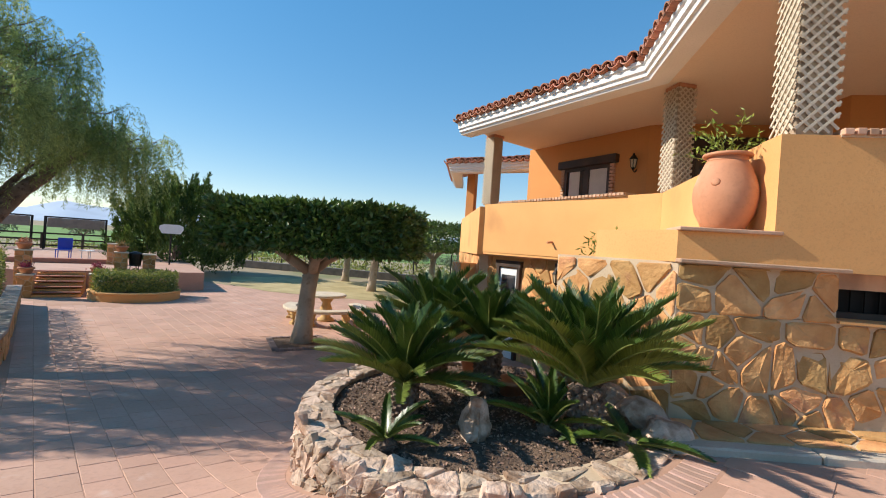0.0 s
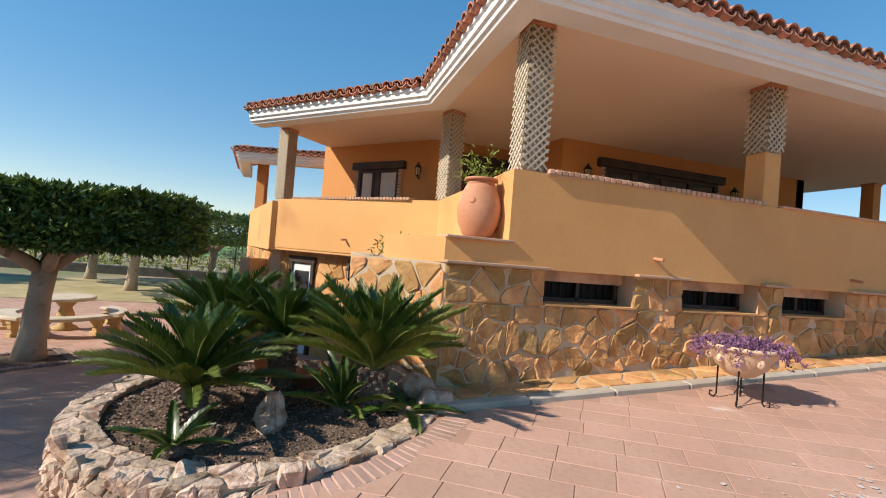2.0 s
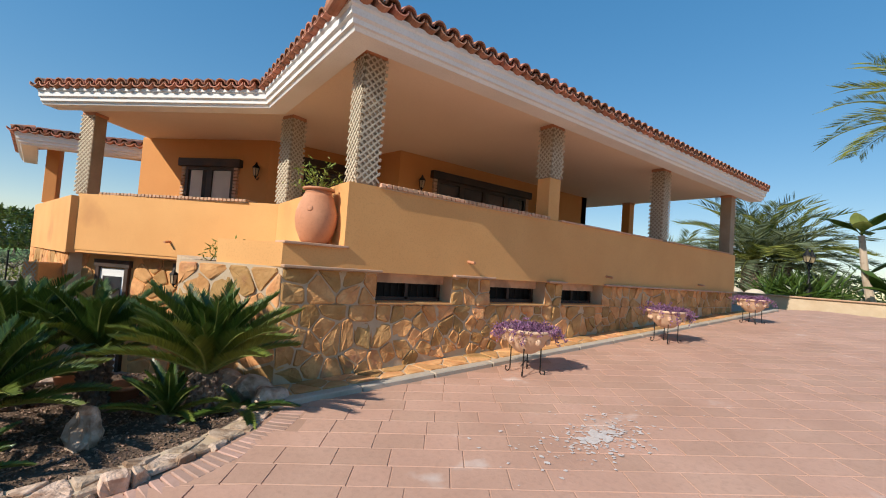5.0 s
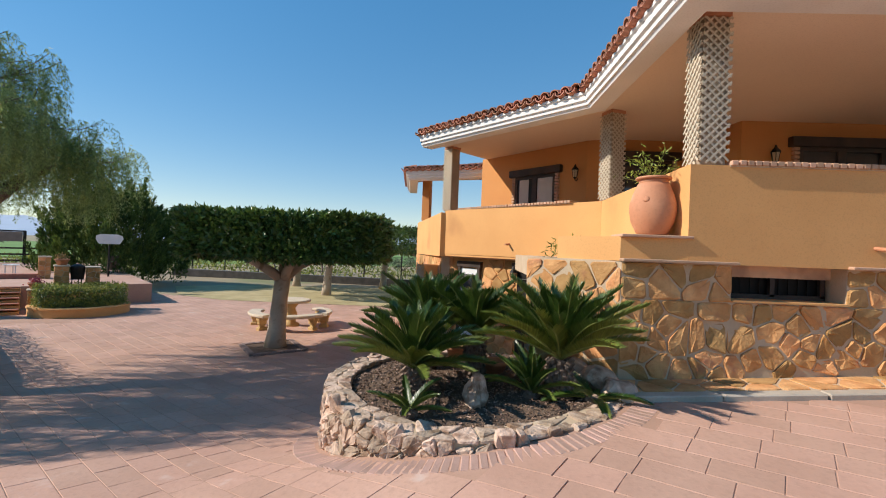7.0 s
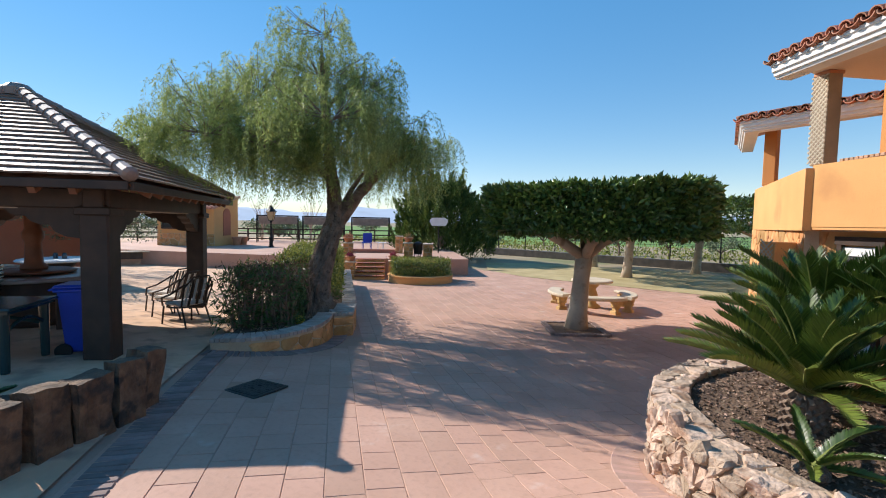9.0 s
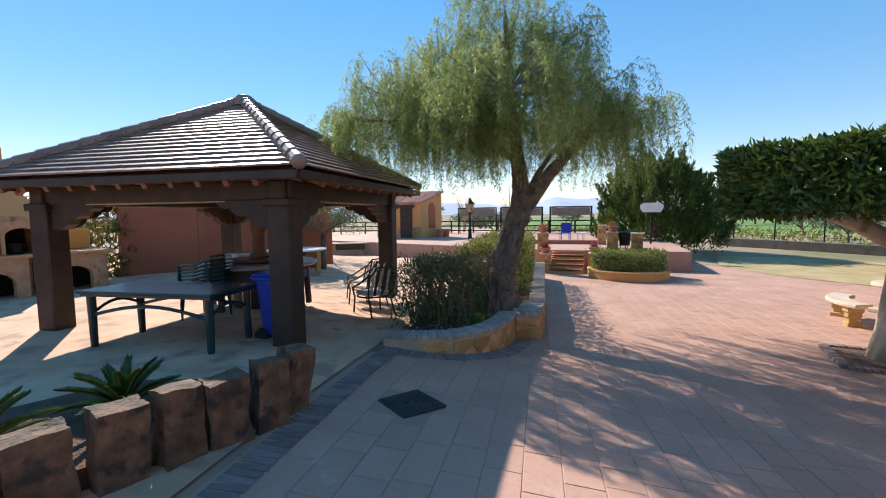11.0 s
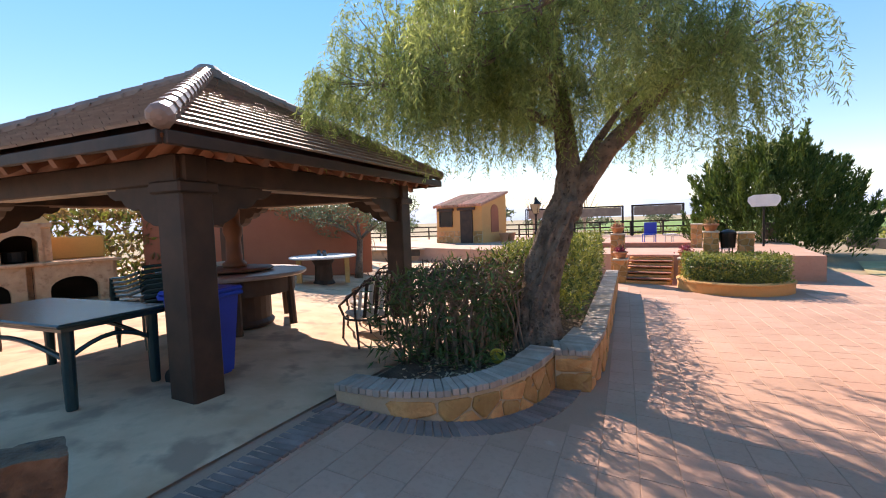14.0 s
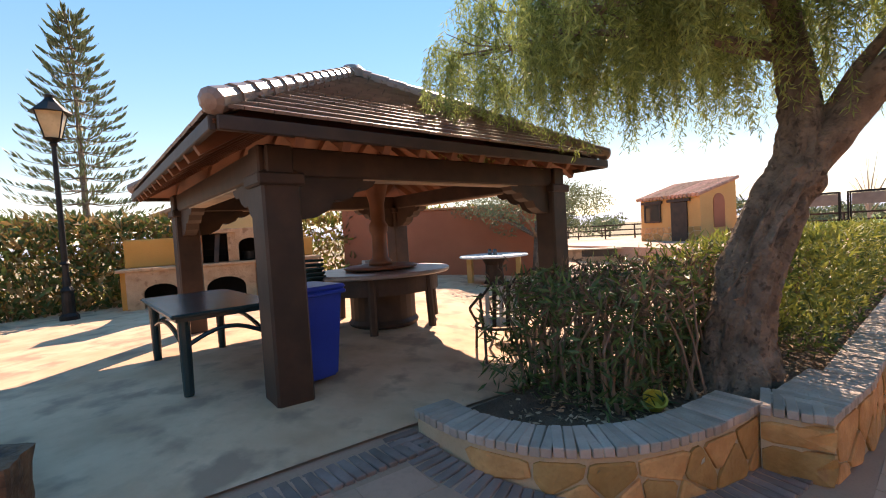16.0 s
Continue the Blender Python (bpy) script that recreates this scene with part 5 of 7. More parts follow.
bm = prism(bmesh.new(), [(0.9, 3.68), (14.5, 3.68), (14.5, 4.12), (0.9, 4.12)], lambda x, y: 0.2, lambda x, y: ground(x, 3.6) + 0.055)
walkway = solid("walkway", bm, MORTAR, "narrow walkway of flat yellow stones", "pavement")
stone_facing(walkway, lambda u, v, d: (0.95 + u, 3.70 + v, ground(0.95 + u, 3.6) + 0.053 + d), 13.4, 0.38, 0.19, 61, STONE, proud=0.012, gap=0.02, aspect=1.7)
# stones where planter and walkway meet
for i, (x, y, z, s) in enumerate(((0.95, 4.02, 0.72, 0.22), (0.72, 4.25, 0.70, 0.26), (0.45, 4.0, 0.62, 0.12), (1.05, 3.78, 0.70, 0.17))):
    rock = thing("rock", "rough pale boulder beside the planter", "rock", Matrix.Translation((x, y, z)), "planter rocks")
    bm = bmesh.new()
    bmesh.ops.create_icosphere(bm, subdivisions=3, radius=s)
    for v in bm.verts:
        v.co *= 1 + 0.35 * noise.noise(v.co * (2.2 / s) * 0.5 + Vector((i * 3.1, 0, 0)))
        v.co.z *= 0.7
    part("boulder", bm, RUBBLE, rock)
# a weathered stump stone in the bed
stump = thing("stump_stone", "upright weathered grey stone in the planter", "rock", Matrix.Translation((-0.35, 3.62, 0.50)))
bm = lathe(bmesh.new(), [(0.12, -0.05), (0.115, 0.04), (0.12, 0.10), (0.095, 0.17), (0.10, 0.23), (0.06, 0.30), (0.045, 0.34), (0.015, 0.37)], 20)
for v in bm.verts:
    v.co += Vector((noise.noise(v.co * 9), noise.noise(v.co * 9 + Vector((5, 0, 0))), noise.noise(v.co * 7 + Vector((0, 9, 0))))) * 0.06
    v.co -= Vector((v.co.x, v.co.y, 0)) * 1.1 * max(0, noise.noise(Vector((v.co.x * 26, v.co.y * 26, v.co.z * 5))))
part("stone", bm, RUBBLE, stump)
for i, (x, y) in enumerate(((-0.55, 5.3), (-0.1, 4.6), (0.55, 4.5))):
    pot = thing("clay_pot", "small terracotta pot half sunk among the cycads", "pot", Matrix.Translation((x, y, 0.5)), "small clay pots")
    part("body", lathe(bmesh.new(), [(0.09, 0), (0.14, 0.20), (0.155, 0.20), (0.155, 0.24), (0.13, 0.24), (0.12, 0.18)], 18), TERRACOTTA, pot, smooth=True)


def flower_bowl(x, y, seed):
    z = ground(x, y)
    slim = Matrix.Diagonal((0.82, 0.82, 1, 1))
    stand = thing("bowl_stand", "black wrought iron stand on the drive", "plant stand", Matrix.Translation((x, y, z)) @ slim, "flower bowl stands")
    bm = bmesh.new()
    tube(bm, [(0.23 * math.cos(k * math.pi / 8), 0.23 * math.sin(k * math.pi / 8), 0.36) for k in range(17)], 0.010, 5)
    part("ring", bm, BLACKIRON, stand)
    for k in range(4):
        a = k * math.pi / 2 + 0.6
        c, s = math.cos(a), math.sin(a)
        pts = [(0.23 * c, 0.23 * s, 0.36), (0.23 * c, 0.23 * s, 0.04), (0.26 * c, 0.26 * s, 0.005), (0.30 * c, 0.30 * s, 0.02), (0.30 * c, 0.30 * s, 0.06), (0.27 * c, 0.27 * s, 0.055)]
        part("leg", tube(bmesh.new(), pts, 0.010, 5), BLACKIRON, stand)
    part("stretcher", tube(bmesh.new(), [(-0.2, -0.1, 0.12), (0, 0, 0.16), (0.2, 0.1, 0.12)], 0.008, 5), BLACKIRON, stand)
    bowl = thing("flower_bowl", "wide pale clay bowl with moulded garland", "bowl", Matrix.Translation((x, y, z + 0.26)) @ slim, "flower bowls")
    part("bowl", lathe(bmesh.new(), [(0.10, 0.0), (0.16, 0.02), (0.27, 0.10), (0.36, 0.22), (0.385, 0.27), (0.41, 0.275), (0.41, 0.31), (0.37, 0.31), (0.33, 0.24), (0.05, 0.22)], 32), PALEPOT, bowl, smooth=True)
    for k in range(10):
        a = k * math.pi / 5
        bm = bmesh.new()
        bmesh.ops.create_uvsphere(bm, u_segments=8, v_segments=6, radius=0.045, matrix=Matrix.Translation((0.335 * math.cos(a), 0.335 * math.sin(a), 0.175)))
        part("rosette", bm, PALEPOT, bowl, smooth=True)
    pl = thing("trailing_plant", "purple trailing plant spilling over the bowl", "plant", Matrix.Translation((x, y, z + 0.55)) @ slim, "purple trailing plants")
    rr = np.random.default_rng(seed)
    pos = []
    for s in range(120):
        a = rr.uniform(0, 6.28)
        r = rr.uniform(0.0, 0.40)
        p = np.array([r * math.cos(a), r * math.sin(a), 0.02])
        v = np.array([math.cos(a) * 0.8, math.sin(a) * 0.8, 0.8 if r < 0.3 else 0.35])
        for k in range(rr.integers(4, 13)):
            v = v + np.array([0, 0, -0.22]) + rr.normal(size=3) * 0.15
            p = p + v / np.linalg.norm(v) * 0.025
            if math.hypot(p[0], p[1]) < 0.43 and p[2] < 0.0:
                p[2] = 0.0
            pos += [p + rr.normal(size=3) * 0.012 for _ in range(3)]
    leaves("foliage", PURPLE, pl, pos, rr.normal(size=(len(pos), 3)), 0.045, 0.018, seed)


for k, x in enumerate((3.98, 7.62, 11.75)):
    flower_bowl(x, 3.12, 90 + k)

# ---- strip, manhole ----
strip = thing("brick_strip", "flush dark brick edging strip between the two pavings", "paving strip", kind="structure")
S0, S1 = Vector((-4.35, 0.62)), Vector((-7.58, 2.90))
sd = (S1 - S0).normalized()
me = link_mesh("strip_brick", box(bmesh.new(), 0, 0, 0, 0.062, 0.26, 0.05, 0, 0.006), STRIPBRICK := noise_mat("dark_strip_brick", (0.20, 0.14, 0.12), (0.30, 0.22, 0.19), 0.9, 40, 5, 0.5, per_object=0.2))
k = int((S1 - S0).length / 0.075)
for i in range(k):
    p = S0.lerp(S1, (i + 0.5) / k) + Vector((sd.y, -sd.x)) * 0.14
    shared("strip_brick", me, strip, pose(p.x, p.y, ground(p.x, p.y) - 0.012, 0, 0, math.degrees(math.atan2(sd.y, sd.x)) + rng.uniform(-2, 2)))
edging = thing("brick_edging", "soldier course of flush bricks round the planter", "paving strip", kind="structure")
mp = link_mesh("edge_brick", box(bmesh.new(), 0, 0, 0, 0.22, 0.062, 0.05, 0, 0.006), PAVE_EDGE := noise_mat("pink_edge_brick", (0.40, 0.25, 0.19), (0.50, 0.32, 0.25), 0.85, 40, 5, 0.4, per_object=0.15))
for i in range(95):
    a = radians(150) + radians(205) * i / 95
    x, y = ring_point(a, 0.30)
    shared("edge_brick", mp, edging, pose(x, y, ground(x, y) - 0.0185, 0, 0, math.degrees(a)))
for i in range(40):
    t = i / 39
    b0, b1, b2 = Vector((-7.50, 2.86)), Vector((-6.42, 3.95)), Vector((-7.80, 5.18))
    p = b0 * (1 - t) ** 2 + b1 * 2 * t * (1 - t) + b2 * t * t
    q = b0 * (0.98 - t) ** 2 + b1 * 2 * (t + 0.02) * (0.98 - t) + b2 * (t + 0.02) ** 2
    dv = (q - p).normalized()
    o = p + Vector((dv.y, -dv.x)) * 0.15
    shared("edge_brick", me, edging, pose(o.x, o.y, ground(o.x, o.y) - 0.012, 0, 0, math.degrees(math.atan2(dv.y, dv.x))))
hole = thing("manhole_cover", "dark cast iron manhole cover set in the paving", "manhole cover", pose(-5.59, 2.55, ground(-5.59, 2.55) + 0.006, -3, 0, 14))
part("frame", box(bmesh.new(), 0, 0, 0, 0.47, 0.47, 0.02, 0, 0.004), IRONCOVER, hole)
part("lid", box(bmesh.new(), 0, 0, 0.008, 0.40, 0.40, 0.02, 0, 0.004), IRONCOVER, hole)
bm = bmesh.new()
for i in range(7):
    for j in range(7):
        box(bm, -0.165 + i * 0.055, -0.165 + j * 0.055, 0.019, 0.03, 0.012, 0.006, 45 if (i + j) % 2 else -45)
tagged(part("tread_pattern", bm, IRONCOVER, hole), kind="stuff")
for y in (-0.05, 0.05):
    # Thin black blocks on the lid paint the dark of the holes.
    part("key_hole", box(bmesh.new(), 0.0, y, 0.0195, 0.05, 0.02, 0.004), SOOT_SHADE, hole)

# ---- sleepers and their bed ----
LOGS = [(-4.96, 0.515, 0.50, 2, 2, 0.27), (-5.095, 0.815, 0.50, -2, 3, 0.26), (-5.25, 1.10, 0.50, 3, -2, 0.28), (-5.41, 1.37, 0.52, -3, 5, 0.25), (-5.66, 1.55, 0.54, 4, 8, 0.24), (-4.85, 0.20, 0.47, 2, -3, 0.28), (-4.73, -0.10, 0.45, -2, 2, 0.27), (-4.60, -0.40, 0.43, 2, -2, 0.27)]
for i, (x, y, h, tx, ty, wide) in enumerate(LOGS):
    x, y = x - 0.09, y - 0.05
    log = thing("sleeper_post", "weathered upright sleeper post edging the bed", "log", pose(x, y, ground(x, y) - 0.06, tx, ty, 119 + 4 * math.sin(i * 2)), "sleeper edging")
    bm = bmesh.new()
    bmesh.ops.create_cube(bm, size=1.0, matrix=Matrix.Translation((0, 0, (h + 0.06) / 2)) @ Matrix.Diagonal((wide, 0.20, h + 0.06, 1)))
    bmesh.ops.subdivide_edges(bm, edges=bm.edges[:], cuts=7, use_grid_fill=True)
    for v in bm.verts:
        v.co += Vector((noise.noise(v.co * 6 + Vector((i * 4, 0, 0))), noise.noise(v.co * 6 + Vector((0, i * 4, 7))), noise.noise(v.co * 8 + Vector((3, 3, i))))) * 0.016
        crack = noise.noise(Vector((v.co.x * 34, v.co.y * 34, v.co.z * 2.5 + i * 5)))
        v.co -= Vector((v.co.x, v.co.y, 0)).normalized() * max(0, crack) * 0.03
    part("timber", bm, LOGWOOD, log)
bm = prism(bmesh.new(), [(-4.6, -0.9), (-4.95, 0.1), (-5.2, 0.75), (-5.65, 1.4), (-6.1, 1.25), (-6.6, 0.2), (-6.0, -1.2)], 0.0, 0.30)
solid("sleeper_soil", bm, EARTH, "dark soil behind the sleeper edging", "soil")
cycad("cycad", -5.75, 0.35, 0.3, 0.06, 0.42, 22, 71, (5, 75), 0.06)
cycad("cycad", -5.35, -0.35, 0.3, 0.06, 0.45, 22, 72, (5, 75), 0.06)

# ---- things under the pavilion ----
table = thing("plastic_table", "dark green plastic garden table with arched rails", "table", pose(-8.37, 0.33, ground(-8.3, 0.4) + 0.022, 0, 0, 53.7))
bm = box(bmesh.new(), 0, 0, 0.70, 1.92, 0.90, 0.035, 0, 0.014)
part("tabletop", bm, GREENPLASTIC, table, "shiny dark green slatted top")
part("rim", box(bmesh.new(), 0, 0, 0.667, 1.84, 0.82, 0.04), GREENPLASTIC, table)
legm = link_mesh("leg", lathe(bmesh.new(), [(0.038, 0.0), (0.042, 0.02), (0.052, 0.66)], 12), GREENPLASTIC)
for sx in (-0.84, 0.84):
    for sy in (-0.34, 0.34):
        shared("leg", legm, table, Matrix.Translation((sx, sy, 0)))
for sy in (-0.34, 0.34):
    part("arched_rail", tube(bmesh.new(), [(-0.84 + 1.68 * k / 10, sy, 0.40 + 0.13 * math.sin(math.pi * k / 10)) for k in range(11)], 0.022, 8), GREENPLASTIC, table)
for sx in (-0.84, 0.84):
    part("arched_rail", tube(bmesh.new(), [(sx, -0.34 + 0.68 * k / 8, 0.42 + 0.12 * math.sin(math.pi * k / 8)) for k in range(9)], 0.020, 8), GREENPLASTIC, table)


def stack_chair(m):
    ch = thing("plastic_chair", "dark green plastic armchair in a stack", "chair", m, "stacked plastic chairs")
    part("seat", box(bmesh.new(), 0, 0, 0.42, 0.46, 0.44, 0.02, 0, 0.008), GREENPLASTIC, ch)
    bm = bmesh.new()
    for k in range(5):
        tube(bm, [(-0.24, 0.24 + 0.015 * k, 0.52 + k * 0.065), (0, 0.30 + 0.015 * k, 0.53 + k * 0.065), (0.24, 0.24 + 0.015 * k, 0.52 + k * 0.065)], 0.018, 6)
    part("backrest", bm, GREENPLASTIC, ch)
    for s in (-1, 1):
        part("armrest", tube(bmesh.new(), [(0.25 * s, 0.25, 0.72), (0.28 * s, 0.05, 0.66), (0.28 * s, -0.2, 0.64), (0.27 * s, -0.24, 0.42)], 0.02, 6), GREENPLASTIC, ch)
        for y in (-0.22, 0.22):
            part("leg", tube(bmesh.new(), [(0.21 * s, y, 0.42), (0.24 * s, y * 1.15, 0.0)], [0.022, 0.016], 6), GREENPLASTIC, ch)
    return ch


c0 = stack_chair(pose(-9.72, 0.62, ground(-9.7, 0.6) + 0.022, 0, 0, -35))
for k in range(1, 5):
    copy_thing(c0, pose(-9.72 + 0.012 * k, 0.62, ground(-9.7, 0.6) + 0.022 + 0.055 * k, 0, 0, -35))

bin_m = pose(-8.18, 1.64, ground(-8.2, 2.0) + 0.022, 0, 0, 150)
wbin = thing("wheelie_bin", "blue plastic wheeled rubbish bin with closed lid", "bin", bin_m)
bm = bmesh.new()
vs = [bm.verts.new((sx * w, sy * d, z)) for w, d, z in ((0.17, 0.19, 0.06), (0.225, 0.25, 0.86)) for sx, sy in ((-1, -1), (1, -1), (1, 1), (-1, 1))]
for a in range(4):
    bm.faces.new((vs[a], vs[(a + 1) % 4], vs[4 + (a + 1) % 4], vs[4 + a]))
bm.faces.new(vs[3::-1])
bm.faces.new(vs[4:])
bmesh.ops.bevel(bm, geom=bm.edges[:], offset=0.025, segments=2, affect="EDGES")
part("body", bm, BLUEPLASTIC, wbin)
part("rim", box(bmesh.new(), 0, 0, 0.85, 0.50, 0.55, 0.04, 0, 0.012), BLUEPLASTIC, wbin)
part("lid", box(bmesh.new(), 0, 0.0, 0.895, 0.49, 0.56, 0.05, 0, 0.02), BLUEPLASTIC, wbin)
part("handle", tube(bmesh.new(), [(-0.2, 0.25, 0.88), (-0.2, 0.32, 0.86), (0.2, 0.32, 0.86), (0.2, 0.25, 0.88)], 0.014, 6), BLUEPLASTIC, wbin)
for s in (-1, 1):
    part("wheel", tube(bmesh.new(), [(0.16 * s, 0.2, 0.09), (0.21 * s, 0.2, 0.09)], 0.09, 16), SOOT_SHADE, wbin, "black rubber wheel")

RT = Vector((-10.62, 1.45, ground(-10.6, 1.4) + 0.022))
rt = thing("round_table", "large round dark wooden table with raised turning disc", "table", Matrix.Translation(RT))
part("tabletop", lathe(bmesh.new(), [(0.02, 0.74), (1.0, 0.74), (1.02, 0.755), (1.02, 0.79), (1.0, 0.80), (0.02, 0.80)], 48), TABLETOP, rt)
part("apron", lathe(bmesh.new(), [(0.80, 0.50), (0.84, 0.50), (0.84, 0.74), (0.80, 0.74)], 40), DARKWOOD, rt)
part("turning_disc", lathe(bmesh.new(), [(0.05, 0.82), (0.52, 0.82), (0.54, 0.835), (0.54, 0.85), (0.50, 0.865), (0.05, 0.865)], 40), REDWOOD, rt)
part("pedestal", lathe(bmesh.new(), [(0.50, 0.0), (0.52, 0.05), (0.48, 0.10), (0.48, 0.45), (0.52, 0.50)], 28), DARKWOOD, rt)
for k in range(6):
    a = k * math.pi / 3 + 0.2
    part("leg", tube(bmesh.new(), [(0.86 * math.cos(a), 0.86 * math.sin(a), 0.0), (0.82 * math.cos(a), 0.82 * math.sin(a), 0.74)], 0.055, 8), DARKWOOD, rt)
centre_post = thing("turned_post", "turned reddish wooden post rising through the round table", "post", Matrix.Translation(RT))
part("shaft", lathe(bmesh.new(), [(0.17, 0.87), (0.17, 0.93), (0.12, 0.97), (0.105, 1.30), (0.14, 1.38), (0.14, 1.46), (0.105, 1.52), (0.11, 1.78), (0.17, 2.02), (0.185, 2.10)], 16), REDWOOD, centre_post, smooth=True)
tub = thing("white_tray", "white plastic tray lying on the round table", "tray", pose(RT.x - 0.55, RT.y - 0.35, RT.z + 0.80, 0, 0, 30))
bm = bmesh.new()
box(bm, 0, 0, 0.006, 0.42, 0.30, 0.012)
for s in (-1, 1):
    box(bm, 0.205 * s, 0, 0.06, 0.012, 0.30, 0.10)
    box(bm, 0, 0.145 * s, 0.06, 0.398, 0.012, 0.10)
part("tray", bm, WHITEPAINT, tub)


def wicker_chair(x, y, rz):
    ch = thing("rattan_chair", "dark rattan armchair with pale slatted cushion", "chair", pose(x, y, ground(x, y) + 0.022, 0, 0, rz), "rattan armchairs")
    for s in (-1, 1):
        part("front_leg", tube(bmesh.new(), [(0.28 * s, -0.25, 0.0), (0.26 * s, -0.22, 0.36)], 0.016, 6), DARKWOOD, ch)
        part("back_leg", tube(bmesh.new(), [(0.24 * s, 0.34, 0.0), (0.22 * s, 0.2, 0.36)], 0.016, 6), DARKWOOD, ch)
        part("armrest", tube(bmesh.new(), [(0.26 * s, -0.25, 0.36), (0.34 * s, -0.15, 0.52), (0.36 * s, 0.1, 0.60), (0.26 * s, 0.36, 0.78)], 0.017, 6), DARKWOOD, ch)
    part("seat_ring", tube(bmesh.new(), [(0.3 * math.cos(k * math.pi / 8), 0.27 * math.sin(k * math.pi / 8), 0.36) for k in range(17)], 0.016, 6), DARKWOOD, ch)
    part("cushion", box(bmesh.new(), 0, -0.02, 0.40, 0.48, 0.46, 0.06, 0, 0.025), CUSHION, ch)
    back = tube(bmesh.new(), [(-0.24, 0.22, 0.38), (-0.27, 0.34, 0.72), (-0.15, 0.42, 0.90), (0.15, 0.42, 0.90), (0.27, 0.34, 0.72), (0.24, 0.22, 0.38)], 0.016, 6)
    part("back_frame", back, DARKWOOD, ch)
    for k in range(6):
        x0 = -0.19 + 0.076 * k
        part("slat", box(bmesh.new(), 0, 0, 0, 0.045, 0.015, 0.50, 0, 0.004, pose(x0, 0.30, 0.62, -18, 0, 0)), CUSHION if k % 2 else DARKWOOD, ch)
    return ch


wicker_chair(-9.55, 3.30, -75)
wicker_chair(-10.45, 3.42, -60)
wicker_chair(-11.25, 3.55, -60)


# ---- stone table, benches, tree bed ----
treebed = thing("tree_bed_edging", "square dark brick edging round the shade tree", "edging", pose(-4.75, 9.25, -0.38, 0, 0, 38))
for k in range(4):
    m = pose(0, 0, 0, 0, 0, 90 * k) @ Matrix.Translation((0, -0.56, 0.02))
    for i in range(14):
        part("brick", box(bmesh.new(), -0.56 + 0.08 * i + 0.04, 0, 0, 0.07, 0.12, 0.06, 0, 0.006, m), STRIPBRICK, treebed)
bm = box(bmesh.new(), 0, 0, 0, 1.06, 1.06, 0.06)
soil = solid("tree_bed_soil", bm, EARTH, "loose brown soil under the shade tree", "soil")
soil.matrix_basis = pose(-4.75, 9.25, -0.385, 0, 0, 38)
PALESTONE = noise_mat("pale_cast_stone", (0.52, 0.43, 0.31), (0.64, 0.54, 0.41), 0.85, 40, 4, 0.4)
YSTONE = noise_mat("ochre_cast_stone", (0.50, 0.32, 0.12), (0.62, 0.42, 0.19), 0.85, 40, 4, 0.4)
st = thing("stone_table", "round cast stone garden table on a baluster foot", "table", Matrix.Translation((-5.45, 12.1, -0.38)))
part("tabletop", lathe(bmesh.new(), [(0.02, 0.70), (0.52, 0.70), (0.55, 0.72), (0.55, 0.76), (0.52, 0.78), (0.02, 0.78)], 32), PALESTONE, st)
part("foot", lathe(bmesh.new(), [(0.24, 0), (0.24, 0.06), (0.13, 0.12), (0.17, 0.35), (0.11, 0.52), (0.20, 0.64), (0.22, 0.70)], 20), YSTONE, st, smooth=True)


def bench(x, y, rz):
    b = thing("stone_bench", "curved cast stone bench on two ochre feet", "bench", pose(x, y, -0.38, 0, 0, rz), "stone benches round the table")
    bm = bmesh.new()
    rows = []
    for i in range(13):
        a = radians(-38 + 76 * i / 12)
        rows.append([bm.verts.new((r * math.sin(a), 1.0 - r * math.cos(a), z)) for r, z in ((0.84, 0.36), (1.16, 0.36), (1.18, 0.38), (1.18, 0.42), (1.16, 0.44), (0.84, 0.44), (0.82, 0.42), (0.82, 0.38))])
    for p, q in zip(rows, rows[1:]):
        for i in range(8):
            bm.faces.new((p[i], q[i], q[(i + 1) % 8], p[(i + 1) % 8]))
    bm.faces.new(rows[0][::-1])
    bm.faces.new(rows[-1])
    bmesh.ops.recalc_face_normals(bm, faces=bm.faces)
    part("seat", bm, PALESTONE, b)
    for s in (-1, 1):
        bm = bmesh.new()
        for w, z in (((0.15, 0.26), 0.03), ((0.09, 0.18), 0.12), ((0.13, 0.24), 0.22), ((0.16, 0.28), 0.32)):
            box(bm, 0, 0, 0, w[0], w[1], 0.11, 0, 0.015, pose(0.45 * s, 0.11, z, 0, 0, 26 * s))
        part("foot", bm, YSTONE, b)
    return b


for ang in (215, 300, 25):
    a = radians(ang)
    bench(-5.45 + 1.0 * math.cos(a), 12.1 + 1.0 * math.sin(a), ang + 90)

# ---- steps, pillars and the round hedge planter ----
ST = Vector((-13.96, 11.42))
UPV, ACR = Vector((-0.71, 0.70)), Vector((0.70, 0.71))
UPROT = math.degrees(math.atan2(UPV.y, UPV.x))
REDTILE = noise_mat("red_clay_tile", (0.34, 0.13, 0.075), (0.44, 0.19, 0.115), 0.7, 30, 4, 0.2, per_object=0.15)
steps_t = thing("garden_steps", "four garden steps with red tile treads", "steps", kind="structure")
for i in range(5):
    p = ST + UPV * (0.16 + 0.30 * i)
    part("riser", box(bmesh.new(), p.x, p.y, -0.45 + 0.07 + 0.07 * i, 0.30, 1.2, 0.14 * (i + 1) + 0.03, UPROT), STUCCO, steps_t)
    for j in range(4):
        q = p + ACR * (-0.45 + 0.30 * j)
        part("tread_tile", box(bmesh.new(), q.x, q.y, -0.38 + 0.14 * (i + 1) + 0.004, 0.32, 0.29, 0.03, UPROT, 0.006), REDTILE, steps_t)
DECK = 0.32
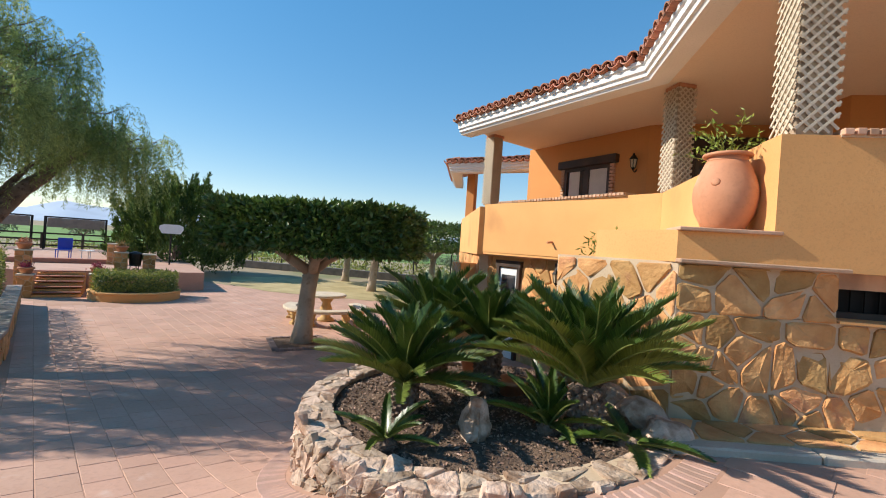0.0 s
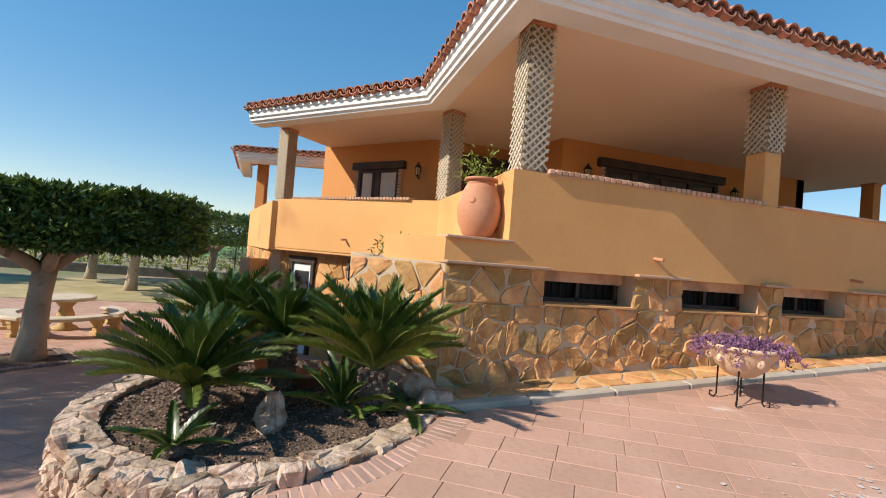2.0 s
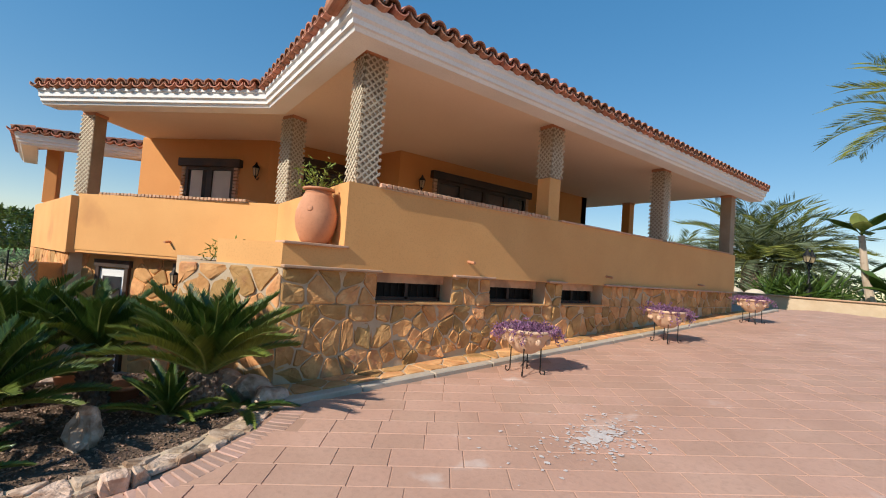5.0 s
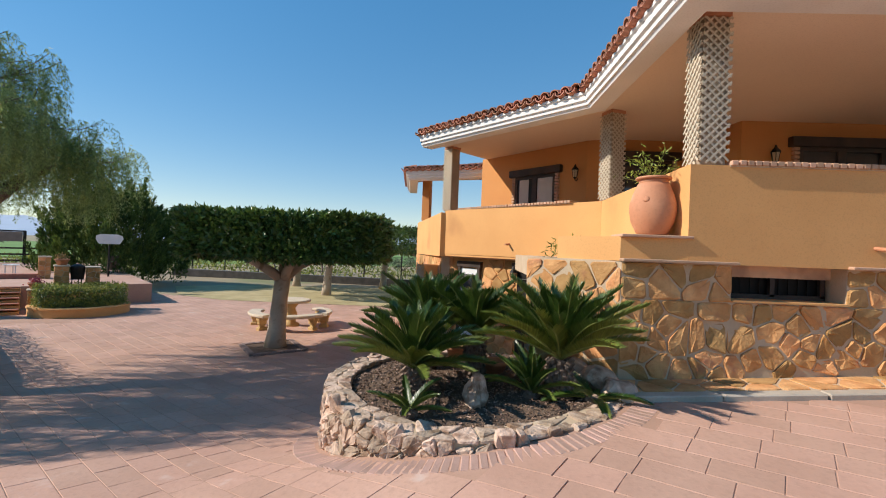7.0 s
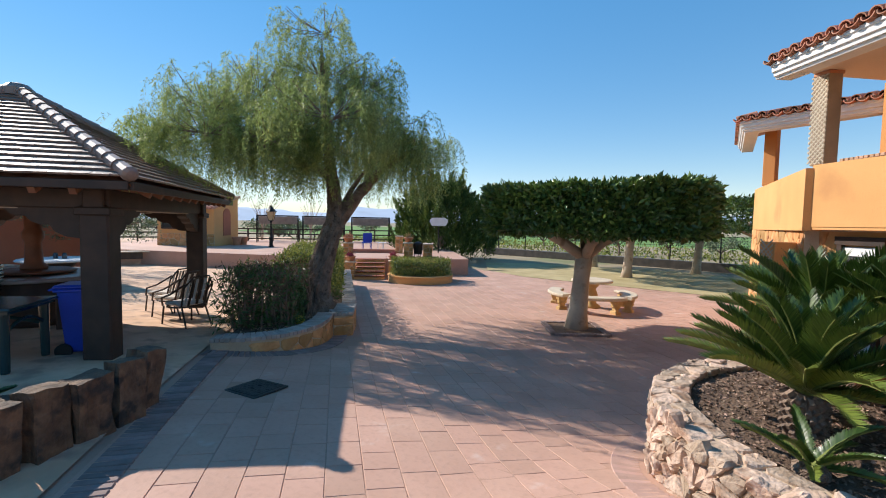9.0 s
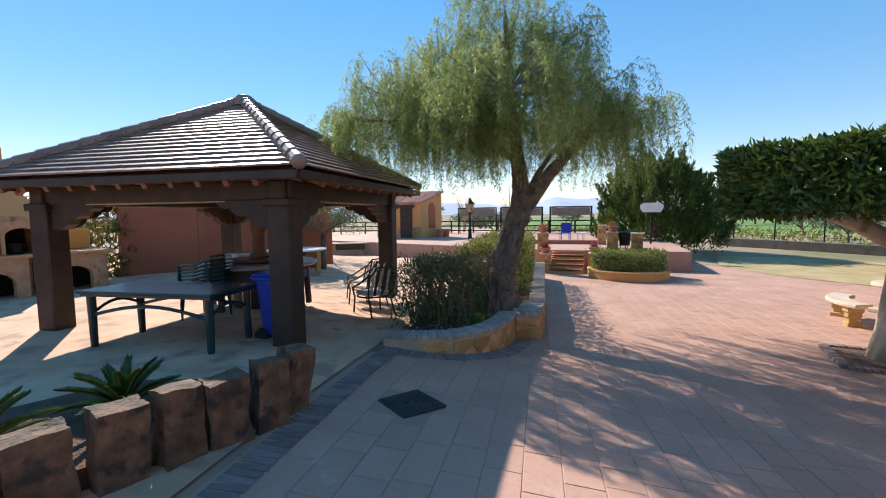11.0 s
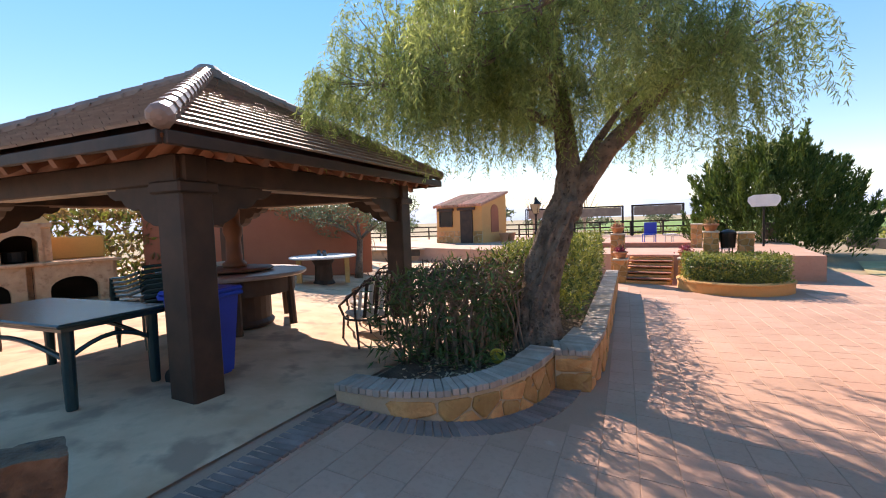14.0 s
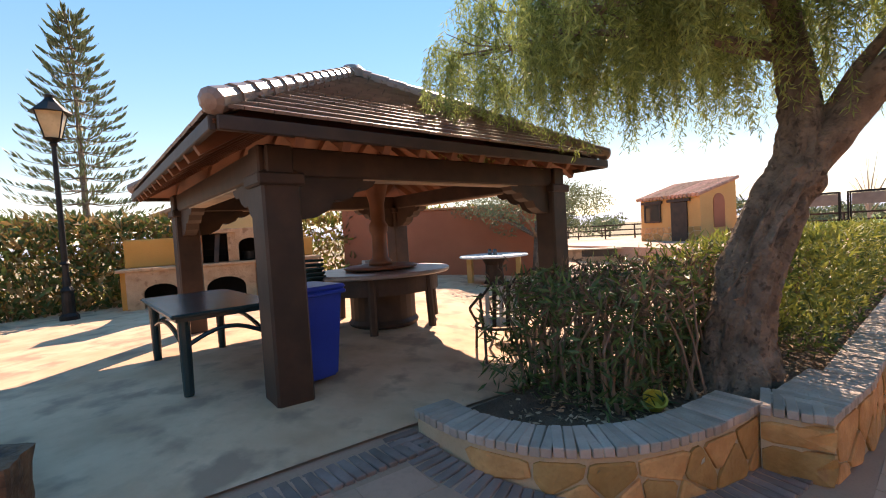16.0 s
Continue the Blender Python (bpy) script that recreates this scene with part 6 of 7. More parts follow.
d0 = ST + UPV * 1.62
deck_poly = [d0 + ACR * 4.2, d0 + ACR * 4.2 + UPV * 16, d0 - ACR * 16 + UPV * 16, d0 - ACR * 16 + UPV * 5, d0 - ACR * 0.9 + UPV * 0.0]
bm = prism(bmesh.new(), [tuple(p) for p in deck_poly], -0.6, DECK)
bmesh.ops.recalc_face_normals(bm, faces=bm.faces)
solid("pool_deck", bm, PAVE, "raised pink paved pool deck", "pavement")
p = ST + UPV * 5.2 - ACR * 0.4
part("upper_step", box(bmesh.new(), p.x, p.y, DECK + 0.09, 0.5, 3.4, 0.18, UPROT, 0.01), REDTILE, steps_t)


def pillar(p, z0, z1, size=0.36):
    pl = thing("stone_pillar", "square yellow stone garden pillar", "pillar", pose(p.x, p.y, 0, 0, 0, UPROT), "garden pillars")
    core_p = part("core", box(bmesh.new(), 0, 0, (z0 + z1) / 2, size - 0.03, size - 0.03, z1 - z0), MORTAR, pl)
    part("cap", box(bmesh.new(), 0, 0, z1 + 0.02, size + 0.05, size + 0.05, 0.05, 0, 0.01), PALESTONE, pl)
    for f in range(4):
        m = pose(0, 0, 0, 0, 0, 90 * f)
        stone_facing(core_p, lambda u, v, d, m=m: m @ Vector((u - size / 2 + 0.015, -size / 2 + 0.015 - d, z0 + v)), size - 0.03, z1 - z0, 0.16, int(abs(p.x) * 37 + f), STONE, proud=0.018, gap=0.014)
    return pl


PL = [(ST - ACR * 0.85 + UPV * 0.55, -0.4, 1.0), (ST + ACR * 1.55 + UPV * 0.75, -0.4, 1.02), (ST + ACR * 2.35 + UPV * 0.75, -0.4, 0.98), (ST + ACR * 0.95 + UPV * 0.35, -0.4, 0.30), (ST - ACR * 0.72 + UPV * 0.18, -0.4, 0.28), (ST + ACR * 1.2 + UPV * 5.0, DECK, 1.15)]
for p, z0, z1 in PL:
    pillar(p, z0, z1)


def flower_pot(p, z, seed, mat, label):
    pot = thing("flower_pot", "terracotta flower pot standing on a stone pillar", "pot", Matrix.Translation((p.x, p.y, z)), "pillar pots")
    part("body", lathe(bmesh.new(), [(0.12, 0), (0.18, 0.15), (0.20, 0.15), (0.20, 0.20), (0.17, 0.20), (0.15, 0.14)], 18), TERRACOTTA, pot, smooth=True)
    fl = thing("pot_flowers", label, "flowers", Matrix.Translation((p.x, p.y, z + 0.2)), "pot flowers")
    bush(fl, "foliage", [(0, 0, 0.02), (0.08, 0, 0.04), (-0.08, 0.05, 0.04), (0, -0.1, 0.03)], seed, mat, 0.06, 0.03, 260, 0.055)


REDFLOWER = noise_mat("red_flower", (0.30, 0.04, 0.06), (0.45, 0.08, 0.10), 0.6, 20, 3, 0, per_island=0.4, through_light=0.2)
flower_pot(PL[0][0], 1.045, 1, TERRACOTTA, "dry stalks in a terracotta pot")
flower_pot(PL[1][0], 1.065, 2, LEAF_BROWN, "dry brown plant in a terracotta pot")
flower_pot(PL[3][0], 0.345, 3, REDFLOWER, "red flowers in a terracotta pot")
flower_pot(PL[4][0], 0.325, 4, REDFLOWER, "red flowers in a terracotta pot")
grill = thing("black_grill", "small black barrel grill between the pillars", "grill", Matrix.Translation((PL[1][0].x * 0.5 + PL[2][0].x * 0.5, PL[1][0].y * 0.5 + PL[2][0].y * 0.5, 0.15)))
part("drum", tube(bmesh.new(), [(0, 0, 0.45), (0, 0, 0.82)], [0.17, 0.19], 16), BLACKIRON, grill)
part("lid", lathe(bmesh.new(), [(0.20, 0.82), (0.19, 0.88), (0.10, 0.93), (0.02, 0.95)], 16), BLACKIRON, grill)
for k in range(3):
    part("leg", tube(bmesh.new(), [(0.14 * math.cos(k * 2.1), 0.14 * math.sin(k * 2.1), 0.46), (0.18 * math.cos(k * 2.1), 0.18 * math.sin(k * 2.1), -0.45)], 0.015, 5), BLACKIRON, grill)
# the round planter right of the steps
RP = Vector((-12.4, 12.7))
pl2 = thing("round_bed_wall", "low curved ochre wall round a clipped hedge", "planter")
bm = bmesh.new()
rows = []
for i in range(41):
    a = radians(-165 + 250 * i / 40)
    c, s = math.cos(a), math.sin(a)
    rows.append([bm.verts.new((RP.x + r * c * 1.25, RP.y + r * s * 1.25, z)) for r, z in ((1.0, -0.5), (1.0, -0.16), (1.02, -0.15), (1.02, -0.11), (0.80, -0.11), (0.80, -0.5))])
for p, q in zip(rows, rows[1:]):
    for i in range(5):
        bm.faces.new((p[i], q[i], q[i + 1], p[i + 1]))
bm.faces.new(rows[0][::-1])
bm.faces.new(rows[-1])
bmesh.ops.recalc_face_normals(bm, faces=bm.faces)
part("wall", bm, STUCCO, pl2)
part("soil", lathe(bmesh.new(), [(0.1, -0.4), (1.0, -0.4), (1.0, -0.16), (0.1, -0.16)], 24, (RP.x, RP.y, 0)), EARTH, pl2)
h2 = thing("clipped_hedge", "clipped green hedge in the round bed", "hedge", pose(RP.x, RP.y, -0.16, 0, 0, 45))
pts = shell_points((-1.15, -0.85, 0.02), (1.15, 0.85, 0.66), 6500, 91, None, 0.22)
e2 = (pts[:, 0] / 1.15) ** 4 + (pts[:, 1] / 0.85) ** 4
pts = pts[e2 < 1.1]
leaves("foliage", LEAF_YELLOW, h2, pts, np.random.default_rng(92).normal(size=pts.shape) + [0, 0, 0.6], 0.075, 0.03, 93)
pts2 = shell_points((-1.05, -0.75, 0.0), (1.05, 0.75, 0.55), 4500, 94, None, 0.3)
leaves("foliage", LEAF_OLEANDER, h2, pts2, np.random.default_rng(95).normal(size=pts2.shape) + [0, 0, 0.6], 0.085, 0.035, 96)

# ---- cypress and hoop ----
cyp = thing("cypress", "broad dark green cypress with upswept pointed sprays", "tree", Matrix.Translation((-18.7, 21.6, -0.45)))
part("trunk", tube(bmesh.new(), [(0, 0, 0), (0, 0, 1.5)], [0.35, 0.25], 10), BARK, cyp)
rr = np.random.default_rng(5)
pos, way = [], []
for s in range(420):
    a = rr.uniform(0, 6.28)
    h = rr.uniform(0.0, 1.0)
    base_z = 0.2 + 3.9 * h
    r = 3.2 * math.sqrt(max(0.03, 1 - h ** 2.4)) * rr.uniform(0.5, 0.95)
    p = np.array([r * math.cos(a), r * math.sin(a), base_z])
    d = np.array([math.cos(a) * (0.55 - 0.25 * h), math.sin(a) * (0.55 - 0.25 * h), 1.0])
    d /= np.linalg.norm(d)
    ln = rr.uniform(0.7, 1.5) * (1.25 if rr.uniform() < 0.25 else 1.0)
    for k in range(110):
        t = rr.uniform() ** 0.8
        pos.append(p + d * ln * t + rr.normal(size=3) * 0.20 * (1.02 - t))
        way.append(d * 1.0 + rr.normal(size=3) * 0.38)
leaves("foliage", LEAF_CYPRESS, cyp, pos, way, 0.21, 0.06, 6)
hoop = thing("basketball_hoop", "small white basketball backboard on a steel pole", "basketball hoop", pose(-15.7, 17.7, -0.4, 0, 0, -142))
part("pole", tube(bmesh.new(), [(0, 0.05, 0), (0, 0.05, 2.1)], 0.035, 8), BLACKIRON, hoop)
bm = bmesh.new()
outline = [(-0.48, 0.0), (-0.36, -0.20), (0.36, -0.20), (0.48, 0.0), (0.46, 0.14), (0.3, 0.22), (-0.3, 0.22), (-0.46, 0.14)]
fa, fb = [bm.verts.new((x, -0.02, 2.33 + z)) for x, z in outline], [bm.verts.new((x, 0.01, 2.33 + z)) for x, z in outline]
bm.faces.new(fa)
bm.faces.new(fb[::-1])
for i in range(8):
    bm.faces.new((fa[i], fb[i], fb[(i + 1) % 8], fa[(i + 1) % 8]))
bmesh.ops.recalc_face_normals(bm, faces=bm.faces)
part("backboard", bm, WHITEPAINT, hoop)
part("rim", tube(bmesh.new(), [(0.2 * math.cos(k * math.pi / 8), -0.24 + 0.2 * math.sin(k * math.pi / 8), 2.17) for k in range(17)], 0.012, 5), REDWALL, hoop)

# ---- pool edge, hut, fence, screens ----
bm = bmesh.new()
box(bm, -25.2, 7.6, 0.08, 0.35, 14, 0.34, -14)
solid("pool_edge", bm, POOLTILE, "dark tiled raised pool edge", "pool edge")
bm = box(bmesh.new(), -25.0, 7.6, 0.265, 0.6, 14, 0.05, -14, 0.01)
solid("pool_coping", bm, PALESTONE, "pale stone pool coping", "coping")
bm = prism(bmesh.new(), [(-26.5, 0.5), (-23.9, 14), (-40, 24), (-44, 2)], -0.5, 0.22)
bmesh.ops.recalc_face_normals(bm, faces=bm.faces)
solid("pool_terrace", bm, SLAB, "beige paved terrace beyond the pool", "pavement")
ladder = thing("pool_ladder", "bright steel pool ladder rails", "ladder", pose(-24.9, 4.6, 0.29, 0, 0, 70))
for s in (-1, 1):
    part("rail", tube(bmesh.new(), [(-0.3, 0.22 * s, 0), (-0.3, 0.22 * s, 0.5), (-0.1, 0.22 * s, 0.62), (0.15, 0.22 * s, 0.5), (0.2, 0.22 * s, 0)], 0.02, 6), KERB, ladder)

HB, HN, HA = Vector((-26.6, 11.0)), Vector((0.6, -0.8)), Vector((-0.8, -0.6))
hut = thing("pool_hut", "small orange pool hut with dark door and tiled lean-to roof", "hut", pose(HB.x, HB.y, 0.2, 0, 0, math.degrees(math.atan2(-HA.y, -HA.x))))
W, D, H0, H1 = 3.3, 2.6, 2.25, 2.95
bm = prism(bmesh.new(), [(-W, 0), (0, 0), (0, D), (-W, D)], 0.0, lambda x, y: H0 + (H1 - H0) * y / D)
part("wall", bm, STUCCO, hut)
stone_facing(part("base", box(bmesh.new(), -W / 2, -0.01, 0.4, W, 0.04, 0.8), MORTAR, hut), lambda u, v, d: (-W + u, -0.03 - d, v), W, 0.8, 0.25, 71, STONE, proud=0.02)
part("door", box(bmesh.new(), -1.05, -0.05, 1.0, 0.85, 0.08, 2.0, 0, 0.01), DARKWOOD, hut)
part("window", box(bmesh.new(), -2.55, -0.03, 1.55, 0.85, 0.06, 0.85), GLASS, hut)
bm = bmesh.new()
for x in (-3.0, -2.1):
    box(bm, x, -0.06, 1.55, 0.08, 0.06, 0.95)
for z in (1.1, 2.0):
    box(bm, -2.55, -0.06, z, 0.82, 0.06, 0.08)
part("window_frame", bm, DARKWOOD, hut)
for x in (-2.55, -1.05):
    part("lintel", box(bmesh.new(), x, -0.08, 2.08, 1.2, 0.12, 0.14), DARKWOOD, hut)
bm = prism(bmesh.new(), [(0.0, 0.9), (0.03, 0.9), (0.03, 1.7), (0.0, 1.7)], 0.7, 1.9)
bmesh.ops.recalc_face_normals(bm, faces=bm.faces)
part("side_niche", bm, REDWALL, hut)
bm = bmesh.new()
lathe(bm, [(0.02, 0), (0.4, 0.0), (0.4, 0.03), (0.02, 0.03)], 20)
bmesh.ops.transform(bm, matrix=pose(0.002, 1.3, 1.9, 0, 90, 0), verts=bm.verts)
part("niche_arch", bm, REDWALL, hut)
bm = bmesh.new()
for i in range(17):
    x0 = -W - 0.12 + (W + 0.24) * i / 17
    tube(bm, [(x0 + 0.1, -0.2, H0 + 0.02), (x0 + 0.1, D + 0.15, H1 + 0.10)], 0.095, 8)
tagged(part("roof_tiles", bm, TILE, hut), kind="stuff")
for (x, y, z) in ((0.5, 1.5, 0.2), (0.6, 2.1, 0.2)):
    pp = hut.matrix_basis @ Vector((x, y, 0))
    pot = thing("clay_pot", "tall terracotta pot beside the pool hut", "pot", Matrix.Translation((pp.x, pp.y, 0.22)), "hut pots")
    part("body", lathe(bmesh.new(), [(0.16, 0), (0.25, 0.5), (0.28, 0.5), (0.28, 0.6), (0.22, 0.6)], 16), TERRACOTTA, pot)


def street_lamp(x, y, z, h, twin=False, r=0.055):
    lamp = thing("street_lamp", "black iron garden lamp post with glass lantern", "street lamp", Matrix.Translation((x, y, z)), "garden lamps")
    part("post", lathe(bmesh.new(), [(0.16, 0), (0.16, 0.10), (0.11, 0.16), (0.10, 0.55), (0.12, 0.60), (0.07, 0.68), (r, 0.9), (r, 1.1), (r * 1.5, 1.13), (r, 1.17), (r * 0.75, h - 0.75), (r * 1.3, h - 0.70), (r * 0.6, h - 0.62)], 14), BLACKIRON, lamp)
    for ox in ((-0.3, 0.3) if twin else (0.0,)):
        k = 0.62 if twin else 1.45
        if twin:
            part("arm", tube(bmesh.new(), [(0, 0, h - 0.75), (ox * 0.6, 0, h - 0.85), (ox, 0, h - 0.62)], 0.02, 6), BLACKIRON, lamp)
        part("lantern_glass", lathe(bmesh.new(), [(0.10 * k, h - 0.60), (0.20 * k, h - 0.60 + 0.34 * k), (0.18 * k, h - 0.59 + 0.34 * k)], 4, (ox, 0, 0)), LAMPGLASS, lamp)
        bm = bmesh.new()
        for q in range(4):
            a = math.pi / 2 * q
            tube(bm, [(ox + 0.105 * k * math.cos(a), 0.105 * k * math.sin(a), h - 0.60), (ox + 0.205 * k * math.cos(a), 0.205 * k * math.sin(a), h - 0.60 + 0.34 * k)], 0.012, 4)
        lathe(bm, [(0.23 * k, h - 0.60 + 0.34 * k), (0.21 * k, h - 0.57 + 0.34 * k), (0.10 * k, h - 0.50 + 0.40 * k), (0.05 * k, h - 0.46 + 0.44 * k), (0.06 * k, h - 0.44 + 0.46 * k), (0.01, h - 0.42 + 0.48 * k)], 8, (ox, 0, 0))
        lathe(bm, [(0.05 * k, h - 0.66), (0.12 * k, h - 0.60)], 8, (ox, 0, 0))
        part("lantern_cap", bm, BLACKIRON, lamp)
    return lamp


street_lamp(-11.15, -5.28, 0.14, 4.15)
street_lamp(-24.6, 13.3, 0.25, 2.2)
street_lamp(19.6, 3.9, 1.75, 2.1, True, 0.03)

# fence beyond the deck
fence = thing("deck_fence", "dark three-rail post fence round the pool deck", "fence")
FP = [Vector((-41, 3)), Vector((-36, 12)), Vector((-31, 17)), Vector((-25.2, 24.2)), Vector((-19.5, 24.6))]
postm = link_mesh("post", box(bmesh.new(), 0, 0, 0.55, 0.09, 0.09, 1.1), DARKWOOD)
for a, b in zip(FP, FP[1:]):
    k = max(2, round((b - a).length / 2.0))
    for i in range(k):
        p = a.lerp(b, i / k)
        shared("post", postm, fence, Matrix.Translation((p.x, p.y, 0.15)))
    rz = math.degrees(math.atan2(b.y - a.y, b.x - a.x))
    c = (a + b) / 2
    for z in (0.5, 0.85, 1.2):
        part("rail", box(bmesh.new(), c.x, c.y, z, (b - a).length, 0.05, 0.09, rz), DARKWOOD, fence)
SCREEN = noise_mat("brown_shade_net", (0.24, 0.19, 0.15), (0.34, 0.27, 0.21), 0.9, 30, 3, 0.2)
for a, b in (((-29.9, 15.2), (-28.5, 17.5)), ((-28.4, 17.8), (-26.75, 20.2)), ((-26.45, 20.6), (-24.65, 22.7))):
    a, b = Vector(a), Vector(b)
    fr = thing("gazebo", "dark steel gazebo with brown shade netting", "gazebo", group="gazebos by the fence")
    rz = math.degrees(math.atan2(b.y - a.y, b.x - a.x))
    back = Vector((-(b - a).y, (b - a).x)).normalized() * 1.2
    c = (a + b) / 2
    for p in (a, b, a + back, b + back):
        part("post", box(bmesh.new(), p.x, p.y, 1.2, 0.07, 0.07, 2.0, rz), BLACKIRON, fr)
    for o in (Vector((0, 0)), back):
        part("rail", box(bmesh.new(), c.x + o.x, c.y + o.y, 2.18, (b - a).length, 0.07, 0.07, rz), BLACKIRON, fr)
    part("netting", box(bmesh.new(), c.x + back.x, c.y + back.y, 1.86, (b - a).length - 0.1, 0.02, 0.55, rz), SCREEN, fr)
pc = thing("garden_chair", "dark blue plastic chair on the pool deck", "chair", pose(-19.4, 16.0, DECK, 0, 0, 40))
part("seat", box(bmesh.new(), 0, 0, 0.42, 0.5, 0.48, 0.04, 0, 0.01), BLUEPLASTIC, pc)
part("backrest", box(bmesh.new(), 0, 0.24, 0.68, 0.5, 0.04, 0.5, 0, 0.01), BLUEPLASTIC, pc)
for sx in (-0.22, 0.22):
    for sy in (-0.2, 0.2):
        part("leg", tube(bmesh.new(), [(sx, sy, 0), (sx, sy, 0.42)], 0.02, 5), BLUEPLASTIC, pc)
wt = thing("side_table", "low white plastic side table on the deck", "table", Matrix.Translation((-18.9, 16.6, DECK)))
part("top", lathe(bmesh.new(), [(0.02, 0.40), (0.26, 0.40), (0.26, 0.43), (0.02, 0.43)], 16), WHITEPAINT, wt)
for k in range(3):
    part("leg", tube(bmesh.new(), [(0.18 * math.cos(k * 2.1), 0.18 * math.sin(k * 2.1), 0), (0.18 * math.cos(k * 2.1), 0.18 * math.sin(k * 2.1), 0.4)], 0.02, 5), WHITEPAINT, wt)

# ---- barbecue corner ----
B0, B1 = Vector((-12.0, -5.0)), Vector((-14.7, -1.8))
BM = pose(B0.x, B0.y, 0.14, 0, 0, math.degrees(math.atan2(B1.y - B0.y, B1.x - B0.x)))
# local x along the barbecue; the cook stands on its -y... side facing the pavilion
BL = (B1 - B0).length
bbq = thing("barbecue", "built barbecue of pale brick and orange render with arched openings", "barbecue", BM)
BBQBRICK = noise_mat("warm_barbecue_brick", (0.50, 0.27, 0.14), (0.64, 0.38, 0.22), 0.9, 24, 6, 0.8, stain=((0.38, 0.19, 0.10), 7, 0.56), depth=0.012)
ORANGE = noise_mat("bright_orange_render", (0.72, 0.30, 0.06), (0.80, 0.36, 0.09), 0.85, 50, 1.2, 0.2)


def arch_front(x0, x1, h, ax0, ax1, ah, mat, name, thick=0.14, z0=0.0):
    """A front wall with an arched hole."""
    bm = bmesh.new()
    cx, r = (ax0 + ax1) / 2, (ax1 - ax0) / 2
    arc = [(ax0, z0)] + [(cx - r * math.cos(math.pi * k / 10), ah - r * 0.6 + r * 0.6 * math.sin(math.pi * k / 10)) for k in range(11)] + [(ax1, z0)]
    out = [(x0, z0)] + [(x0 + (x1 - x0) * k / 10, h) for k in range(11)] + [(x1, z0)]
    for y in (0.0, thick):
        va = [bm.verts.new((x, -y, z)) for x, z in arc]
        vo = [bm.verts.new((x, -y, z)) for x, z in out]
        for i in range(len(arc) - 1):
            bm.faces.new((va[i], va[i + 1], vo[i + 1], vo[i]))
    bmesh.ops.remove_doubles(bm, verts=bm.verts, dist=0.0001)
    n = len(arc)
    vs = bm.verts[:]
    bmesh.ops.recalc_face_normals(bm, faces=bm.faces)
    bmesh.ops.solidify(bm, geom=[], thickness=0)
    part(name, bm, mat, bbq)
    bm = bmesh.new()
    va = [[bm.verts.new((x, -y, z)) for x, z in arc] for y in (0.0, thick)]
    for i in range(n - 1):
        bm.faces.new((va[0][i], va[1][i], va[1][i + 1], va[0][i + 1]))
    part(name + "_reveal", bm, BBQBRICK, bbq)


# counter with two arched wood stores
part("counter_back", box(bmesh.new(), BL / 2, 0.70, 0.42, BL, 0.12, 0.84), STUCCO, bbq)
for x in (0.06, 1.32, 2.72, BL - 0.06):
    part("counter_pier", box(bmesh.new(), x, 0.34, 0.42, 0.12, 0.60, 0.84), ORANGE if x < 0.2 else BBQBRICK, bbq)
arch_front(0.12, 1.26, 0.84, 0.42, 1.08, 0.55, BBQBRICK, "store_arch")
arch_front(1.38, 2.66, 0.84, 1.62, 2.44, 0.58, BBQBRICK, "store_arch")
arch_front(2.78, BL - 0.12, 0.84, 3.0, 3.8, 0.58, BBQBRICK, "store_arch")
# Black sheet that paints the shade inside the arched stores.
part("store_back", box(bmesh.new(), BL / 2, 0.60, 0.40, BL - 0.1, 0.04, 0.74), SOOT_SHADE, bbq)
part("counter_top", box(bmesh.new(), BL / 2, 0.30, 0.87, BL + 0.08, 0.98, 0.07, 0, 0.015), BBQBRICK, bbq)
part("splash_wall", box(bmesh.new(), 0.66, 0.74, 1.22, 1.32, 0.10, 0.66, 0, 0.03), ORANGE, bbq, "bright orange splash wall")
part("splash_wall", box(bmesh.new(), BL - 0.5, 0.74, 1.15, 1.0, 0.10, 0.5, 0, 0.03), ORANGE, bbq)
part("side_cheek", box(bmesh.new(), 1.36, 0.45, 1.25, 0.10, 0.60, 0.70), ORANGE, bbq)
for x in (1.50, 2.20, 3.02):
    part("fire_pier", box(bmesh.new(), x, 0.35, 1.25, 0.16, 0.75, 0.70), BBQBRICK, bbq)
part("fire_back", box(bmesh.new(), 2.26, 0.70, 1.25, 1.5, 0.08, 0.70), SOOT_SHADE, bbq)
arch_front(2.28, 2.94, 1.60, 2.34, 2.88, 1.45, BBQBRICK, "oven_arch", 0.10, 0.905)
part("fire_lintel", box(bmesh.new(), 2.26, 0.34, 1.64, 1.72, 0.82, 0.10, 0, 0.01), BBQBRICK, bbq)
bm = bmesh.new()
vs = [bm.verts.new(v) for v in ((1.42, -0.06, 1.69), (3.10, -0.06, 1.69), (3.10, 0.74, 1.69), (1.42, 0.74, 1.69), (1.95, 0.30, 2.45), (2.55, 0.30, 2.45), (2.55, 0.74, 2.45), (1.95, 0.74, 2.45), (1.95, 0.30, 3.1), (2.55, 0.30, 3.1), (2.55, 0.74, 3.1), (1.95, 0.74, 3.1))]
for o in (0, 4):
    for i in range(4):
        bm.faces.new((vs[o + i], vs[o + (i + 1) % 4], vs[o + 4 + (i + 1) % 4], vs[o + 4 + i]))
bm.faces.new(vs[8:])
part("hood", bm, STUCCO, bbq, "tapered orange chimney hood")
bm = bmesh.new()
for z in (1.08, 1.22):
    for k in range(9):
        box(bm, 1.60 + 0.065 * k, 0.3, z, 0.012, 0.6, 0.012)
part("grate", bm, BLACKIRON, bbq)
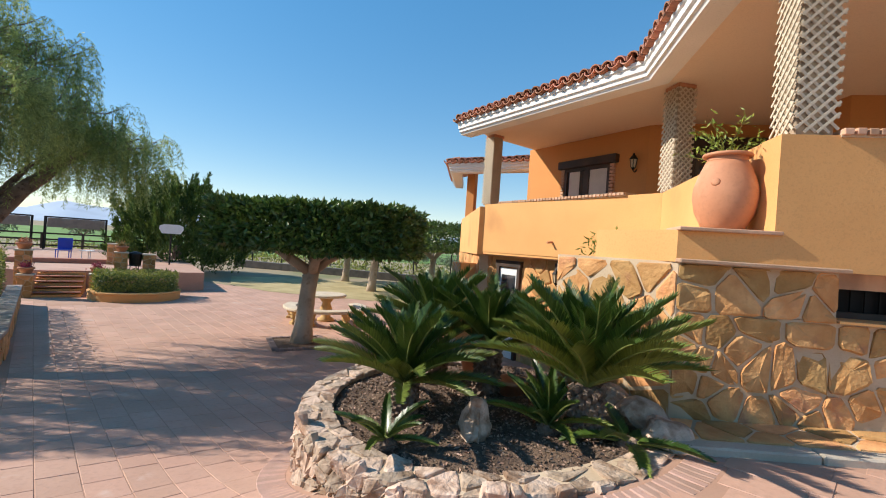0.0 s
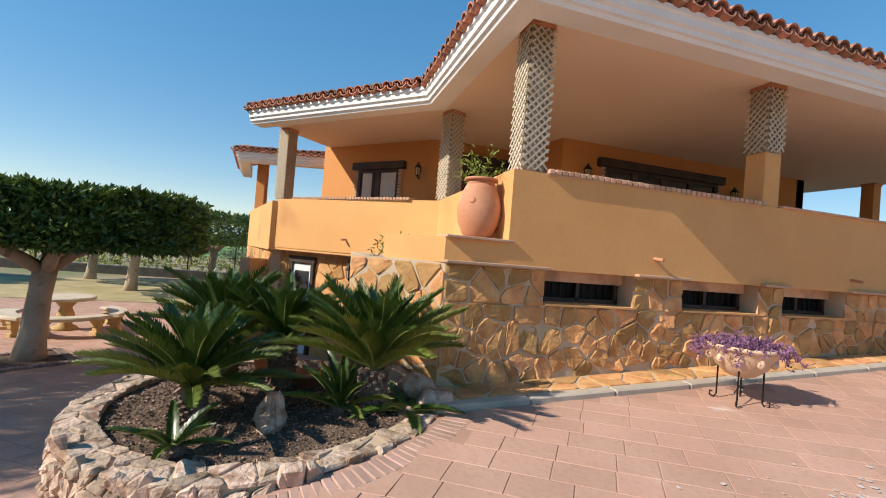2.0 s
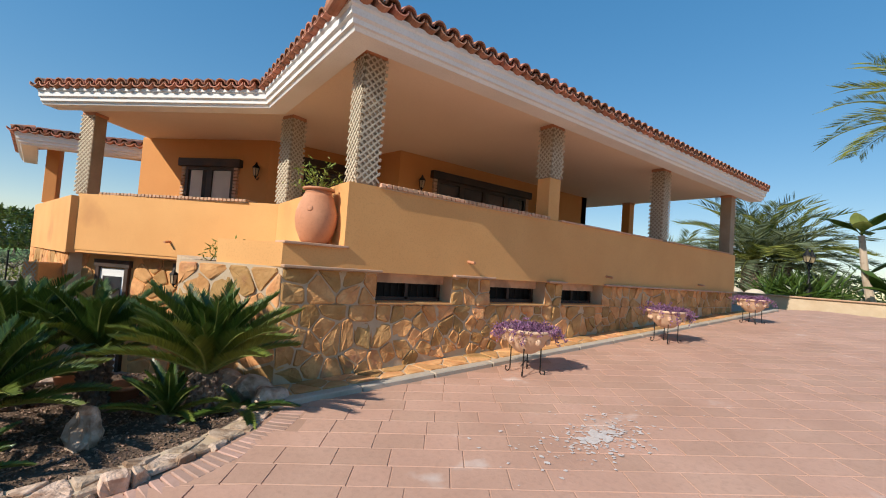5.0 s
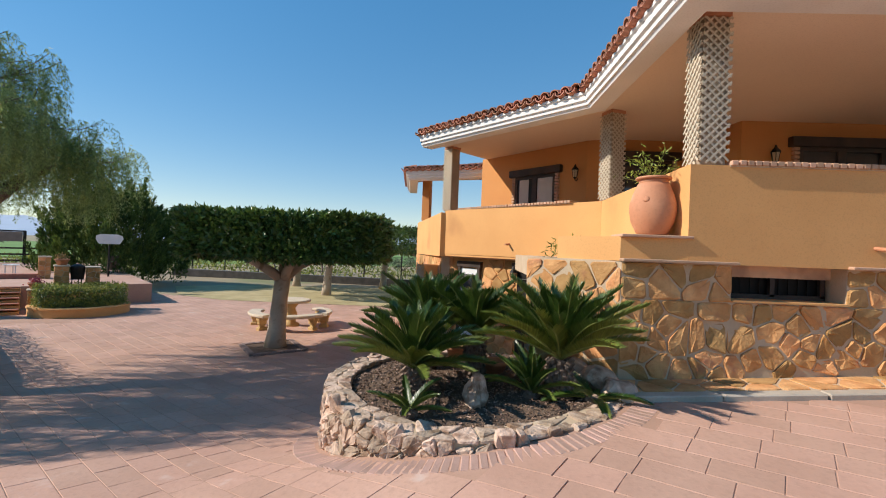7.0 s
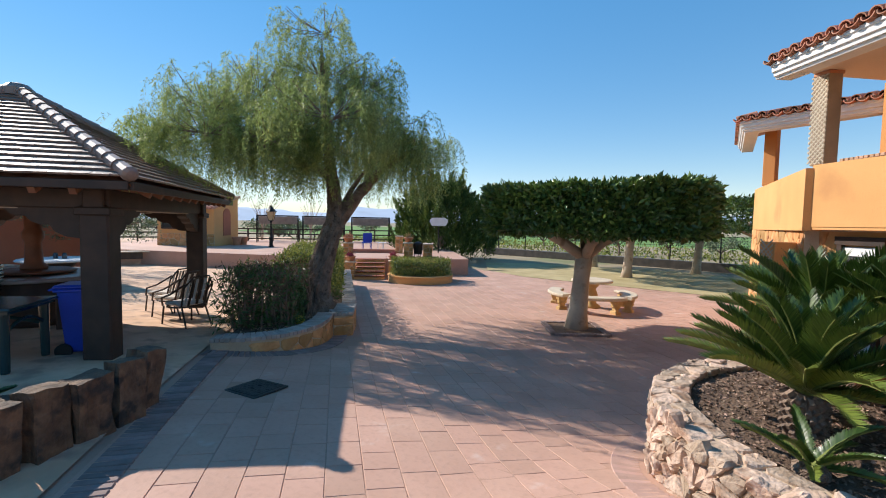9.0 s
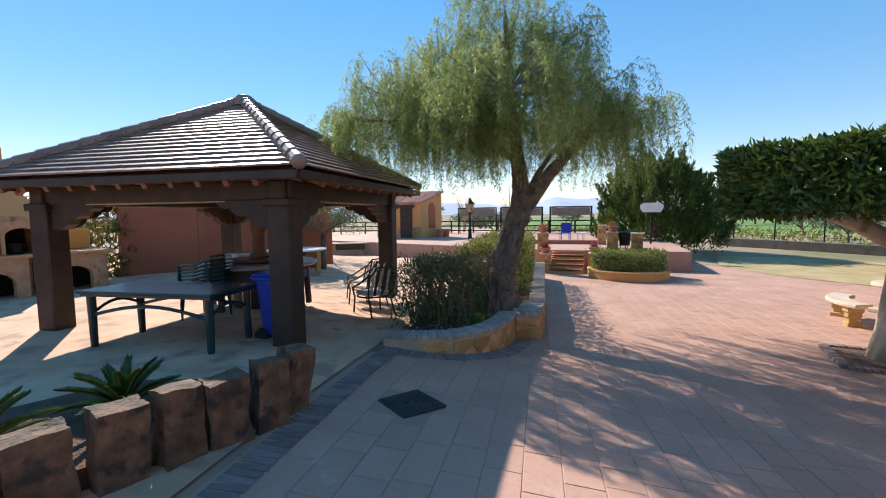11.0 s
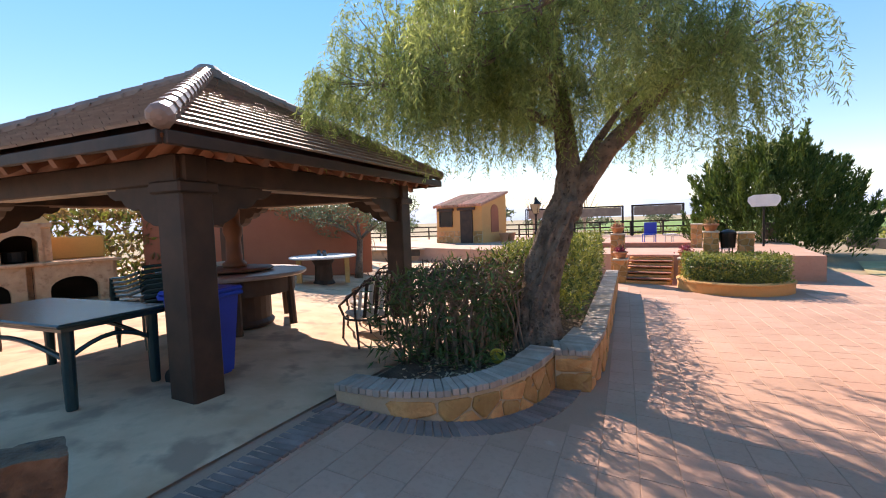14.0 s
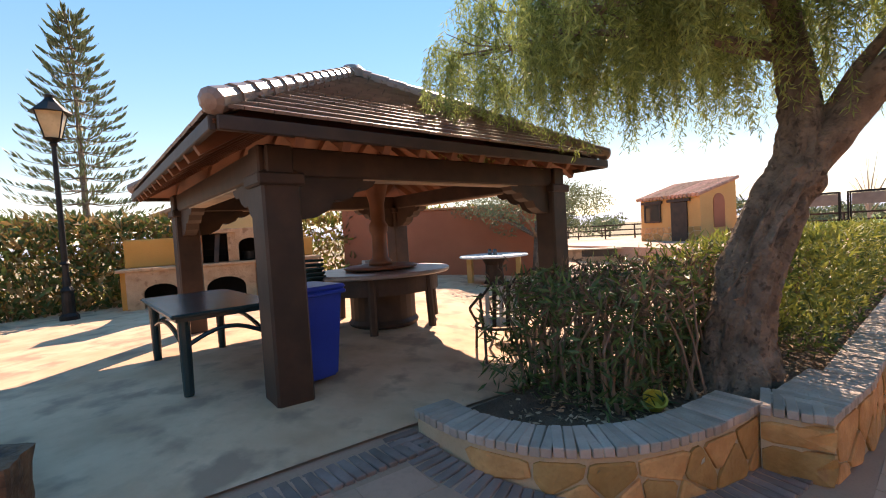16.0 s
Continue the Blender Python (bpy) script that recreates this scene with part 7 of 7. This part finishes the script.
part("paddle", box(bmesh.new(), 0, 0, 0.35, 0.10, 0.02, 0.8, 0, 0, pose(1.85, -0.04, 0.92, -8, 6, 0)), DARKWOOD, bbq)
pan = thing("cook_pot", "dark metal cooking pot in the brick oven", "pot", BM @ Matrix.Translation((2.6, 0.3, 0.91)))
part("body", lathe(bmesh.new(), [(0.15, 0), (0.18, 0.03), (0.18, 0.22), (0.16, 0.22)], 16), BLACKIRON, pan)

# ---- red shed wall, white table, olive tree ----
rw = thing("red_shed", "low red-brown rendered garden shed", "shed", pose(-18.2, -2.3, 0.0, 0, 0, 104))
part("wall", box(bmesh.new(), 0.9, -0.9, 1.28, 1.9, 1.8, 2.56, 0, 0.02), REDWALL, rw)
part("wall", box(bmesh.new(), 4.0, -0.9, 1.05, 4.3, 1.8, 2.1, 0, 0.02), REDWALL, rw)
for x in (2.35, 4.3):
    # Thin black strip on the wall paints the dark of the gap.
    part("door_gap", box(bmesh.new(), x, 0.004, 0.95, 0.03, 0.01, 1.8), SOOT_SHADE, rw)
part("coping", box(bmesh.new(), 4.0, -0.9, 2.13, 4.4, 1.9, 0.06, 0, 0.01), TERRACOTTA, rw)
t2 = thing("white_table", "round white topped table on an ochre block foot", "table", Matrix.Translation((-15.6, 2.6, ground(-15.6, 2.6) + 0.022)))
part("tabletop", lathe(bmesh.new(), [(0.02, 0.70), (0.86, 0.70), (0.88, 0.72), (0.86, 0.75), (0.02, 0.75)], 36), WHITEPAINT, t2)
part("foot", lathe(bmesh.new(), [(0.30, 0), (0.24, 0.1), (0.22, 0.5), (0.34, 0.70)], 16), DARKWOOD, t2)
for k in range(2):
    part("block", box(bmesh.new(), 0, 0.62 * (1 if k else -1), 0.33, 0.35, 0.12, 0.66), YSTONE, t2)
for k, (dx, dy) in enumerate(((0.1, 0.05), (-0.05, -0.1))):
    gl = thing("glass_jar", "small dark glass jar on the white table", "jar", Matrix.Translation((-15.6 + dx, 2.6 + dy, ground(-15.6, 2.6) + 0.775)), "table jars")
    part("body", lathe(bmesh.new(), [(0.05, 0), (0.055, 0.10), (0.04, 0.13), (0.04, 0.15)], 12), GLASS, gl)


def olive(x, y, z, h, r, seed, label, n=3500, mat=None, leaf=0.11):
    tr = thing("olive_tree", label, "tree", Matrix.Translation((x, y, z)), "olive trees")
    rr = random.Random(seed)
    pts = [Vector((0, 0, -0.1)), Vector((0.1, 0.05, h * 0.2)), Vector((0.0, 0.1, h * 0.42))]
    part("trunk", tube(bmesh.new(), pts, [0.07 * h * 0.7, 0.05 * h * 0.7, 0.045 * h * 0.7], 10), BARK, tr, smooth=True)
    cl = []
    for k in range(6):
        a = k * 1.05 + rr.uniform(-0.3, 0.3)
        e = Vector((math.cos(a) * r * 0.6, math.sin(a) * r * 0.6, h * rr.uniform(0.6, 0.8)))
        part("limb", tube(bmesh.new(), [pts[-1], (pts[-1] + e) / 2 + Vector((0, 0, 0.1)), e], [0.03 * h * 0.6, 0.02 * h * 0.6, 0.008 * h], 6), BARK, tr)
        for _ in range(3):
            cl.append((e + Vector((rr.uniform(-1, 1), rr.uniform(-1, 1), rr.uniform(-0.4, 0.7))) * r * 0.35, r * rr.uniform(0.22, 0.38)))
    g = np.random.default_rng(seed)
    pos = []
    for c, q in cl:
        d = g.normal(size=(n // len(cl), 3))
        d /= np.linalg.norm(d, axis=1, keepdims=True)
        pos.append(np.array(c) + d * q * g.uniform(0.5, 1.0, (len(d), 1)) * [1, 1, 0.75])
    pos = np.concatenate(pos)
    leaves("crown", mat or LEAF_OLIVE, tr, pos, g.normal(size=pos.shape), leaf, leaf * 0.3, seed + 1)
    return tr


olive(-17.3, 3.6, -0.1, 2.9, 2.1, 201, "old olive tree with spreading crown and bent trunk", 5200)
olive(-23.8, 4.2, 0.0, 3.6, 2.4, 203, "silvery olive tree beyond the court", 3500, None, 0.15)
for k in range(16):
    rk = random.Random(300 + k)
    olive(-26 + k * 3.4 + rk.uniform(-1, 1), 33 + rk.uniform(0, 14), -1.0, rk.uniform(2.0, 3.0), rk.uniform(1.3, 1.9), 300 + k, "round olive tree in the field", 900, None, 0.26)

# hedge behind the barbecue
bh = thing("boundary_hedge", "tall dry brownish hedge along the boundary", "hedge", pose(-11.6, -9.6, 0.0, 0, 0, 126))
pts = shell_points((-3, -0.7, 0.0), (15.5, 0.7, 2.15), 17000, 410, None, 0.35)
leaves("foliage", LEAF_BROWN, bh, pts[:9000], np.random.default_rng(411).normal(size=(9000, 3)) + [0, 0, 0.8], 0.24, 0.085, 412)
leaves("foliage", LEAF_YELLOW, bh, pts[9000:], np.random.default_rng(413).normal(size=(len(pts) - 9000, 3)) + [0, 0, 0.8], 0.22, 0.08, 414)
bh2 = thing("boundary_hedge", "tall leafy hedge with red-brown shoots behind the lamp", "hedge", pose(-9.3, -8.2, 0.0, 0, 0, 150))
pts = shell_points((-3, -0.6, 0.0), (6, 0.6, 2.2), 9000, 420, None, 0.35)
leaves("foliage", LEAF_OLEANDER, bh2, pts[:5000], np.random.default_rng(421).normal(size=(5000, 3)) + [0, 0, 0.8], 0.22, 0.08, 422)
leaves("foliage", LEAF_BROWN, bh2, pts[5000:], np.random.default_rng(423).normal(size=(len(pts) - 5000, 3)) + [0, 0, 0.8], 0.22, 0.08, 424)
nb = thing("neighbour_house", "neighbouring house with tiled roof behind the hedge", "house", pose(-32, -19, 0, 0, 0, 40))
part("wall", box(bmesh.new(), 0, 0, 1.6, 11, 7, 3.2), STUCCO, nb)
bm = bmesh.new()
for s in (-1, 1):
    for i in range(46):
        x = -5.7 + 11.4 * i / 45
        tube(bm, [(x, 4.0 * s, 3.2), (x, 0, 4.7)], 0.14, 6)
tagged(part("roof_tiles", bm, TILE, nb), kind="stuff")
part("chimney", lathe(bmesh.new(), [(0.46, 4.0), (0.36, 5.35), (0.33, 5.75), (0.62, 5.80), (0.62, 5.88), (0.30, 6.0), (0.28, 6.15), (0.10, 6.3)], 4, (-1.0, 1.2, 0)), noise_mat("yellow_chimney_render", (0.62, 0.44, 0.15), (0.72, 0.54, 0.22), 0.9, 30, 2, 0.2), nb)

# Norfolk pine
ar = thing("norfolk_pine", "tall symmetrical pine with level tiered branches", "tree", Matrix.Translation((-26.2, -23.8, 0)))
part("trunk", tube(bmesh.new(), [(0, 0, 0), (0, 0, 8), (0, 0, 16.3)], [0.22, 0.14, 0.02], 8), BARK, ar)
pos, way = [], []
g = np.random.default_rng(55)
for tier in range(17):
    z = 3.0 + tier * 0.8
    reach = 4.0 * (1 - tier / 18) + 0.35
    for k in range(6):
        a = k * math.pi / 3 + tier * 0.5
        c, s = math.cos(a), math.sin(a)
        pts = [Vector((c * reach * t, s * reach * t, z - 0.25 * math.sin(t * 2.5) + 0.55 * t * t)) for t in (0, 0.35, 0.7, 1.0)]
        part("branch", tube(bmesh.new(), pts, [0.045, 0.035, 0.025, 0.01], 4), BARK, ar)
        for q in range(48):
            t = g.uniform(0.15, 1.0)
            p = pts[0].lerp(pts[3], t)
            w = 0.42 * (1.1 - t) * g.uniform(-1, 1)
            pos.append((p.x - s * w, p.y + c * w, z - 0.25 * math.sin(t * 2.5) + 0.55 * t * t + g.uniform(0, 0.12)))
            way.append((c * 0.5 - s * w, s * 0.5 + c * w, 0.6))
leaves("foliage", LEAF_OLIVE, ar, pos, way, 0.46, 0.10, 56)

# ---- right-hand end of the drive ----
ew = thing("end_wall", "low yellow stone wall at the end of the drive", "wall", kind="structure")
eb = part("wall_body", box(bmesh.new(), 17.6, -2.0, 1.72, 0.3, 15.0, 0.5, 4), MORTAR, ew)
stone_facing(eb, lambda u, v, d: (17.6 - 0.155 - d + 0.07 * (7 - u) * -1 * 0, -9.4 + u, 1.70 + v), 14.8, 0.26, 0.22, 81, STONE, proud=0.025, aspect=1.6)
part("wall_cap", box(bmesh.new(), 17.6, -2.0, 1.985, 0.42, 15.0, 0.05, 4, 0.01), BRICK, ew)


def date_palm(x, y, z, h, reach, seed, count=34, yellow=False):
    rng = random.Random(seed)
    palm = thing("date_palm", "date palm with feathery fronds and rough trunk", "palm", Matrix.Translation((x, y, z)), "date palms")
    bm = lathe(bmesh.new(), [(0.36, -0.1), (0.34, h * 0.3), (0.38, h * 0.8), (0.42, h * 0.95), (0.2, h)], 14)
    for i in range(150):
        a, zz = i * 2.4, h * i / 150
        box(bm, 0, 0, 0, 0.12, 0.07, 0.09, 0, 0, pose(0.36 * math.cos(a), 0.36 * math.sin(a), zz, 0, 40, math.degrees(a)))
    part("trunk", bm, BARK, palm)
    for f in range(count):
        az = f * 2.39996
        e = radians(5 + 80 * (f / count) + rng.uniform(-8, 8))
        p = Vector((0, 0, h))
        pts, dirs = [], []
        for k in range(20):
            d = Vector((math.cos(az) * math.cos(e), math.sin(az) * math.cos(e), math.sin(e)))
            pts.append(p.copy())
            dirs.append(d)
            p = p + d * reach / 20
            e -= radians(2.2 + 2.2 * k / 20)
        fr = part("frond", tube(bmesh.new(), pts[::4] + [pts[-1]], [0.03, 0.025, 0.02, 0.015, 0.01, 0.006], 4), LEAF_YELLOW, palm)
        flat = Vector((-math.sin(az), math.cos(az), 0))
        pos, way = [], []
        for k in range(3, 20):
            for hh in (0, 0.33, 0.66):
                for s in (-1, 1):
                    pos.append(pts[k] + dirs[k] * reach / 20 * hh)
                    way.append(flat * s * 0.8 + dirs[k] * 0.8 + Vector((0, 0, 0.15)))
        leaves("leaflet", LEAF_YELLOW if (yellow or f % 3 == 0) else LEAF_OLIVE, fr, pos, np.array(way), reach * 0.22, 0.035, seed + f, 0.1)


date_palm(22.6, 6.6, 1.6, 1.7, 3.5, 501, 44)
date_palm(23.4, 5.75, 1.6, 1.65, 3.2, 540, 40)
date_palm(22.0, 9.4, 1.6, 0.8, 2.7, 620)
date_palm(20.8, 0.9, 1.6, 6.4, 3.1, 580, 30, True)
bn = thing("banana_plant", "banana-like plant with broad paddle leaves", "plant", Matrix.Translation((19.6, 2.45, 1.6)))
part("trunk", tube(bmesh.new(), [(0.3, -0.2, 0), (0.12, 0, 1.3), (0, 0.1, 2.6)], [0.14, 0.11, 0.09], 10), PALEBARK, bn)
rng = random.Random(66)
for i in range(16):
    a = i * 2.4
    base_p = Vector((0, 0.1, 2.6)) if i < 9 else Vector((rng.uniform(-0.8, 0.8), rng.uniform(-1.4, 0.2), rng.uniform(0.3, 1.2)))
    e0 = rng.uniform(0.5, 1.3)
    bm = bmesh.new()
    prev = None
    p = base_p.copy()
    for k in range(9):
        t = k / 8
        d = Vector((math.cos(a) * math.cos(e0), math.sin(a) * math.cos(e0), math.sin(e0)))
        side = Vector((-math.sin(a), math.cos(a), 0))
        w = 0.02 + 0.22 * math.sin(math.pi * min(1, max(0, (t - 0.2) / 0.8)) ** 0.8)
        up = side.cross(d)
        row = [bm.verts.new(p + side * w + up * w * 0.35), bm.verts.new(p), bm.verts.new(p - side * w + up * w * 0.35)]
        if prev:
            for j in range(2):
                bm.faces.new((prev[j], prev[j + 1], row[j + 1], row[j]))
        prev = row
        p = p + d * 0.17
        e0 -= 0.13
    part("leaf", bm, LEAF_YELLOW if i % 4 == 0 else LEAF_CYCAD, bn)
yu = thing("yucca_bush", "round spiky green bush behind the end wall", "shrub", Matrix.Translation((20.4, 4.4, 1.6)))
g = np.random.default_rng(88)
d = g.normal(size=(900, 3))
d[:, 2] = np.abs(d[:, 2]) * 0.9
d /= np.linalg.norm(d, axis=1, keepdims=True)
leaves("foliage", LEAF_CYCAD, yu, d * 0.15 + [0, 0, 0.25] + g.normal(size=(900, 3)) * [0.5, 0.5, 0.15], d, 1.0, 0.07, 89, 0.1)
for k, (x, y, s) in enumerate(((18.6, 5.9, 0.4), (18.9, 5.3, 0.33))):
    rk = thing("boulder", "pale rounded boulder at the end of the drive", "rock", Matrix.Translation((x, y, 1.9)), "drive boulders")
    bm = bmesh.new()
    bmesh.ops.create_icosphere(bm, subdivisions=3, radius=s)
    for v in bm.verts:
        v.co *= 1 + 0.25 * noise.noise(v.co * 2 + Vector((k * 5, 0, 0)))
        v.co.z *= 0.75
    part("boulder", bm, PALESTONE, rk, smooth=True)
hb = thing("far_hedge", "clipped dark hedge beyond the drive", "hedge", Matrix.Translation((27, 4, 1.5)))
pts = shell_points((-0.6, -9, 0.0), (0.6, 9, 1.5), 8000, 610, None, 0.3)
leaves("foliage", LEAF_OLEANDER, hb, pts, g.normal(size=pts.shape), 0.22, 0.08, 611)

# ---- lawn, playground kerb, far fields and hills ----
draped("lawn", [(-15.1, 21.3), (-12.7, 17.9), (-10.2, 16.9), (-3.5, 17.0), (3.0, 17.3), (4.0, 22.0), (-6.0, 25.0), (-13.0, 23.2)], 0.012, DRYGRASS, "dry yellow-green lawn beside the court", 0.6, "lawn")
bm = box(bmesh.new(), -7.5, 27.5, -0.2, 26, 0.3, 0.5, -7, 0.02)
solid("playground_kerb", bm, POOLTILE, "dark low kerb at the edge of the lawn", "kerb")
wire = thing("wire_fence", "thin posts of a wire fence at the field edge", "fence")
for k in range(14):
    part("post", tube(bmesh.new(), [(-20 + k * 2.6, 30.5 - k * 0.3, -0.8), (-20 + k * 2.6, 30.5 - k * 0.3, 1.5)], 0.04, 5), BLACKIRON, wire)
for z in (0.2, 0.8, 1.4):
    part("wire", tube(bmesh.new(), [(-20, 30.5, z), (13.8, 26.6, z)], 0.012, 4), BLACKIRON, wire)
gf = thing("field_shrubs", "rows of low green crops in the field", "crops", kind="stuff")
g = np.random.default_rng(71)
pts = np.stack([g.uniform(-50, 30, 9000), np.round(g.uniform(32, 52, 9000) / 1.6) * 1.6 + g.normal(size=9000) * 0.15, g.uniform(-1.1, -0.1, 9000)], 1)
leaves("foliage", LEAF_YELLOW, gf, pts, g.normal(size=pts.shape) + [0, 0, 1], 0.38, 0.14, 72)
bm = bmesh.new()
bm.faces.new([bm.verts.new(v) for v in ((-120, 55, -1.12), (60, 55, -1.12), (120, 190, -1.1), (-260, 190, -1.1))])
solid("crop_field", bm, GREENFIELD, "bright green crop field", "field")
for k in range(26):
    rk = random.Random(900 + k)
    x, y = -75 + k * 6.2 + rk.uniform(-2, 2), 70 + rk.uniform(0, 45)
    olive(x, y, -1.2, rk.uniform(3.5, 6), rk.uniform(2.4, 3.6), 900 + k, "distant dark tree at the field edge", 420, LEAF_CYPRESS, 0.8)
for k in range(16):
    rk = random.Random(1200 + k)
    olive(-44 - rk.uniform(0, 25), -14 + k * 4 + rk.uniform(-2, 2), -1.0, rk.uniform(2.5, 4), rk.uniform(1.8, 2.6), 1200 + k, "grey green tree beyond the pool fence", 420, LEAF_OLIVE, 0.55)
bm = bmesh.new()
N = 260
rows = []
for i in range(N + 1):
    a = radians(40 + 250 * i / N)
    r = 2300
    h = 45 + 70 * max(0, noise.fractal(Vector((math.cos(a) * 5, math.sin(a) * 5, 0.3)), 1.0, 2.1, 6) + 0.25) + 30 * math.exp(-((i / N - 0.18) / 0.05) ** 2)
    c, s = math.cos(a), math.sin(a)
    rows.append((bm.verts.new((r * c * 0.8, r * s * 0.8, -5)), bm.verts.new((r * c, r * s, h)), bm.verts.new((r * c * 1.2, r * s * 1.2, -5))))
for p, q in zip(rows, rows[1:]):
    bm.faces.new((p[0], q[0], q[1], p[1]))
    bm.faces.new((p[1], q[1], q[2], p[2]))
bmesh.ops.recalc_face_normals(bm, faces=bm.faces)
solid("backdrop", bm, MOUNTAIN, "hazy blue mountains on the horizon", "mountains", smooth=True)
# bare trees behind the hut
for k, (x, y) in enumerate(((-33.5, 17.5), (-31.5, 20.5), (-35, 15.0))):
    bt = thing("bare_tree", "leafless grey tree behind the pool hut", "tree", Matrix.Translation((x, y, 0)), "bare trees")
    rk = random.Random(700 + k)
    part("trunk", tube(bmesh.new(), [(0, 0, 0), (0.1, 0, 1.6)], [0.10, 0.07], 7), PALEBARK, bt)
    for i in range(16):
        a, e = rk.uniform(0, 6.28), rk.uniform(0.8, 1.4)
        ln = rk.uniform(1.5, 3.0)
        d = Vector((math.cos(a) * math.cos(e), math.sin(a) * math.cos(e), math.sin(e)))
        s = Vector((0.08, 0, rk.uniform(0.8, 1.6)))
        part("limb", tube(bmesh.new(), [s, s + d * ln * 0.5 + Vector((0, 0, 0.1)), s + d * ln], [0.03, 0.018, 0.006], 5), PALEBARK, bt)

# ---- paving slabs, nearest ones singly ----
SU, SV = Vector((-0.80, 0.60)), Vector((0.60, 0.80))


def in_paving(x, y):
    if (x + 6) * -0.577 + (y - 1.7) * -0.817 > -0.12 and x < -2.4:
        return False
    if ((x + 0.36) / 1.84) ** 2 + ((y - 4.42) / 1.84) ** 2 < 1:
        return False
    if y > 3.50 and x > 0.9 or y > 5.6 and x > 0.4 and y < 13:
        return False
    if x + y > 9.2 and x > -2 and y > 5:
        return False
    if x < -6.9 and ((x + 8.16) * 0.608 + (y - 6.04) * 0.794) < 0.06:
        return False
    if ((x + 5.59) ** 2 + (y - 2.55) ** 2) < 0.36 ** 2:
        return False
    if abs((x + 4.75) * 0.79 + (y - 9.25) * 0.61) < 0.70 and abs((x + 4.75) * -0.61 + (y - 9.25) * 0.79) < 0.70:
        return False
    if (x + 13.0) ** 2 + (y - 12.6) ** 2 < 2.2 ** 2 or x < -13.4 and y > 10.6 and (x + 13.4) * -0.7 > (y - 16):
        return False
    return y < 16.9 - 0.25 * min(0, x + 9) and -17 < x < 16.5 and y > -7.5


rng = random.Random(17)
singles, verts, faces = 0, [], []
for j in range(-60, 75):
    off = (j % 2) * 0.27 + rng.uniform(-0.05, 0.05)
    v0 = j * 0.27
    i = -60
    u0 = -14 + off
    while u0 < 26:
        ln = rng.choice((0.27, 0.40, 0.40, 0.54))
        c = SU * (u0 + ln / 2) + SV * (v0 + 0.135)
        if in_paving(c.x, c.y):
            lift = 0.0045 + rng.uniform(-0.001, 0.001)
            quad = [(u0 + 0.002, v0 + 0.002), (u0 + ln - 0.002, v0 + 0.002), (u0 + ln - 0.002, v0 + 0.268), (u0 + 0.002, v0 + 0.268)]
            top, low = [], []
            for q, (u, v) in enumerate(quad):
                su = 0.004 if q in (0, 3) else -0.004
                sv = 0.004 if q in (0, 1) else -0.004
                a, b = SU * (u + su) + SV * (v + sv), SU * u + SV * v
                top.append((a.x, a.y, ground(a.x, a.y) + lift))
                low.append((b.x, b.y, ground(b.x, b.y) - 0.002))
            single = singles < 300 and -5.5 < c.x < 2.5 and 0.8 < c.y < 3.2
            k = 0 if single else len(verts)
            fs = [(k, k + 1, k + 2, k + 3)] + [(k + 4 + e, k + 4 + (e + 1) % 4, k + (e + 1) % 4, k + e) for e in range(4)]
            if single:
                me = bpy.data.meshes.new("slab")
                me.from_pydata(top + low, [], [f[::-1] for f in fs])
                me.materials.append(PAVE_ONE)
                shared("slab", me, bpy.data.objects["paving_bed"])
                singles += 1
            else:
                verts += top + low
                faces += [f[::-1] for f in fs]
        u0 += ln
me = bpy.data.meshes.new("paving_slabs")
me.from_pydata(verts, [], faces)
me.materials.append(PAVE)
tagged(shared("paving_slabs", me, bpy.data.objects["paving_bed"]), kind="stuff")

# splashed white paint on the drive
bm = bmesh.new()
rng = random.Random(4)
for i in range(420):
    a, r = rng.uniform(0, 6.28), abs(rng.gauss(0, 0.30))
    x, y = 3.05 + r * 1.7 * math.cos(a), 1.45 + r * 0.8 * math.sin(a)
    s = rng.uniform(0.003, 0.022) * (1.7 if r < 0.12 else 1)
    n = 7
    bm.faces.new([bm.verts.new((x + s * rng.uniform(0.5, 1.4) * math.cos(6.283 * k / n), y + s * rng.uniform(0.5, 1.4) * math.sin(6.283 * k / n), ground(x, y) + 0.0115)) for k in range(n)])
stain = solid("paint_stain", bm, noise_mat("dried_white_splash", (0.58, 0.50, 0.45), (0.70, 0.64, 0.60), 0.9, 40, 5, 0.2), "dried white splashes on the drive", "stain")
